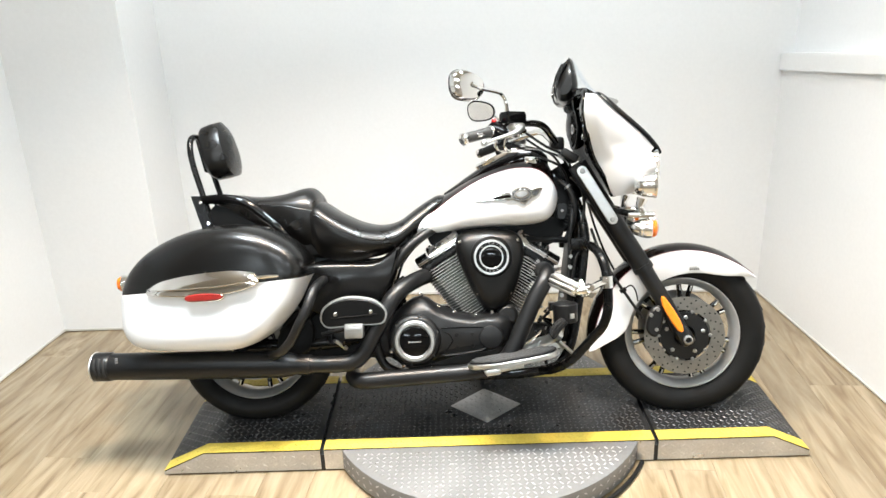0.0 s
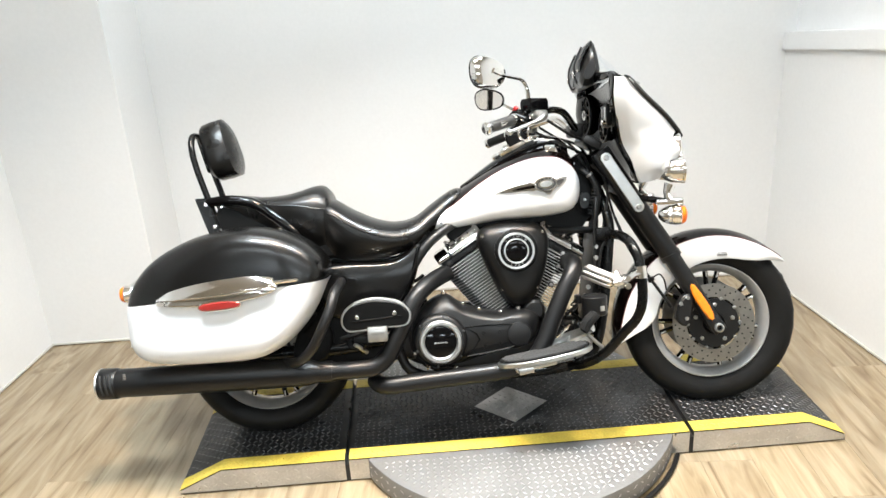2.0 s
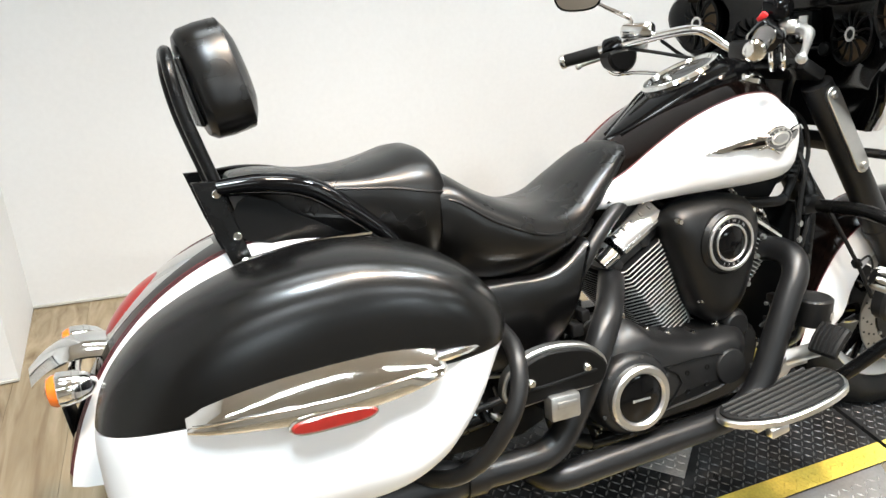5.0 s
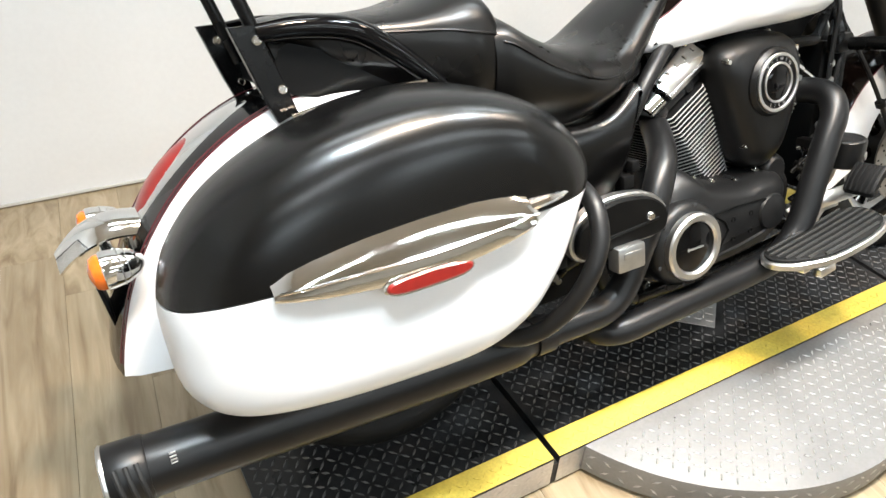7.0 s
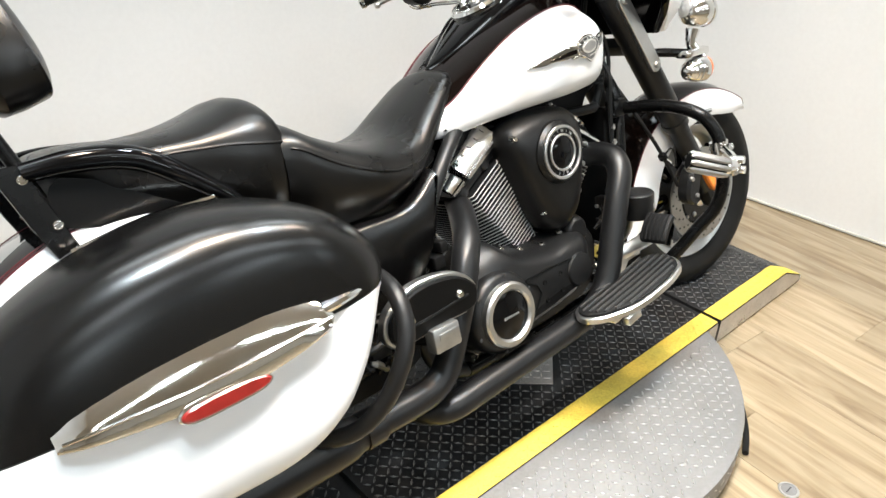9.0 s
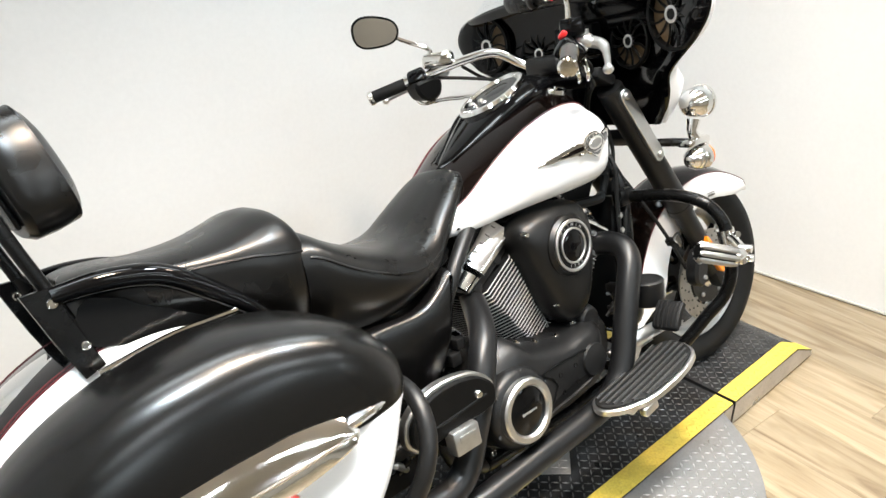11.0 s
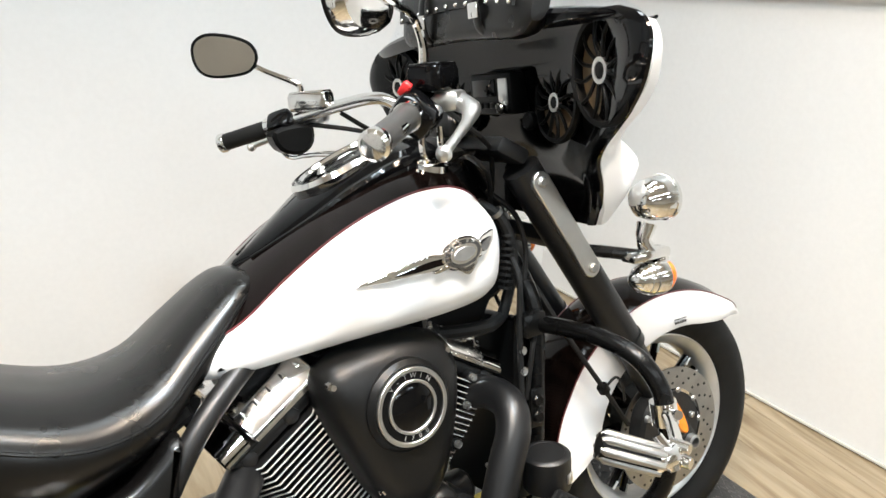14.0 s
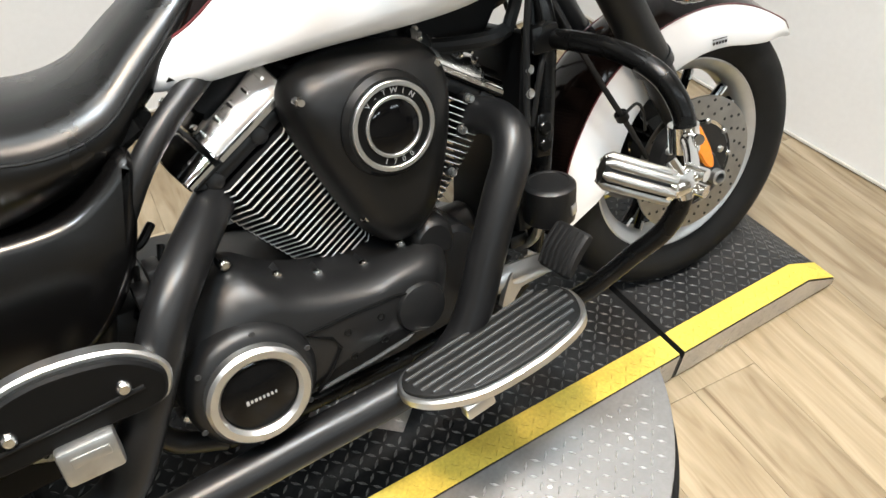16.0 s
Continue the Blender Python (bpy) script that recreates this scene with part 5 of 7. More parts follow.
# -- exhaust --
def exhaust(side):
    fix = keep if side < 0 else mirrored
    tail = [(-0.62, -0.262, 0.243), (-0.68, -0.264, 0.246), (-0.72, -0.262, 0.247), (-0.90, -0.255, 0.250), (-1.15, -0.243, 0.252), (-1.39, -0.231, 0.254)]
    can = part("muffler", fix(tube(tail, [0.033, 0.036, 0.046, 0.050, 0.050, 0.049], 28, 3)), EXHAUST, bike, "long matt black muffler")
    tip = [(0.0505, 0.0), (0.053, 0.004), (0.053, 0.062), (0.051, 0.066), (0.0465, 0.066), (0.044, 0.062), (0.044, 0.012), (0.0, 0.010)]
    end = part("tip", fix(lathe(tip, (-1.365, -0.2322, 0.2538), (-1, 0.05, 0.008), 36)), EXHAUST, can, "black slash-slotted muffler tip")
    part("tip_edge", fix(lathe([(0.0535, 0.060), (0.0545, 0.064), (0.0515, 0.0672), (0.0455, 0.0668), (0.0455, 0.064), (0.0535, 0.060)], (-1.365, -0.2322, 0.2538), (-1, 0.05, 0.008), 36)), ALU, can, "bright rim of the tip")
    for k in range(3):
        arc = []
        for a in np.linspace(radians(-38), radians(42), 9):
            arc.append((-1.378 - 0.016 * k - 0.006 * math.sin(a), -0.2315 - 0.0532 * math.cos(a), 0.254 + 0.0532 * math.sin(a)))
        part("slot", fix(tube(arc, 0.0042, 8, 1)), DARKGAP, end, "dark slot in the tip")
    bars = bmesh.new()
    for i in range(5):
        box(-1.330, -0.2335 - 0.0515 * math.cos(0.5), 0.254 + 0.012 + 0.006 * i, 0.010, 0.0012, 0.0042, 0, bars, turn=Matrix.Rotation(0.5, 3, "X"))
    part("maker_mark", fix(bars), GREYTEXT, can, "small grey printed mark")
    part("hanger", fix(box(-0.90, -0.205, 0.30, 0.05, 0.012, 0.09, 0.004)), FRAME_BLACK, can)
    return can


exhaust(-1)
rear_header = [(-0.150, -0.04, 0.560), (-0.185, -0.085, 0.548), (-0.232, -0.150, 0.535), (-0.285, -0.218, 0.510), (-0.326, -0.250, 0.472), (-0.360, -0.262, 0.415), (-0.402, -0.264, 0.340), (-0.440, -0.264, 0.278), (-0.485, -0.264, 0.248), (-0.55, -0.264, 0.243), (-0.63, -0.264, 0.244)]
h1 = part("rear_exhaust_pipe", tube(rear_header, 0.0305, 20, 5), EXHAUST, bike, "matt black rear exhaust pipe with heat shield")
part("shield_joint", tube([(-0.63, -0.264, 0.244), (-0.672, -0.266, 0.246)], 0.0375, 24, 1), EXHAUST, h1)
front_header = [(0.205, -0.085, 0.535), (0.234, -0.15, 0.553), (0.238, -0.212, 0.545), (0.221, -0.243, 0.510), (0.188, -0.252, 0.455), (0.144, -0.257, 0.365), (0.112, -0.260, 0.295), (0.075, -0.260, 0.240), (0.02, -0.260, 0.209), (-0.07, -0.258, 0.197), (-0.20, -0.256, 0.190), (-0.34, -0.254, 0.182), (-0.43, -0.250, 0.176), (-0.47, -0.225, 0.176), (-0.49, -0.17, 0.18)]
part("front_exhaust_pipe", tube(front_header, 0.0305, 20, 5), EXHAUST, bike, "matt black front exhaust pipe with heat shield")


# -- chassis --
def chassis():
    for s in (-1, 1):
        pts = [(0.30, s * 0.05, 0.90), (0.18, s * 0.06, 0.86), (-0.05, s * 0.06, 0.78), (-0.18, s * 0.12, 0.715), (-0.272, s * 0.155, 0.650), (-0.340, s * 0.160, 0.56), (-0.385, s * 0.155, 0.48), (-0.41, s * 0.14, 0.36), (-0.38, s * 0.14, 0.22), (-0.30, s * 0.14, 0.17)]
        part("frame_tube", tube(pts, 0.0175, 14, 5), ENGINE, bike, "black frame tube")
        pts = [(0.35, s * 0.045, 0.88), (0.385, s * 0.07, 0.78), (0.398, s * 0.115, 0.68), (0.387, s * 0.125, 0.58), (0.361, s * 0.125, 0.40), (0.325, s * 0.125, 0.25), (0.25, s * 0.125, 0.175), (0.0, s * 0.125, 0.155), (-0.30, s * 0.14, 0.17)]
        part("frame_tube", tube(pts, 0.0185, 12, 5), FRAME_BLACK, bike, "black front frame tube")
        part("swingarm", tube([(-0.42, s * 0.13, 0.33), (-0.60, s * 0.14, 0.30), (-0.885, s * 0.14, 0.30)], [0.03, 0.026, 0.024], 12, 3), FRAME_BLACK, bike, "black swingarm")
        part("shock", tube([(-0.52, s * 0.155, 0.56), (-0.72, s * 0.155, 0.36)], 0.026, 14, 1), PLASTIC, bike, "black rear shock absorber")
        cover = [(-0.665, 0.560), (-0.655, 0.600), (-0.60, 0.607), (-0.50, 0.607), (-0.43, 0.605), (-0.385, 0.611), (-0.345, 0.634), (-0.310, 0.662), (-0.292, 0.655), (-0.296, 0.62), (-0.315, 0.555), (-0.338, 0.50), (-0.385, 0.443), (-0.455, 0.408), (-0.60, 0.405), (-0.655, 0.45)]
        part("side_cover", slab(cover, [(s * 0.10, 0.0), (s * 0.146, 0.0), (s * 0.166, 0.003), (s * 0.176, 0.008), (s * 0.181, 0.014), (s * 0.183, 0.0195)], 3), SATIN, bike, "satin black side cover under the seat")
        sub = [(-0.66, 0.63), (-0.32, 0.64), (-0.27, 0.70), (-0.45, 0.72), (-0.66, 0.74)]
        part("seat_rail_cover", slab(sub, [(s * 0.06, 0.0), (s * 0.130, 0.0), (s * 0.140, 0.01)], 2), PLASTIC, bike, "black cover below the seat")
    part("steering_head", tube([HEAD + STEER_AXIS * 0.02, HEAD - STEER_AXIS * 0.13], 0.034, 20, 1), FRAME_BLACK, bike, "black steering head")
    part("neck_cover", slab([(0.235, 0.905), (0.30, 0.905), (0.355, 0.865), (0.395, 0.81), (0.405, 0.755), (0.375, 0.71), (0.33, 0.69), (0.30, 0.70), (0.270, 0.73), (0.282, 0.83)], [(-0.085, 0.014), (-0.07, 0.0), (0.07, 0.0), (0.085, 0.014)], 2), PLASTIC, bike, "black steering neck cover")
    for sy in (-1, 1):
        lead = [(0.31, sy * 0.095, 0.885), (0.345, sy * 0.115, 0.85), (0.362, sy * 0.118, 0.79), (0.352, sy * 0.112, 0.72), (0.33, sy * 0.105, 0.66)]
        hose = part("neck_hose", tube(lead, 0.011, 10, 4), RUBBER, bike, "ribbed black hose beside the steering neck")
        for k in range(9):
            p = Vector((0.358 - 0.0028 * k, sy * 0.117, 0.815 - 0.012 * k))
            part("hose_rib", lathe([(0.010, -0.0025), (0.0138, -0.0025), (0.0138, 0.0025), (0.010, 0.0025), (0.010, -0.0025)], p, (0.22, 0, 0.97), 14), RUBBER, hose)
        part("hose_clip", lathe([(0.011, -0.004), (0.0140, -0.004), (0.0140, 0.004), (0.011, 0.004), (0.011, -0.004)], (0.338, sy * 0.112, 0.862), (0.6, 0, -0.8), 14), STEEL, hose)
        part("neck_lead", tube([(0.36, sy * 0.06, 0.90), (0.392, sy * 0.100, 0.85), (0.400, sy * 0.112, 0.78), (0.385, sy * 0.11, 0.70), (0.37, sy * 0.11, 0.62)], 0.0055, 8, 5), RUBBER, bike, "black wiring lead beside the steering neck")
        part("neck_bracket", slab([(0.300, 0.790), (0.330, 0.800), (0.342, 0.775), (0.330, 0.740), (0.300, 0.745)], [(sy * 0.080, 0.002), (sy * 0.084, 0.0), (sy * 0.096, 0.0), (sy * 0.099, 0.003)], 2), ENGINE, bike, "small black bracket on the steering neck")
        bolt((0.318, sy * 0.099, 0.772), (0, sy, 0), 0.006, 0.006, bike, STEEL)
    rad = part("radiator", box(0.345, 0, 0.46, 0.035, 0.22, 0.38, 0.006, turn=Matrix.Rotation(radians(8), 3, "Y")), PLASTIC, bike, "black radiator")
    fins = bmesh.new()
    for k in range(34):
        box(0.342 + 0.0014 * k, 0, 0.31 + 0.0098 * k, 0.004, 0.20, 0.003, 0, fins)
    part("radiator_core", fins, STEEL, rad, "thin radiator fins")
    # horn cover
    horn = part("horn_cover", lathe([(0.0, -0.036), (0.041, -0.036), (0.044, -0.033), (0.045, 0.024), (0.0445, 0.029), (0.040, 0.033), (0.034, 0.034), (0.033, 0.0325), (0.0, 0.0325)], (0.300, -0.225, 0.402), (0, -0.10, 1), 32), ENGINE, bike, "black round horn cover")
    part("horn_slot", box(0.318, -0.264, 0.390, 0.018, 0.006, 0.018, 0.001, turn=Matrix.Rotation(radians(24), 3, "Z")), ALU, horn, "bright slot in the horn cover")
    part("horn_stay", tube([(0.295, -0.205, 0.37), (0.29, -0.19, 0.32), (0.285, -0.14, 0.28)], 0.008, 8, 3), STEEL, horn)
    # hoses and wires round the front of the engine
    for pts, r in (([(0.33, -0.10, 0.66), (0.27, -0.14, 0.665), (0.21, -0.13, 0.668), (0.16, -0.10, 0.672)], 0.013), ([(0.36, -0.10, 0.80), (0.345, -0.15, 0.74), (0.335, -0.15, 0.66), (0.33, -0.145, 0.56), (0.318, -0.15, 0.46)], 0.006),
                   ([(0.40, -0.10, 0.72), (0.40, -0.13, 0.66), (0.36, -0.15, 0.60), (0.34, -0.14, 0.50)], 0.005), ([(0.26, -0.12, 0.36), (0.24, -0.17, 0.33), (0.22, -0.17, 0.28)], 0.006), ([(-0.42, -0.16, 0.40), (-0.52, -0.19, 0.36), (-0.60, -0.18, 0.34)], 0.008)):
        part("hose", tube(pts, r, 10, 5), RUBBER, bike, "black rubber hose")
    for x, y, z in ((0.336, -0.145, 0.60), (0.334, -0.145, 0.56), (0.30, -0.145, 0.455), (0.285, -0.145, 0.425), (0.26, -0.14, 0.34)):
        bolt((x, y, z), (0, -1, 0), 0.009, 0.008, bike, STEEL)
    for x, z, sx, sz in ((0.285, 0.355, 0.03, 0.05), (0.262, 0.415, 0.025, 0.03), (0.268, 0.315, 0.04, 0.025), (-0.335, 0.46, 0.03, 0.03), (-0.315, 0.49, 0.022, 0.026), (-0.53, 0.33, 0.05, 0.03), (-0.46, 0.355, 0.03, 0.03)):
        part("bracket", box(x, -0.15, z, sx, 0.05, sz, 0.005), ENGINE, bike, "small black bracket")
    plate = part("tube_bracket", box(0.356, -0.147, 0.480, 0.034, 0.010, 0.078, 0.004, turn=Matrix.Rotation(radians(8), 3, "Y")), FRAME_BLACK, bike, "black bracket bolted to the frame tube")
    for x, z in ((0.356, 0.495), (0.353, 0.464)):
        part("bolt", lathe([(0.0, 0.007), (0.010, 0.007), (0.0125, 0.004), (0.0125, 0.0)], (x, -0.152, z), (0, -1, 0), 14), FRAME_BLACK, plate)
    for x, z in ((0.195, 0.538), (0.166, 0.474), (0.125, 0.410), (0.215, 0.585)):
        bolt((x, -0.146, z), (0, -1, 0), 0.0072, 0.010, bike, STEEL)
        part("stud_boss", lathe([(0.0105, 0.08), (0.010, 0.146), (0.0, 0.146)], (x, 0, z), (0, -1, 0), 14), ENGINE, bike, "black stud boss")
    part("brake_line", tube([(0.425, -0.10, 0.70), (0.45, -0.14, 0.61), (0.490, -0.16, 0.525), (0.545, -0.16, 0.44), (0.60, -0.15, 0.36)], 0.0055, 8, 5), RUBBER, bike, "black brake line behind the guard")
    part("line_clip", lathe([(0.008, -0.007), (0.0125, -0.007), (0.0125, 0.007), (0.008, 0.007), (0.008, -0.007)], (0.527, -0.16, 0.467), (0.5, 0, -0.86), 14), PLASTIC, bike, "black clip on the brake line")
    part("sensor_wire", tube([(0.527, -0.165, 0.470), (0.555, -0.17, 0.485), (0.572, -0.17, 0.462), (0.580, -0.165, 0.425)], 0.003, 6, 5), RUBBER, bike, "thin black sensor wire")
    # brake pedal's blade, spring and linkage
    part("pedal_blade", slab([(0.168, 0.222), (0.197, 0.294), (0.214, 0.301), (0.262, 0.291), (0.274, 0.270), (0.222, 0.268), (0.196, 0.236), (0.180, 0.216)], [(-0.224, 0.001), (-0.227, 0.0), (-0.233, 0.0), (-0.236, 0.001)], 2), ALU, bike, "bright brake pedal blade")
    coil = [(0.150 + 0.0022 * k * 0.5, -0.205 + 0.009 * math.cos(k * 0.8), 0.235 + 0.0016 * k + 0.009 * math.sin(k * 0.8)) for k in range(40)]
    part("return_spring", tube(coil, 0.0018, 6, 1), STEEL, bike, "small steel return spring")
    rnd = random.Random(5)
    for k in range(16):
        x, z = rnd.uniform(0.20, 0.315), rnd.uniform(0.21, 0.42)
        if k % 2:
            bolt((x, -0.148 - rnd.uniform(0, 0.02), z), (rnd.uniform(-0.3, 0.3), -1, rnd.uniform(0, 0.4)), rnd.uniform(0.005, 0.009), 0.008, bike, STEEL if k % 4 == 1 else ENGINE)
        else:
            part("link_piece", tube([(x, -0.145, z), (x + rnd.uniform(-0.03, 0.03), -0.168, z + rnd.uniform(-0.03, 0.03)), (x + rnd.uniform(-0.05, 0.05), -0.15, z + rnd.uniform(-0.05, 0.05))], rnd.uniform(0.003, 0.007), 8, 4), rnd.choice((RUBBER, STEEL, FRAME_BLACK, RUBBER)), bike, "small engine linkage piece")
    for k in range(8):
        x, z = rnd.uniform(-0.56, -0.40), rnd.uniform(0.26, 0.40)
        part("link_piece", tube([(x, -0.15, z), (x + rnd.uniform(-0.04, 0.04), -0.175, z + rnd.uniform(-0.03, 0.03)), (x + rnd.uniform(-0.06, 0.06), -0.15, z + rnd.uniform(-0.05, 0.05))], rnd.uniform(0.004, 0.008), 8, 4), rnd.choice((RUBBER, FRAME_BLACK, STEEL)), bike, "small engine linkage piece")
    part("rear_caliper", slab([(-0.78, 0.26), (-0.74, 0.40), (-0.68, 0.43), (-0.63, 0.36), (-0.66, 0.27)], [(-0.115, 0.006), (-0.11, 0.0), (-0.160, 0.0), (-0.167, 0.008)], 3), PLASTIC, bike, "black rear brake caliper")
    part("swingarm_plate", slab([(-0.70, 0.255), (-0.66, 0.40), (-0.52, 0.44), (-0.42, 0.40), (-0.42, 0.26), (-0.55, 0.235)], [(-0.105, 0.004), (-0.10, 0.0), (-0.145, 0.0), (-0.15, 0.005)], 2), PLASTIC, bike, "black plate behind the rear exhaust pipe")
    bolt((-0.70, -0.166, 0.385), (0, -1, 0), 0.008, 0.008, bike, STEEL)
    for k in range(10):
        x, z = rnd.uniform(-0.37, -0.29), rnd.uniform(0.42, 0.53)
        part("link_piece", tube([(x, -0.10, z), (x + rnd.uniform(-0.03, 0.03), -0.13, z + rnd.uniform(-0.03, 0.03)), (x + rnd.uniform(-0.05, 0.05), -0.11, z + rnd.uniform(-0.05, 0.03))], rnd.uniform(0.004, 0.009), 8, 4), rnd.choice((RUBBER, FRAME_BLACK, PLASTIC)), bike, "small engine linkage piece")
    # side stand, folded out on the far side
    stand = part("side_stand", tube([(0.05, 0.15, 0.20), (0.02, 0.22, 0.12), (0.0, 0.30, 0.105)], [0.014, 0.012, 0.011], 10, 3), FRAME_BLACK, bike, "black side stand")
    part("foot", box(-0.005, 0.31, 0.102, 0.06, 0.04, 0.008, 0.003, turn=Matrix.Rotation(radians(18), 3, "X")), FRAME_BLACK, stand)


chassis()


# -- foot controls --
def floorboard(side):
    fix = keep if side < 0 else mirrored
    out = [(-0.064, -0.275), (-0.050, -0.245), (-0.015, -0.230), (0.073, -0.232), (0.16, -0.238), (0.240, -0.250), (0.262, -0.283), (0.255, -0.325), (0.227, -0.360), (0.17, -0.376), (0.10, -0.378), (0.027, -0.368), (-0.03, -0.336), (-0.056, -0.305)]
    tilt = Matrix.Translation((0, -0.032, 0.240)) @ Matrix.Rotation(radians(-8.5), 4, "Y")
    board = part("floorboard", fix(moved(slab(out, [(-0.012, 0.006), (-0.008, 0.0), (0.004, 0.0), (0.007, 0.004)], 4, plane="xy"), tilt)), ALU, bike, "bright metal footboard with a ribbed rubber mat")
    part("mat", fix(moved(slab(out, [(0.006, 0.008), (0.012, 0.009), (0.014, 0.013)], 4, plane="xy"), tilt)), RUBBER, board, "black rubber mat")
    for k in range(7):
        y = -0.250 - 0.0175 * k
        x0 = lerp_table([(-0.365, 0.045), (-0.345, 0.0), (-0.325, -0.025), (-0.30, -0.040), (-0.265, -0.046), (-0.245, -0.030)], y)
        x1 = lerp_table([(-0.365, 0.185), (-0.345, 0.218), (-0.32, 0.240), (-0.285, 0.246), (-0.25, 0.215)], y)
        part("rib", fix(moved(tube([(x0, y, 0.0145), (0.10, y - 0.002, 0.0145), (x1, y, 0.0145)], 0.0034, 8, 2), tilt)), PALE_RUBBER, board, "worn rubber rib")
    part("board_bracket", fix(moved(box(0.02, -0.352, -0.022, 0.05, 0.022, 0.022, 0.004), tilt)), ALU, board, "bright bracket below the board")
    part("board_bracket", fix(moved(box(0.06, -0.30, -0.024, 0.14, 0.05, 0.018, 0.004), tilt)), ALU, board)
    part("board_arm", fix(tube([(0.16, -0.28, 0.25), (0.17, -0.20, 0.235), (0.18, -0.13, 0.22)], 0.013, 10, 3)), FRAME_BLACK, board)
    # passenger board folded up against its hinge
    pout = [(-0.585, 0.418), (-0.572, 0.452), (-0.53, 0.480), (-0.470, 0.490), (-0.395, 0.478), (-0.352, 0.446), (-0.345, 0.415), (-0.368, 0.385), (-0.45, 0.383), (-0.548, 0.376), (-0.578, 0.392)]
    pb = part("passenger_board", fix(slab(pout, [(-0.268, 0.006), (-0.272, 0.0), (-0.290, 0.0), (-0.294, 0.003)], 4)), ALU, bike, "folded passenger footboard with a bright edge")
    part("mat", fix(slab(pout, [(-0.290, 0.007), (-0.302, 0.008), (-0.305, 0.012)], 4)), PLASTIC, pb, "black rubber face")
    part("groove", fix(tube([(-0.545, -0.3055, 0.414), (-0.455, -0.3055, 0.419), (-0.38, -0.3055, 0.425)], 0.0032, 8, 3)), PLASTIC, pb)
    for x, z in ((-0.528, 0.428), (-0.401, 0.434)):
        part("bolt", fix(lathe([(0.0, 0.008), (0.006, 0.008), (0.009, 0.005), (0.010, 0.0)], (x, -0.304, z), (0, -1, 0), 14)), CHROME, pb)
    part("hinge", fix(box(-0.462, -0.305, 0.368, 0.068, 0.034, 0.052, 0.006)), STEEL, pb, "grey metal hinge block")
    part("hinge_slot", fix(box(-0.460, -0.3225, 0.375, 0.044, 0.002, 0.014, 0.0008)), STEEL, pb)
    part("board_stay", fix(tube([(-0.46, -0.29, 0.36), (-0.46, -0.22, 0.34), (-0.44, -0.15, 0.33)], 0.014, 10, 3)), FRAME_BLACK, pb)
    # engine guard with highway peg
    bar = [(0.385, -0.150, 0.640), (0.388, -0.22, 0.642), (0.394, -0.30, 0.636), (0.404, -0.365, 0.612), (0.414, -0.398, 0.568), (0.418, -0.407, 0.52), (0.418, -0.405, 0.43), (0.402, -0.387, 0.368), (0.368, -0.35, 0.318), (0.306, -0.28, 0.232), (0.25, -0.20, 0.186), (0.22, -0.14, 0.175)]
    guard = part("engine_guard", fix(tube(bar, 0.0165, 14, 5)), FRAME_BLACK, bike, "black tubular engine guard")
    part("mount", fix(box(0.365, -0.145, 0.645, 0.055, 0.035, 0.045, 0.006)), FRAME_BLACK, guard)
    part("bolt", fix(lathe([(0.0, 0.010), (0.009, 0.010), (0.012, 0.006), (0.0125, 0.0)], (0.385, -0.163, 0.640), (0, -1, 0), 14)), STEEL, guard)
    peg_in, peg_out = Vector((0.300, -0.490, 0.504)), Vector((0.226, -0.438, 0.541))
    peg = part("highway_peg", fix(tube([peg_in, peg_out], [0.0195, 0.0205], 18, 1)), PLASTIC, bike, "ribbed chrome highway foot peg with dark grooves")
    way = (peg_out - peg_in).normalized()
    s1 = way.cross(Vector((0, 1, 0))).normalized()
    s2 = way.cross(s1)
    for k in range(7):
        a = 2 * math.pi * (k + 0.5) / 7
        o = 0.0185 * (math.cos(a) * s1 + math.sin(a) * s2)
        part("rib", fix(tube([peg_in + o, peg_in + o + way * 0.01, peg_out + o * 1.06 - way * 0.008, peg_out + o * 0.88], [0.0056, 0.0068, 0.0072, 0.0045], 10, 1)), DISC, peg, "dull chrome rib")
    part("peg_cap", fix(lathe([(0.0, 0.004), (0.017, 0.003), (0.021, -0.002), (0.021, -0.008)], peg_in, -way, 18)), CHROME, peg)
    grip_at = Vector((0.416, -0.406, 0.520))
    part("clamp", fix(tube([grip_at + Vector((-0.001, 0.002, 0.020)), grip_at + Vector((0, 0, -0.020))], 0.0225, 20, 1)), CHROME, peg, "chrome clamp")
    part("clamp_arm", fix(tube([peg_in - way * 0.002, (0.335, -0.492, 0.506), (0.378, -0.452, 0.518), (0.402, -0.424, 0.522)], [0.013, 0.011, 0.010, 0.011], 12, 3, flat=1.2)), CHROME, peg)
    part("clamp_plate", fix(tube([(0.318, -0.470, 0.532), (0.322, -0.485, 0.508), (0.326, -0.492, 0.482)], [0.009, 0.012, 0.011], 12, 3)), CHROME, peg, "chrome swivel plate")
    for z in (0.488, 0.512):
        part("clamp_bolt", fix(tube([(0.346, -0.508, z), (0.340, -0.478, z + 0.004)], 0.0095, 12, 1)), CHROME, peg)
    part("clamp_bolt", fix(tube([(0.402, -0.446, 0.530), (0.410, -0.424, 0.526)], 0.008, 12, 1)), CHROME, peg)


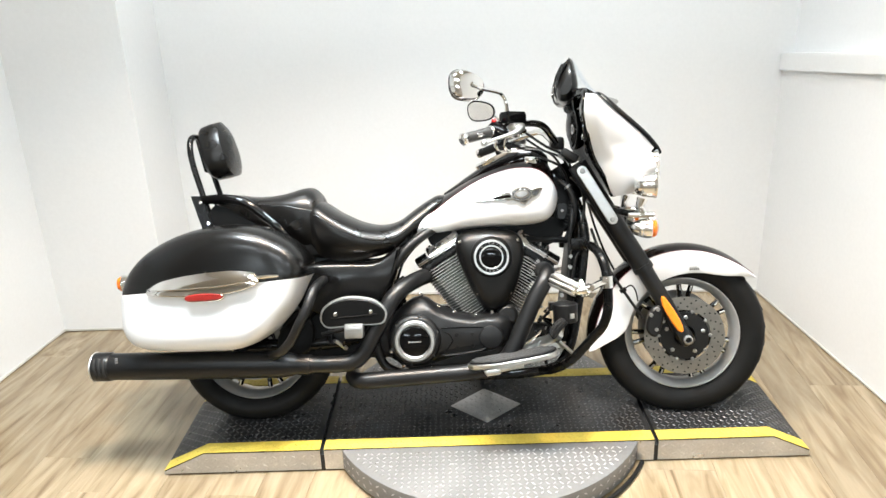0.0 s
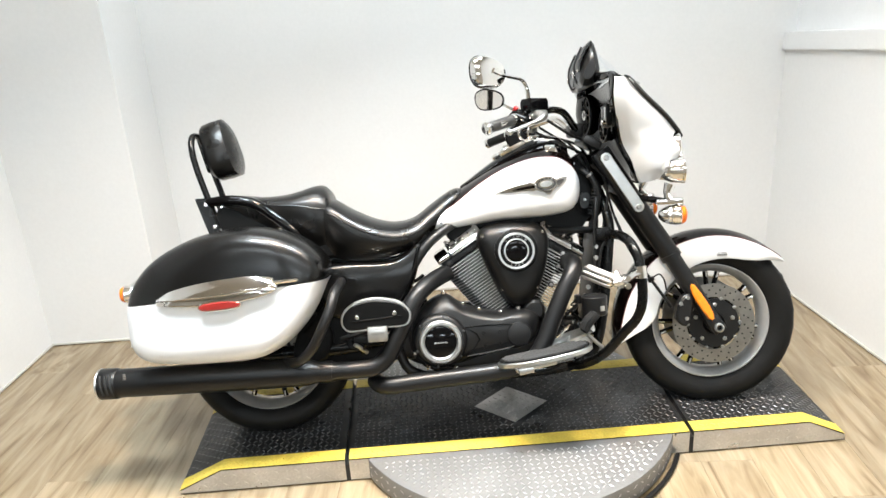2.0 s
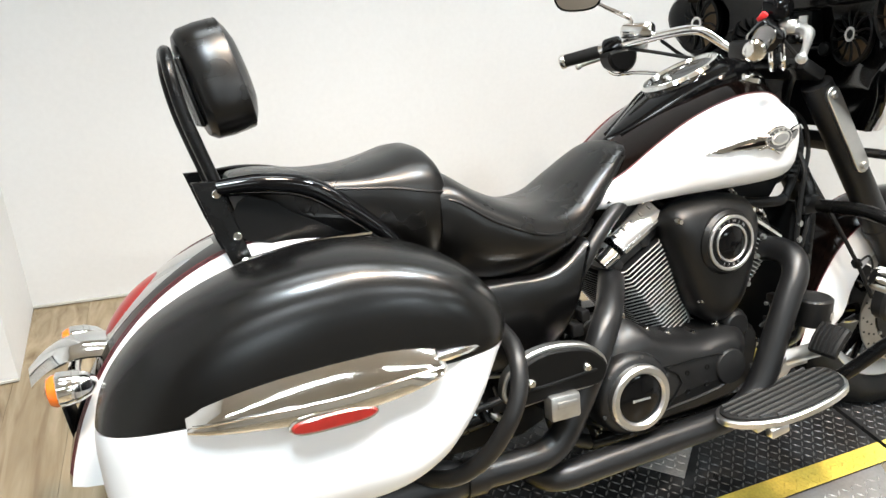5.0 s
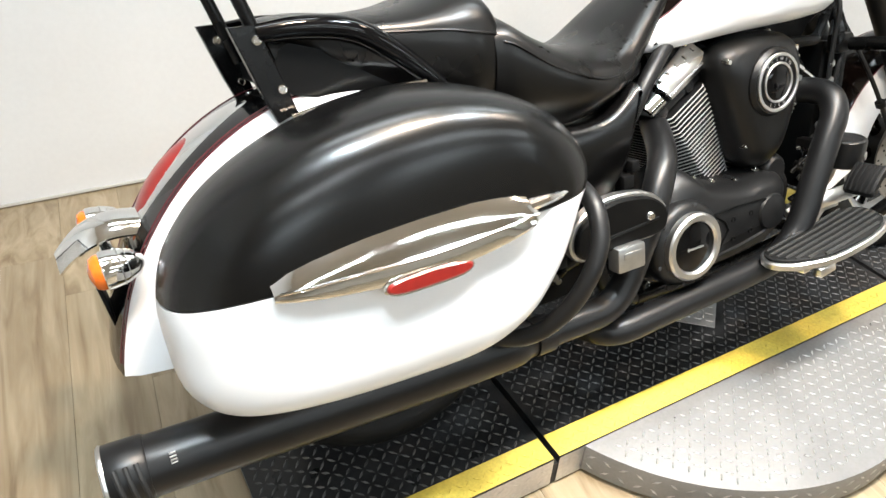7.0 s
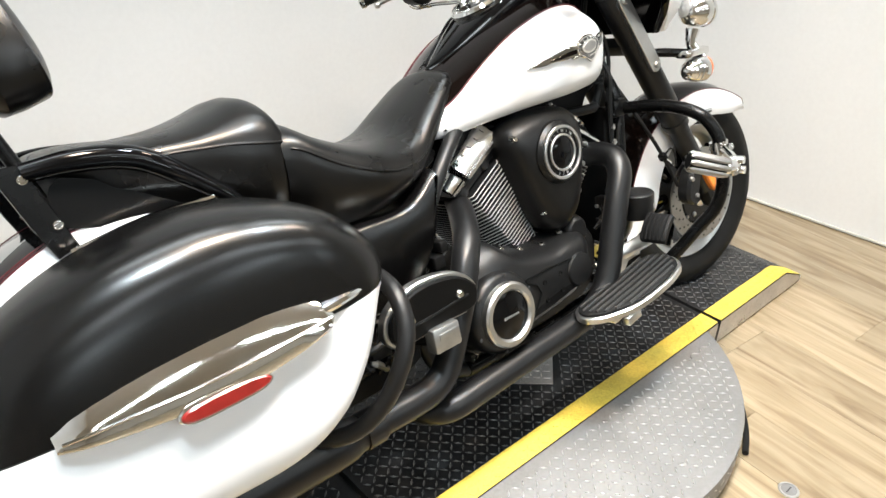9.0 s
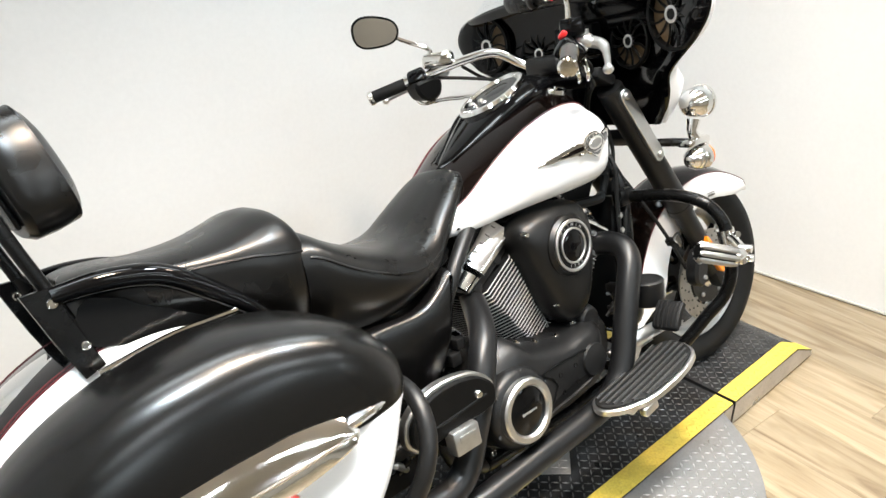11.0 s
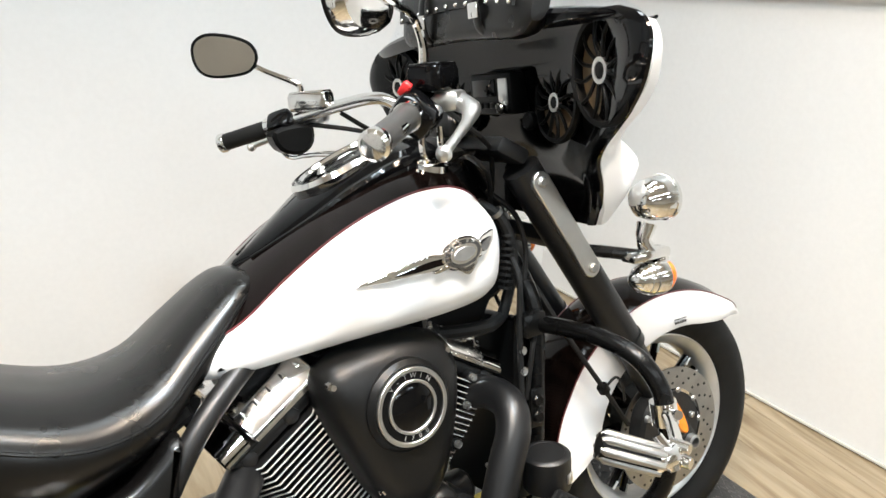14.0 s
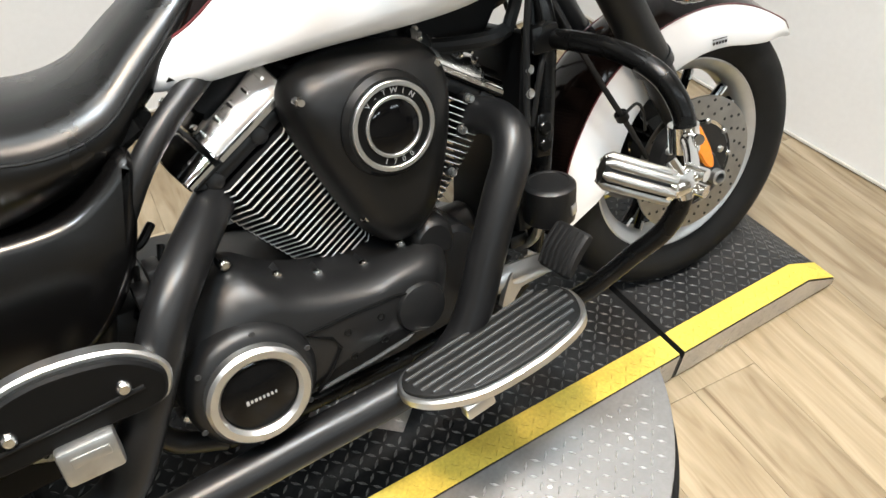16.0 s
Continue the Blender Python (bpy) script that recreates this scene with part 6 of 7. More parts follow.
for s in (-1, 1):
    floorboard(s)
pedal = part("brake_pedal", slab([(0.244, 0.320), (0.234, 0.330), (0.250, 0.358), (0.276, 0.384), (0.288, 0.382), (0.290, 0.372), (0.268, 0.350)], [(-0.268, 0.004), (-0.274, 0.0), (-0.338, 0.0), (-0.344, 0.004)], 3), RUBBER, bike, "ribbed black rubber brake pedal pad")
for k in range(6):
    y = -0.276 - 0.012 * k
    part("rib", tube([(0.233, y, 0.331), (0.248, y, 0.360), (0.276, y, 0.386)], 0.0030, 6, 3), RUBBER, pedal)
part("pedal_lever", tube([(0.27, -0.30, 0.335), (0.235, -0.245, 0.305), (0.19, -0.215, 0.285), (0.14, -0.20, 0.265)], [0.011, 0.012, 0.013, 0.014], 10, 4, flat=1.6), ALU, bike, "bright brake pedal lever")
part("pedal_rod", tube([(0.14, -0.205, 0.285), (0.17, -0.21, 0.30), (0.215, -0.20, 0.33)], 0.006, 8, 3), CHROME, bike, "thin chrome brake rod")


# -- fork and front end (turned with the bars) --
FORK_DIR = Vector((0.50, 0, -0.866))


def fork(side):
    y = -0.030 + side * 0.122
    top, joint, axle = Vector((0.385, y, 0.95)), Vector((0.618, y, 0.562)), Vector((0.757, y, 0.318))
    leg = part("fork_leg", steered(tube([joint + FORK_DIR * -0.02, joint.lerp(axle, 0.5), axle], [0.031, 0.030, 0.028], 18, 2)), ENGINE, bike, "black lower fork leg")
    part("fork_tube", steered(tube([top, joint], 0.036, 20, 1)), ENGINE, leg, "black fork shroud")
    part("fork_collar", steered(tube([joint + FORK_DIR * -0.006, joint + FORK_DIR * 0.014], 0.0385, 20, 1)), ENGINE, leg)
    part("axle_clamp", steered(box(0.768, y, 0.300, 0.055, 0.052, 0.075, 0.014, turn=Matrix.Rotation(radians(-30), 3, "Y"))), ENGINE, leg)
    part("axle_end", steered(lathe([(0.011, 0.0), (0.0165, 0.0), (0.0165, 0.016), (0.013, 0.018), (0.011, 0.018), (0.010, 0.006), (0.011, 0.0)], (0.775, y + side * 0.024, 0.290), (0, side, 0), 24)), STEEL, leg, "steel axle end")
    face = y + side * 0.036
    refl_c = joint.lerp(axle, 0.74)
    d = FORK_DIR
    n = Vector((0.866, 0, 0.5))
    pts = [refl_c + d * a + n * b for a, b in ((-0.075, -0.006), (-0.075, 0.010), (0.02, 0.015), (0.068, 0.004), (0.055, -0.014), (-0.03, -0.016))]
    part("reflector", steered(slab([(p.x, p.z) for p in pts], [(y + side * 0.020, 0.0), (y + side * 0.036, 0.0), (y + side * 0.041, 0.004)], 2)), AMBER, leg, "long amber reflector")
    # bright plate bolted along the shroud
    a, b = Vector((0.402, 0, 0.925)), Vector((0.508, 0, 0.745))
    along = (b - a).normalized()
    crossw = Vector((-along.z, 0, along.x))
    ring = []
    for k in range(9):
        t = radians(90 + 180 * k / 8)
        ring.append(a + (math.cos(t) * along + math.sin(t) * crossw) * 0.019)
    for k in range(9):
        t = radians(-90 + 180 * k / 8)
        ring.append(b + (math.cos(t) * along + math.sin(t) * crossw) * 0.019)
    part("fork_plate", steered(slab([(p.x, p.z) for p in ring], [(face - side * 0.006, 0.0), (face + side * 0.004, 0.0), (face + side * 0.006, 0.002)], 1)), ALU, leg, "bare aluminium fairing bracket plate")
    for p in (a, b):
        part("bolt", steered(lathe([(0.0, 0.008), (0.007, 0.008), (0.010, 0.004), (0.010, 0.0)], (p.x, face + side * 0.005, p.z), (0, side, 0), 14)), STEEL, leg)
    # caliper behind the leg
    cal = part("brake_caliper", steered(slab([(0.625, 0.330), (0.640, 0.395), (0.672, 0.418), (0.690, 0.395), (0.678, 0.325), (0.655, 0.300)], [(y - side * 0.01, 0.004), (y - side * 0.005, 0.0), (y + side * 0.026, 0.0), (y + side * 0.034, 0.008)], 3)), ENGINE, bike, "black brake caliper")
    for x, z in ((0.643, 0.385), (0.662, 0.33), (0.668, 0.405)):
        part("bolt", steered(lathe([(0.0, 0.008), (0.006, 0.008), (0.008, 0.0)], (x, y + side * 0.032, z), (0, side, 0), 12)), STEEL, cal)
    if side > 0:
        part("brake_hose", steered(tube([(0.44, y - side * 0.01, 0.80), (0.47, y + side * 0.04, 0.70), (0.515, y + side * 0.06, 0.58), (0.575, y + side * 0.045, 0.47), (0.64, y + side * 0.02, 0.40)], 0.0048, 8, 5)), RUBBER, bike, "black brake hose")


for s in (-1, 1):
    fork(s)
for z, x in ((0.985, 0.36), (0.80, 0.468)):
    part("triple_clamp", steered(box(x, -0.03, z, 0.07, 0.29, 0.032, 0.010, turn=Matrix.Rotation(radians(30), 3, "Y"))), ENGINE, bike, "black triple clamp")


# -- passing lamps --
def passing_lamp(side):
    at = Vector((0.619, side * 0.230 - 0.005, 0.864))
    prof = [(r * 0.77, h * 0.76) for r, h in [(0.0, -0.055), (0.020, -0.052), (0.040, -0.036), (0.052, -0.010), (0.055, 0.015), (0.056, 0.036), (0.059, 0.038), (0.059, 0.048), (0.052, 0.050), (0.050, 0.046), (0.0, 0.046)]]
    lamp = part("passing_lamp", steered(lathe(prof, at, (1, 0, 0), 36)), CHROME, bike, "chrome passing lamp shell")
    part("lens", steered(lathe([(0.0385, 0.033), (0.034, 0.039), (0.02, 0.044), (0.0, 0.045)], at, (1, 0, 0), 32)), MIRROR_GLASS, lamp, "clear lamp lens")
    part("lamp_post", steered(tube([at + Vector((-0.01, 0, -0.045)), at + Vector((-0.02, 0.0, -0.075)), at + Vector((-0.01, -0.002, -0.098))], [0.020, 0.014, 0.017], 14, 4)), CHROME, lamp)
    part("lamp_bracket", steered(box(at.x - 0.015, at.y, at.z - 0.104, 0.095, 0.040, 0.020, 0.006)), CHROME, lamp, "chrome lamp bracket")
    part("bracket_drop", steered(box(at.x + 0.02, at.y, at.z - 0.125, 0.024, 0.034, 0.030, 0.006)), CHROME, lamp)
    part("lamp_arm", steered(tube([at + Vector((-0.03, 0, -0.104)), at + Vector((-0.085, -side * 0.04, -0.092)), (0.50, side * 0.13 - 0.01, 0.775)], [0.012, 0.012, 0.011], 10, 3)), FRAME_BLACK, lamp, "black lamp arm")
    bullet_signal("front_turn_signal", (at.x + 0.006, at.y, at.z - 0.152), (1, 0, -0.02), steered)


for s in (-1, 1):
    passing_lamp(s)


# -- fairing --
W_TAB = [(0.83, 0.215), (0.87, 0.252), (0.92, 0.277), (0.965, 0.297), (0.99, 0.326), (1.02, 0.376), (1.05, 0.424), (1.085, 0.463), (1.12, 0.482), (1.15, 0.484), (1.175, 0.470), (1.19, 0.448), (1.20, 0.415)]
XE_TAB = [(0.83, 0.515), (0.90, 0.475), (0.97, 0.435), (1.05, 0.405), (1.12, 0.392), (1.18, 0.400)]
XF_TAB = [(0.83, 0.60), (0.88, 0.660), (0.93, 0.695), (0.985, 0.705), (1.06, 0.69), (1.18, 0.60)]


# how far the black inner panel stands past the shell's edge
FLANGE = [(0.83, -0.010), (0.87, -0.002), (0.92, 0.012), (0.985, 0.018), (1.03, 0.010), (1.06, 0.003), (1.10, 0.0), (1.17, 0.0), (1.20, 0.0)]


def smooth_table(table, x):
    """Like lerp_table, with no kinks at the entries."""
    xs = [a for a, b in table]
    if x <= xs[0] or x >= xs[-1]:
        return lerp_table(table, x)
    slope = [(b[1] - a[1]) / (b[0] - a[0]) for a, b in zip(table, table[1:])]
    tangent = [slope[0]] + [(p + q) / 2 for p, q in zip(slope, slope[1:])] + [slope[-1]]
    i = max(k for k in range(len(xs) - 1) if xs[k] <= x)
    h = xs[i + 1] - xs[i]
    t = (x - xs[i]) / h
    return (2 * t ** 3 - 3 * t ** 2 + 1) * table[i][1] + (t ** 3 - 2 * t ** 2 + t) * h * tangent[i] + (3 * t ** 2 - 2 * t ** 3) * table[i + 1][1] + (t ** 3 - t ** 2) * h * tangent[i + 1]


def shell_point(z, u, off=0.0):
    w, xe, xf = smooth_table(W_TAB, z), smooth_table(XE_TAB, z), smooth_table(XF_TAB, z)
    a = max(0.0, 1 - abs(u))
    low = (1 - abs(u) ** 2.6) ** 0.62 if a else 0.0
    high = 0.15 * (1 - math.exp(-a / 0.03)) + 0.85 * a ** 1.1
    k = min(1, max(0, (z - 0.92) / 0.10))
    bulge = low + (high - low) * k * k * (3 - 2 * k)
    return Vector((xe + (xf - xe) * bulge - off * 0.9, (w - off) * u, z))


def top_z(u):
    return 0.985 + 0.190 * (1 - (1 - abs(u)) ** 1.9)


def fairing():
    nu, nz = 48, 28
    outer = bmesh.new()
    grid = []
    for off in (0.0, 0.006):
        rows = []
        for i in range(nz + 1):
            row = []
            for k in range(nu + 1):
                u = -1 + 2 * k / nu
                z0 = 0.83 + 0.02 * (1 - abs(u))
                z = z0 + (top_z(u) - z0) * i / nz
                row.append(outer.verts.new(shell_point(z, u, off)))
            rows.append(row)
        grid.append(rows)
    for rows in grid:
        for a, b in zip(rows, rows[1:]):
            for k in range(nu):
                outer.faces.new((a[k], a[k + 1], b[k + 1], b[k]))
    for i in range(nz):
        for k in (0, nu):
            outer.faces.new((grid[0][i][k], grid[0][i + 1][k], grid[1][i + 1][k], grid[1][i][k]))
    for k in range(nu):
        for i in (0, nz):
            outer.faces.new((grid[0][i][k], grid[0][i][k + 1], grid[1][i][k + 1], grid[1][i][k]))
    shell = part("fairing", steered(outer), WHITE, bike, "white batwing fairing shell")
    # black strip that holds the screen along the upper edge
    edge = [shell_point(top_z(u), u) + Vector((0.003, 0, 0.004)) for u in np.linspace(-0.95, 0.95, 41)]
    part("screen_trim", steered(tube([tuple(p) for p in edge], [0.0105 * (1 - abs(k - 20) ** 6 / 20 ** 6 * 0.75) for k in range(41)], 10, 1)), GLOSS, shell, "black screen trim strip")
    strip = [shell_point(top_z(u) - 0.004, u) + Vector((0.006, 0, 0.004)) for u in np.linspace(-0.9, 0.9, 41)]
    part("trim_bead", steered(tube([tuple(p) for p in strip], 0.003, 6, 1)), CHROME, shell)
    # clear screen
    scr = bmesh.new()
    rows = []
    for i in range(11):
        t = i / 10
        row = []
        for k in range(33):
            u = -1 + 2 * k / 32
            base = shell_point(top_z(u), u)
            rise = (1.350 - base.z) * (1 - abs(u) ** 2.0)
            lean = Vector((-0.87 * rise, -0.16 * u * (1 - abs(u)), rise))
            row.append(base + lean * t + Vector((-0.030 * math.sin(math.pi * t) * (1 - u * u), 0, 0)))
        rows.append(row)
    for off in (0.0, 0.004):
        g = [[scr.verts.new(p + Vector((-off, 0, 0))) for p in row] for row in rows]
        for a, b in zip(g, g[1:]):
            for k in range(32):
                try:
                    scr.faces.new((a[k], a[k + 1], b[k + 1], b[k]))
                except ValueError:
                    pass
    screen = part("windscreen", steered(scr), SCREEN, shell, "clear plastic windscreen", tidy=True)
    screen.visible_shadow = False
    # gloss black inner panel
    inner = bmesh.new()
    rows = []
    for i in range(37):
        z = 0.828 + (1.200 - 0.828) * i / 36
        row = []
        w = smooth_table(W_TAB, z) + smooth_table(FLANGE, z)
        xe = smooth_table(XE_TAB, min(z, 1.18)) - 0.007
        row.append(inner.verts.new((xe + 0.012, -w + 0.008, z)))
        row.append(inner.verts.new((xe + 0.004, -w + 0.001, z)))
        for k in range(41):
            u = -1 + 2 * k / 40
            dish = 0.075 * (1 - min(1, abs(u) / 0.88) ** (1.6 + 1.4 * min(1, max(0, (z - 0.93) / 0.08)))) * min(1, (z - 0.82) / 0.12)
            lip = -0.008 * math.exp(-((abs(u) - 0.96) / 0.03) ** 2)
            back = -0.030 * max(0, (z - 1.13) / 0.07) * (1 - u * u)
            row.append(inner.verts.new((xe + dish + lip + back, (w - 0.003) * u, z)))
        row.append(inner.verts.new((xe + 0.004, w - 0.001, z)))
        row.append(inner.verts.new((xe + 0.012, w - 0.008, z)))
        rows.append(row)
    for a, b in zip(rows, rows[1:]):
        for k in range(44):
            inner.faces.new((a[k], a[k + 1], b[k + 1], b[k]))
    ridge = [inner.verts.new(Vector((v.co.x + 0.10 * (1 - (v.co.y / 0.46) ** 2) + 0.012, v.co.y * 0.99, v.co.z - 0.022))) for v in rows[-1]]
    for k in range(44):
        inner.faces.new((rows[-1][k], rows[-1][k + 1], ridge[k + 1], ridge[k]))
    dash = part("inner_fairing", steered(inner), GLOSS, bike, "gloss black inner fairing panel")

    hood = []
    for y in np.linspace(-0.425, 0.425, 33):
        b = 1 - (y / 0.425) ** 2
        e = 0.25 + 0.75 * (1 - abs(y / 0.425) ** 6)
        x, z = 0.394 - 0.032 * b, 1.190 + 0.022 * b
        hood.append([(x + a * e, y, z + c * e) for a, c in ((-0.012, -0.022), (-0.019, -0.010), (-0.020, 0.002), (-0.014, 0.010), (0.0, 0.013), (0.030 + 0.05 * b, 0.002), (0.030 + 0.05 * b, -0.006), (0.004, -0.020))])
    part("dash_hood", steered(loft(hood)), GLOSS, dash, "black hood along the top of the dash")

    def speaker(y, z, x, r, aim):
        axis = Vector(aim).normalized()
        at = Vector((x, y, z))
        s = part("speaker", steered(lathe([(r * 0.94, -0.012), (r * 1.04, 0.002), (r * 1.0, 0.010), (r * 0.90, 0.010), (r * 0.86, 0.002), (r * 0.86, -0.012), (r * 0.94, -0.012)], at, axis, 40)), PLASTIC, dash, "round black fairing speaker")
        part("cone", steered(lathe([(r * 0.87, -0.004), (r * 0.5, -0.014), (r * 0.2, -0.018), (0.0, -0.016)], at, axis, 32)), BROWN_CONE, s, "tan speaker cone behind the grille")
        q = Vector((0, 0, 1)).rotation_difference(axis)
        for k in range(12):
            a = 2 * math.pi * k / 12
            b = a + 0.14
            pts = [at + q @ Vector((r * 0.2 * math.cos(a), r * 0.2 * math.sin(a), 0.008)), at + q @ Vector((r * 0.6 * math.cos(b), r * 0.6 * math.sin(b), 0.009)), at + q @ Vector((r * 0.92 * math.cos(a), r * 0.92 * math.sin(a), 0.007))]
            part("grille_spoke", steered(tube([tuple(p) for p in pts], 0.0034, 6, 3)), PLASTIC, s)
        part("grille_ring", steered(lathe([(r * 0.24, 0.004), (r * 0.24, 0.012), (r * 0.16, 0.012), (r * 0.16, 0.004), (r * 0.24, 0.004)], at, axis, 20)), ALU, s, "bright ring in the grille")
        part("badge", steered(lathe([(r * 0.16, 0.004), (r * 0.15, 0.011), (0.0, 0.012)], at, axis, 20)), PLASTIC, s)
    for s in (-1, 1):
        speaker(s * 0.360, 1.110, 0.412, 0.087, (-1, -s * 0.16, 0.02))
        speaker(s * 0.176, 1.060, 0.462, 0.072, (-1, -s * 0.12, 0.06))
    # radio and knobs in the middle
    radio = part("radio", steered(box(0.450, 0, 1.082, 0.045, 0.150, 0.082, 0.008)), PLASTIC, dash, "black motorcycle radio")
    part("radio_screen", steered(box(0.4265, 0.018, 1.094, 0.004, 0.082, 0.034, 0.002)), GLOSS, radio)
    part("key_block", steered(box(0.4265, -0.050, 1.086, 0.005, 0.030, 0.050, 0.003)), ALU, radio, "silver key block")
    for k in range(4):
        part("key", steered(box(0.4260, -0.012 + 0.022 * k, 1.060, 0.005, 0.016, 0.011, 0.002)), PLASTIC, radio)
    part("knob", steered(lathe([(0.012, 0.0), (0.012, 0.012), (0.009, 0.016), (0.0, 0.016)], (0.428, -0.050, 1.056), (-1, 0, 0), 18)), CHROME, radio)
    for y in (-0.13, 0.13):
        part("dash_button", steered(lathe([(0.017, 0.0), (0.017, 0.010), (0.013, 0.013), (0.0, 0.013)], (0.452, y * 0.80, 1.028), (-1, 0, 0.05), 20)), PLASTIC, dash, "round black dash switch")
    # leather pouch along the dash top
    rings = []
    for i in range(25):
        v = -1 + 2 * i / 24
        y = -0.065 + 0.230 * v
        e = (1 - abs(v) ** 6) ** 0.5 if abs(v) < 1 else 0.0
        e = 0.45 + 0.55 * e
        sag = -0.025 * (y / 0.3) ** 2
        c = Vector((0.346 + 0.015 * (1 - (y / 0.3) ** 2), y, 1.245 + sag))
        ring = []
        for k in range(16):
            a = 2 * math.pi * k / 16
            ca, sa = math.cos(a), math.sin(a)
            rx, rz = 0.038 * e * (1 - 0.5 * max(0, sa)), (0.062 + 0.036 * max(0, sa)) * e
            ring.append(c + Vector((math.copysign(abs(ca) ** 0.75, ca) * rx + 0.012 * sa, 0, math.copysign(abs(sa) ** 0.8, sa) * rz)))
        rings.append(ring)
    pouch = part("windshield_pouch", steered(loft(rings)), LEATHER, bike, "studded black leather pouch on the fairing")
    flap = [[(0.300 + 0.01 * (1 - (y / 0.28) ** 2) + dx, y, z - 0.025 * (y / 0.3) ** 2) for dx, z in ((0.058, 1.343), (0.034, 1.320), (0.012, 1.276), (0.008, 1.240), (0.013, 1.240), (0.019, 1.272), (0.038, 1.312), (0.060, 1.335))] for y in np.linspace(-0.27, 0.14, 17)]
    part("flap", steered(loft(flap)), LEATHER, pouch, "pouch flap")
    for y in np.linspace(-0.26, 0.13, 12):
        z = 1.246 - 0.025 * (y / 0.3) ** 2
        part("stud", steered(lathe([(0.0, 0.003), (0.0025, 0.0025), (0.0042, 0.0)], (0.308 + 0.01 * (1 - (y / 0.28) ** 2), y, z), (-1, 0, 0), 10)), CHROME, pouch)
    for y in (-0.16, 0.03):
        part("strap", steered(tube([(0.338, y, 1.318), (0.314, y, 1.27), (0.309, y, 1.235), (0.314, y, 1.20), (0.325, y, 1.188)], 0.012, 8, 3, flat=0.3)), LEATHER, pouch)
        part("buckle", steered(box(0.305, y, 1.226, 0.005, 0.030, 0.026, 0.002)), CHROME, pouch)
    # headlight in the nose
    part("headlight", steered(lathe([(0.09, -0.05), (0.094, 0.012), (0.088, 0.020), (0.082, 0.016), (0.0, 0.022)], (0.675, 0, 0.915), (1, 0, -0.05), 40)), CHROME, bike, "round chrome-rimmed headlight")


fairing()


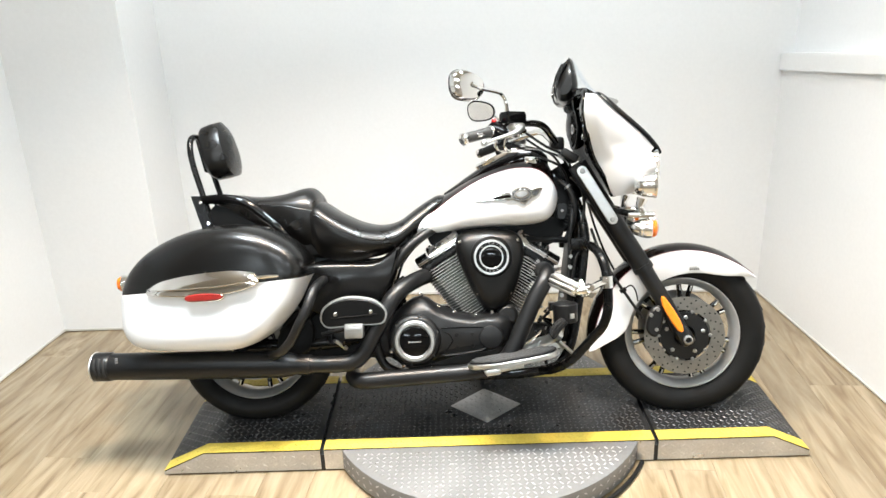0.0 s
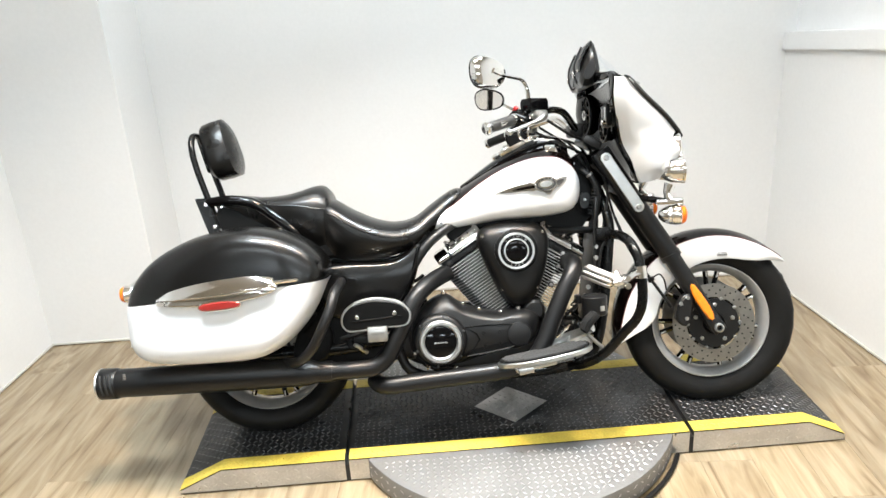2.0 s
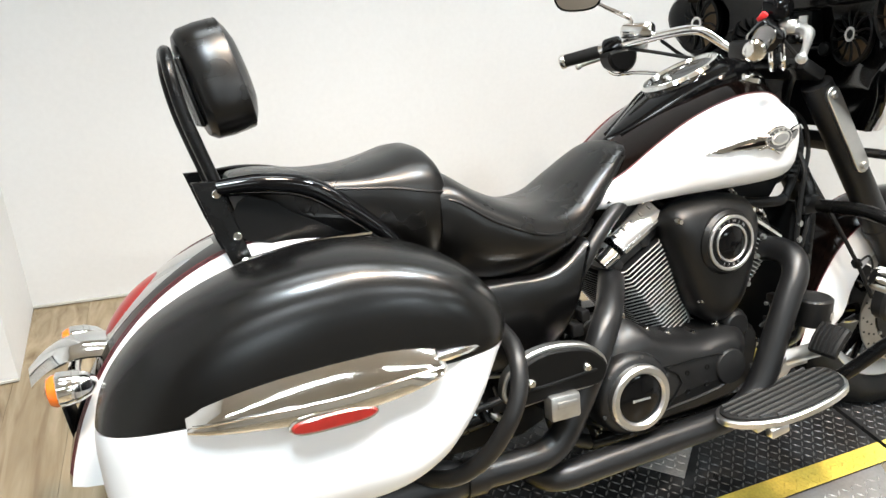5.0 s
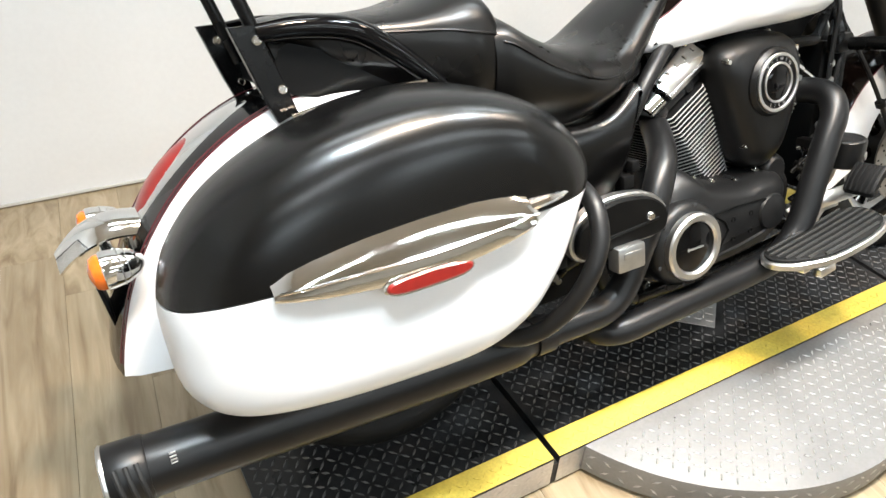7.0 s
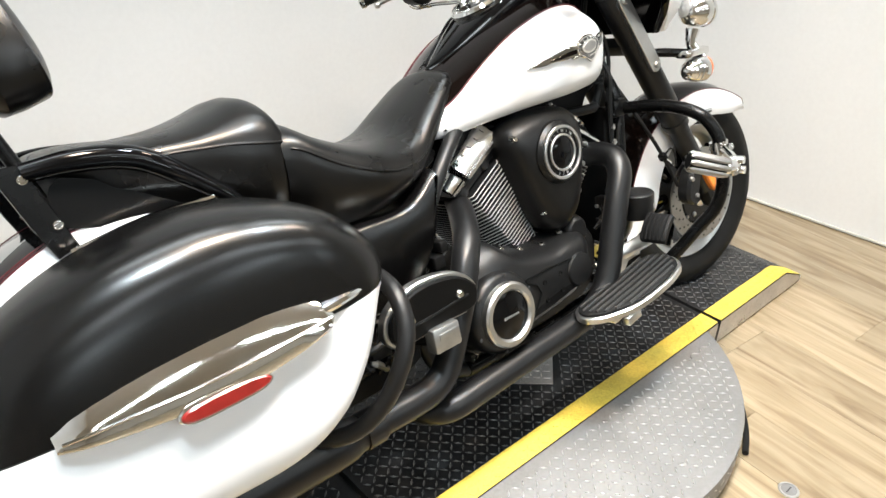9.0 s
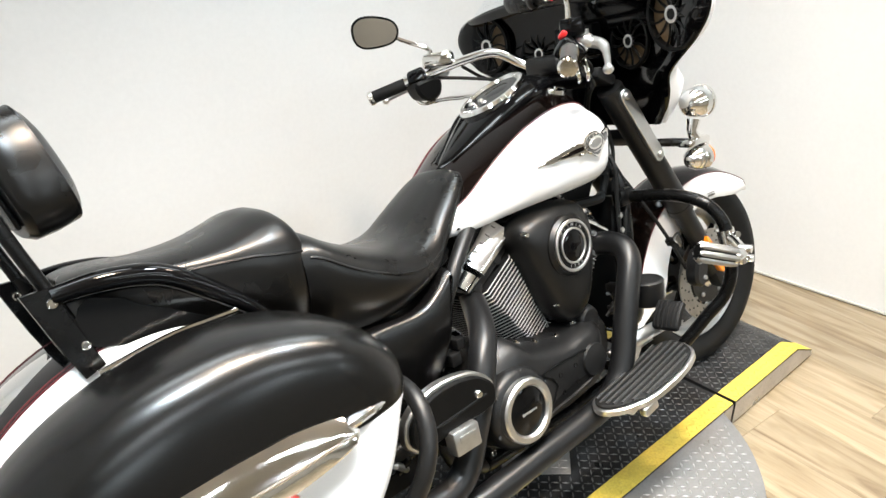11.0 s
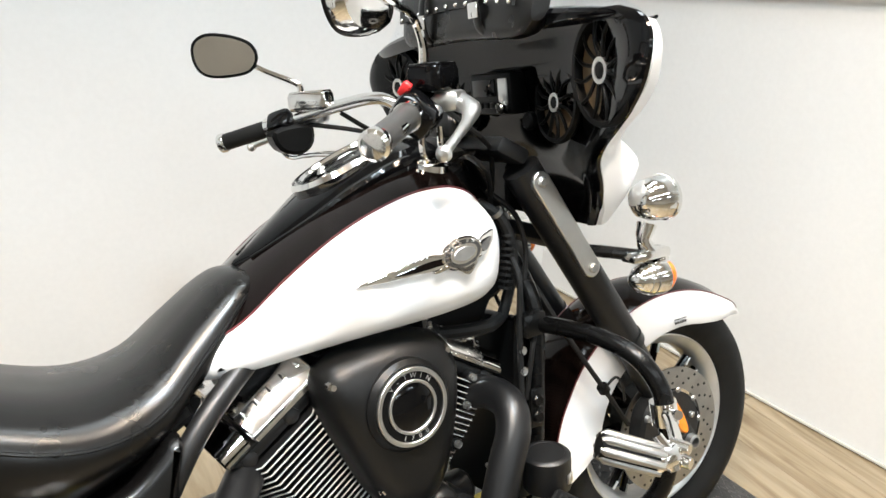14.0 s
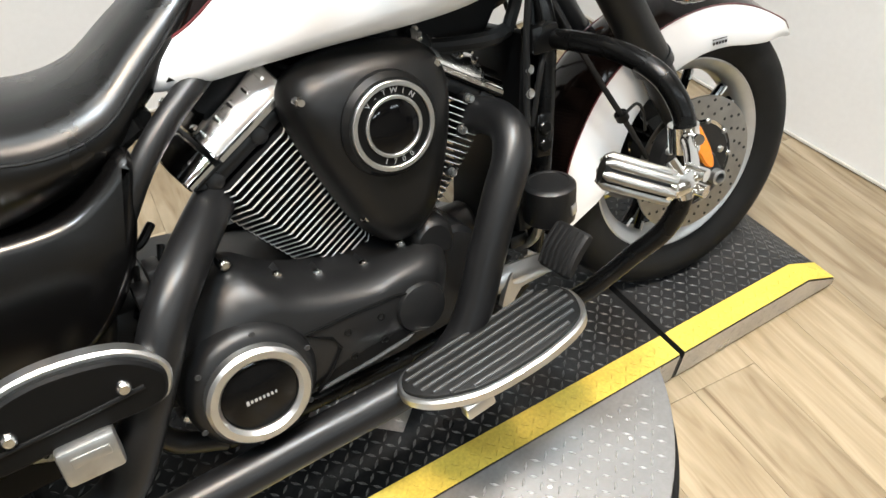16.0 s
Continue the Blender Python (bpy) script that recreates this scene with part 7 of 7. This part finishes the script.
# -- handlebar --
def handlebar():
    pts = [(0.03, -0.390, 1.058), (0.115, -0.308, 1.083), (0.200, -0.225, 1.105), (0.262, -0.15, 1.098), (0.302, -0.09, 1.052), (0.318, -0.04, 1.030), (0.318, 0.04, 1.030), (0.302, 0.09, 1.052), (0.262, 0.15, 1.092), (0.200, 0.225, 1.085), (0.115, 0.308, 1.061), (0.03, 0.390, 1.036)]
    bar = part("handlebar", steered(tube(pts, 0.0132, 14, 5)), CHROME, bike, "chrome pullback handlebar")
    part("bar_clamp", steered(box(0.318, 0, 1.035, 0.055, 0.13, 0.05, 0.012)), ENGINE, bar, "black bar clamp")
    for s in (-1, 1):
        fix = (lambda b: steered(b)) if s < 0 else (lambda b: steered(mirrored(b)))
        end, inn = Vector((-0.012, -0.420, 1.036 - 0.011 * s)), Vector((0.078, -0.338, 1.062 - 0.011 * s))
        way = (end - inn).normalized()
        # the right grip's reflected light is put into a paler rubber colour
        g = part("grip", fix(tube([inn, inn.lerp(end, 0.5), end], 0.0185, 18, 1)), PALE_RUBBER if s < 0 else RUBBER, bike, "rubber grip with sheen put into its colour and a chrome end" if s < 0 else "black rubber grip with a chrome end")
        part("grip_collar", fix(tube([inn - way * 0.004, inn + way * 0.008], 0.0215, 18, 1)), CHROME, g)
        part("grip_end", fix(lathe([(0.0195, -0.012), (0.0215, -0.008), (0.0215, 0.002), (0.017, 0.006), (0.0, 0.007)], end, way, 20)), CHROME, g)
        sw = inn - way * 0.032
        q = Vector((0, 0, 1)).rotation_difference(way).to_matrix()
        house = part("switch_housing", fix(box(sw.x, sw.y, sw.z - 0.006, 0.050, 0.064, 0.056, 0.012, turn=q)), GLOSS, bike, "black switch housing")
        if s < 0:
            part("kill_switch", fix(box(sw.x - 0.012, sw.y + 0.004, sw.z + 0.030, 0.022, 0.014, 0.014, 0.004, turn=q)), RED, house, "red kill switch")
        else:
            part("switch_button", fix(box(sw.x - 0.02, sw.y, sw.z + 0.012, 0.012, 0.012, 0.010, 0.003, turn=q)), PLASTIC, house)
        # reservoir, clamp and lever
        ms = inn - way * 0.085
        part("reservoir", fix(box(ms.x + 0.016, ms.y + 0.004, ms.z + 0.030, 0.090, 0.054, 0.040, 0.009, turn=Matrix.Rotation(radians(42), 3, "Z"))), CHROME if s > 0 else GLOSS, house, "fluid reservoir")
        part("reservoir_lid", fix(box(ms.x + 0.016, ms.y + 0.004, ms.z + 0.049, 0.078, 0.049, 0.007, 0.003, turn=Matrix.Rotation(radians(42), 3, "Z"))), CHROME if s > 0 else GLOSS, house)
        part("lever_pivot", fix(box(ms.x + 0.03, ms.y - 0.015, ms.z - 0.004, 0.05, 0.04, 0.030, 0.008, turn=Matrix.Rotation(radians(42), 3, "Z"))), ALU, house)
        lev = [(ms.x + 0.040, ms.y - 0.02, ms.z - 0.006), (ms.x + 0.036, ms.y - 0.060, ms.z - 0.016), (ms.x + 0.012, ms.y - 0.092, ms.z - 0.030), (ms.x - 0.034, ms.y - 0.138, ms.z - 0.046), (ms.x - 0.078, ms.y - 0.178, ms.z - 0.062)]
        lv = part("lever", fix(tube(lev, [0.019, 0.016, 0.0095, 0.0070, 0.0070], 12, 5, flat=0.75)), ALU, bike, "bright cast hand lever")
        part("lever_end", fix(lathe([(0.0, -0.011), (0.008, -0.008), (0.011, 0.0), (0.008, 0.008), (0.0, 0.011)], lev[-1], way, 14)), ALU, lv)
        for k in range(2):
            e = sw + Vector((0.0 + 0.03 * k, -0.010, -0.028))
            part("cable_elbow", fix(tube([e, e + Vector((-0.006, -0.012, -0.030)), e + Vector((0.010, 0.004, -0.048)), e + Vector((0.045, 0.03, -0.045)), e + Vector((0.10, 0.08, -0.05))], 0.0048, 8, 4)), CHROME, house, "bent chrome cable elbow")
        # switch pod below on the far side
        part("switch_pod", fix(slab([(sw.x - 0.035, sw.z - 0.012), (sw.x + 0.045, sw.z - 0.005), (sw.x + 0.05, sw.z - 0.045), (sw.x + 0.02, sw.z - 0.068), (sw.x - 0.025, sw.z - 0.055)], [(sw.y - 0.02, 0.008), (sw.y - 0.012, 0.0), (sw.y + 0.035, 0.0), (sw.y + 0.043, 0.008)], 3)), PLASTIC, house) if s > 0 else None
        # mirror
        stem0 = ms + Vector((-0.004, -0.006, 0.045))
        final = Vector((-0.032, -0.365, 1.207)) if s < 0 else Vector((0.050, 0.372, 1.231))
        head = STEER.inverted() @ final
        head.y *= 1 if s < 0 else -1
        straight = [stem0, stem0 + Vector((0.0, -0.004, 0.022)), stem0.lerp(head, 0.45) + Vector((0, 0, 0.012)), head + Vector((0.03, 0.0, -0.012)), head + Vector((0.016, -0.012, -0.004))]
        stem = straight if s > 0 else [stem0, stem0 + Vector((-0.002, -0.006, 0.035)), stem0 + Vector((-0.020, -0.018, 0.070)), head + Vector((0.048, 0.010, -0.012)), head + Vector((0.014, -0.012, 0.004))]
        m = part("mirror", fix(tube([tuple(p) for p in stem], [0.0075, 0.0065, 0.006, 0.006, 0.010], 10, 5)), CHROME, bike, "chrome mirror on a curved stem")
        rot = Matrix.Translation(head) @ Matrix.Rotation(radians(-55 if s < 0 else -66), 4, "Z") @ Matrix.Rotation(radians(0 if s < 0 else -9), 4, "Y")
        o = [(0.064, -0.008), (0.054, 0.020), (0.015, 0.038), (-0.035, 0.044), (-0.064, 0.026), (-0.066, -0.012), (-0.045, -0.036), (0.0, -0.041), (0.045, -0.034)]
        o = [(a, b * (1.22 if s < 0 else 1.05)) for a, b in o]
        part("mirror_shell", fix(moved(slab(o, [(0.019, 0.030), (0.018, 0.018), (0.013, 0.006), (0.0, 0.0), (-0.010, 0.0), (-0.0125, 0.003)], 4, plane="yz"), rot)), CHROME, m, "chrome mirror shell")
        part("mirror_rim", fix(moved(slab(o, [(-0.009, -0.0015), (-0.0135, -0.0015), (-0.0145, 0.002)], 4, plane="yz"), rot)), PLASTIC, m, "dark mirror rim")
        part("mirror_glass", fix(moved(slab(o, [(-0.011, 0.0035), (-0.0155, 0.0045)], 4, plane="yz"), rot)), MIRROR_GLASS, m, "mirror glass")
    # cables in front of the tank
    for s, pts in ((-1, [(0.20, -0.23, 1.07), (0.27, -0.21, 1.02), (0.345, -0.12, 0.98), (0.38, -0.06, 0.90)]), (-1, [(0.15, -0.29, 1.03), (0.24, -0.24, 0.985), (0.33, -0.13, 0.94), (0.36, -0.08, 0.86)]), (1, [(0.20, 0.23, 1.07), (0.27, 0.21, 1.02), (0.345, 0.12, 0.98), (0.38, 0.06, 0.90)]), (1, [(0.15, 0.29, 1.05), (0.23, 0.23, 1.03), (0.30, 0.14, 1.0), (0.35, 0.07, 0.93)])):
        part("cable", steered(tube(pts, 0.005, 8, 5)), RUBBER, bike, "black control cable")


handlebar()


# ---- small cap let into the floor ----
def floor_cap(x, y):
    cap = thing("floor_cap", "small round grey metal cap let into the floor", "floor cap", pose(x, y, -0.001))
    part("rim", lathe([(0.019, 0.0), (0.0195, 0.0018), (0.024, 0.0018), (0.0255, 0.0)], (0, 0, 0), (0, 0, 1), 28), STEEL, cap, "thin dark rim")
    part("plate", lathe([(0.019, 0.0), (0.019, 0.0012), (0.0, 0.0014)], (0, 0, 0), (0, 0, 1), 28), ALU_SHEET, cap, "grey cap plate")
    part("slot", box(0, 0, 0.0015, 0.022, 0.003, 0.0006), DARKGAP, cap)


floor_cap(0.243, -0.430)


# ---- mesh gate leaning on the left wall ----
def mesh_gate():
    gate = thing("mesh_panel", "dark steel framed wire mesh panel standing against the wall", "mesh panel", pose(-2.245, 0.0, 0.02, 0, 1.5, 0))
    y0, y1, z1 = -0.75, 0.66, 1.30
    for a, b in (((0, y0, 0.02), (0, y1, 0.02)), ((0, y0, z1), (0, y1, z1)), ((0, y0, 0.0), (0, y0, z1)), ((0, y1, 0.0), (0, y1, z1))):
        mid = [(p + q) / 2 for p, q in zip(a, b)]
        part("rail", box(*mid, 0.03, max(0.04, abs(b[1] - a[1]) + 0.04), max(0.04, abs(b[2] - a[2])), 0.004), FRAME_BLACK, gate)
    verts, faces = [], []
    def strand(p, q, r=0.0016):
        k = len(verts)
        d = Vector((0, q[0] - p[0], q[1] - p[1])).normalized()
        n = Vector((0, -d.z, d.y)) * r
        for e in (p, q):
            c = Vector((0, e[0], e[1]))
            verts.extend([tuple(c + n), tuple(c + Vector((r, 0, 0))), tuple(c - n), tuple(c - Vector((r, 0, 0)))])
        faces.extend([(k + i, k + (i + 1) % 4, k + 4 + (i + 1) % 4, k + 4 + i) for i in range(4)])
    step, wide, tall = 0.03, y1 - y0, z1
    n = int((wide + tall) / step)
    for i in range(n + 1):
        c = i * step
        a0, a1 = max(0, c - tall), min(wide, c)
        if a1 > a0:
            strand((y0 + a0, c - a0), (y0 + a1, c - a1))
            strand((y1 - a0, c - a0), (y1 - a1, c - a1))
    me = bpy.data.meshes.new("wire_mesh")
    me.from_pydata(verts, [], faces)
    me.materials.append(STEEL)
    ob = new("wire_mesh", me)
    ob.parent = gate
    tagged(ob, "diamond wire mesh", kind="stuff")


mesh_gate()


# ---- floor planks ----
def planks():
    wide, long, gap = 0.182, 1.22, 0.0006
    bm = bmesh.new()
    bmesh.ops.create_cube(bm, size=1.0)
    for v in bm.verts:
        v.co = Vector((v.co.x * (wide - gap), v.co.y * (long - gap), v.co.z * 0.009))
    bmesh.ops.bevel(bm, geom=[e for e in bm.edges if e.verts[0].co.z > 0 and e.verts[1].co.z > 0], offset=0.0006, segments=1, affect="EDGES")
    me = bpy.data.meshes.new("plank")
    bm.to_mesh(me)
    bm.free()
    me.materials.append(WOOD)
    rng = random.Random(5)
    turn = Matrix.Rotation(radians(-4.6), 4, "Z")

    def back_edge(x):
        return 1.30 if x < -1.61 else 1.69 - 0.058 * (x + 1.60) + 0.02

    rest = []
    for i in range(-30, 30):
        shift = rng.choice((0.0, 0.41, 0.82, 0.2, 0.61, 1.02))
        for j in range(-8, 3):
            p = turn @ Vector((i * wide, j * long + shift, -0.0055))
            inside = -2.50 < p.x < 1.86
            if p.y > -1.2 and not inside or p.y < -7.0 or not -5.1 < p.x < 4.7:
                continue
            if p.y < -1.75 or not -2.9 < p.x < 2.5:
                rest.append(p)
                continue
            end = min(p.y + long / 2, back_edge(p.x))
            start = p.y - long / 2
            if end - start < 0.05:
                continue
            ob = new("plank", me)
            ob.parent = subfloor
            ob.matrix_basis = Matrix.Translation(p + turn @ Vector((0, (start + end) / 2 - p.y, 0))) @ turn @ Matrix.Diagonal((1, (end - start) / long, 1, 1))
    # the plain floor out in the shop, away from the booth
    verts, faces = [], []
    for p in rest:
        k = len(verts)
        for z in (-0.0045, 0.0045):
            for a, b in ((-1, -1), (1, -1), (1, 1), (-1, 1)):
                verts.append(tuple(p + turn @ Vector((a * (wide - gap) / 2, b * (long - gap) / 2, z))))
        faces += [(k + 4, k + 5, k + 6, k + 7), (k, k + 1, k + 5, k + 4), (k + 1, k + 2, k + 6, k + 5), (k + 2, k + 3, k + 7, k + 6), (k + 3, k, k + 4, k + 7)]
    far = bpy.data.meshes.new("shop_floor")
    far.from_pydata(verts, [], faces)
    far.materials.append(WOOD)
    field = new("shop_floor", far)
    field.parent = subfloor
    tagged(field, "light oak laminate planks of the shop floor", kind="stuff")


planks()
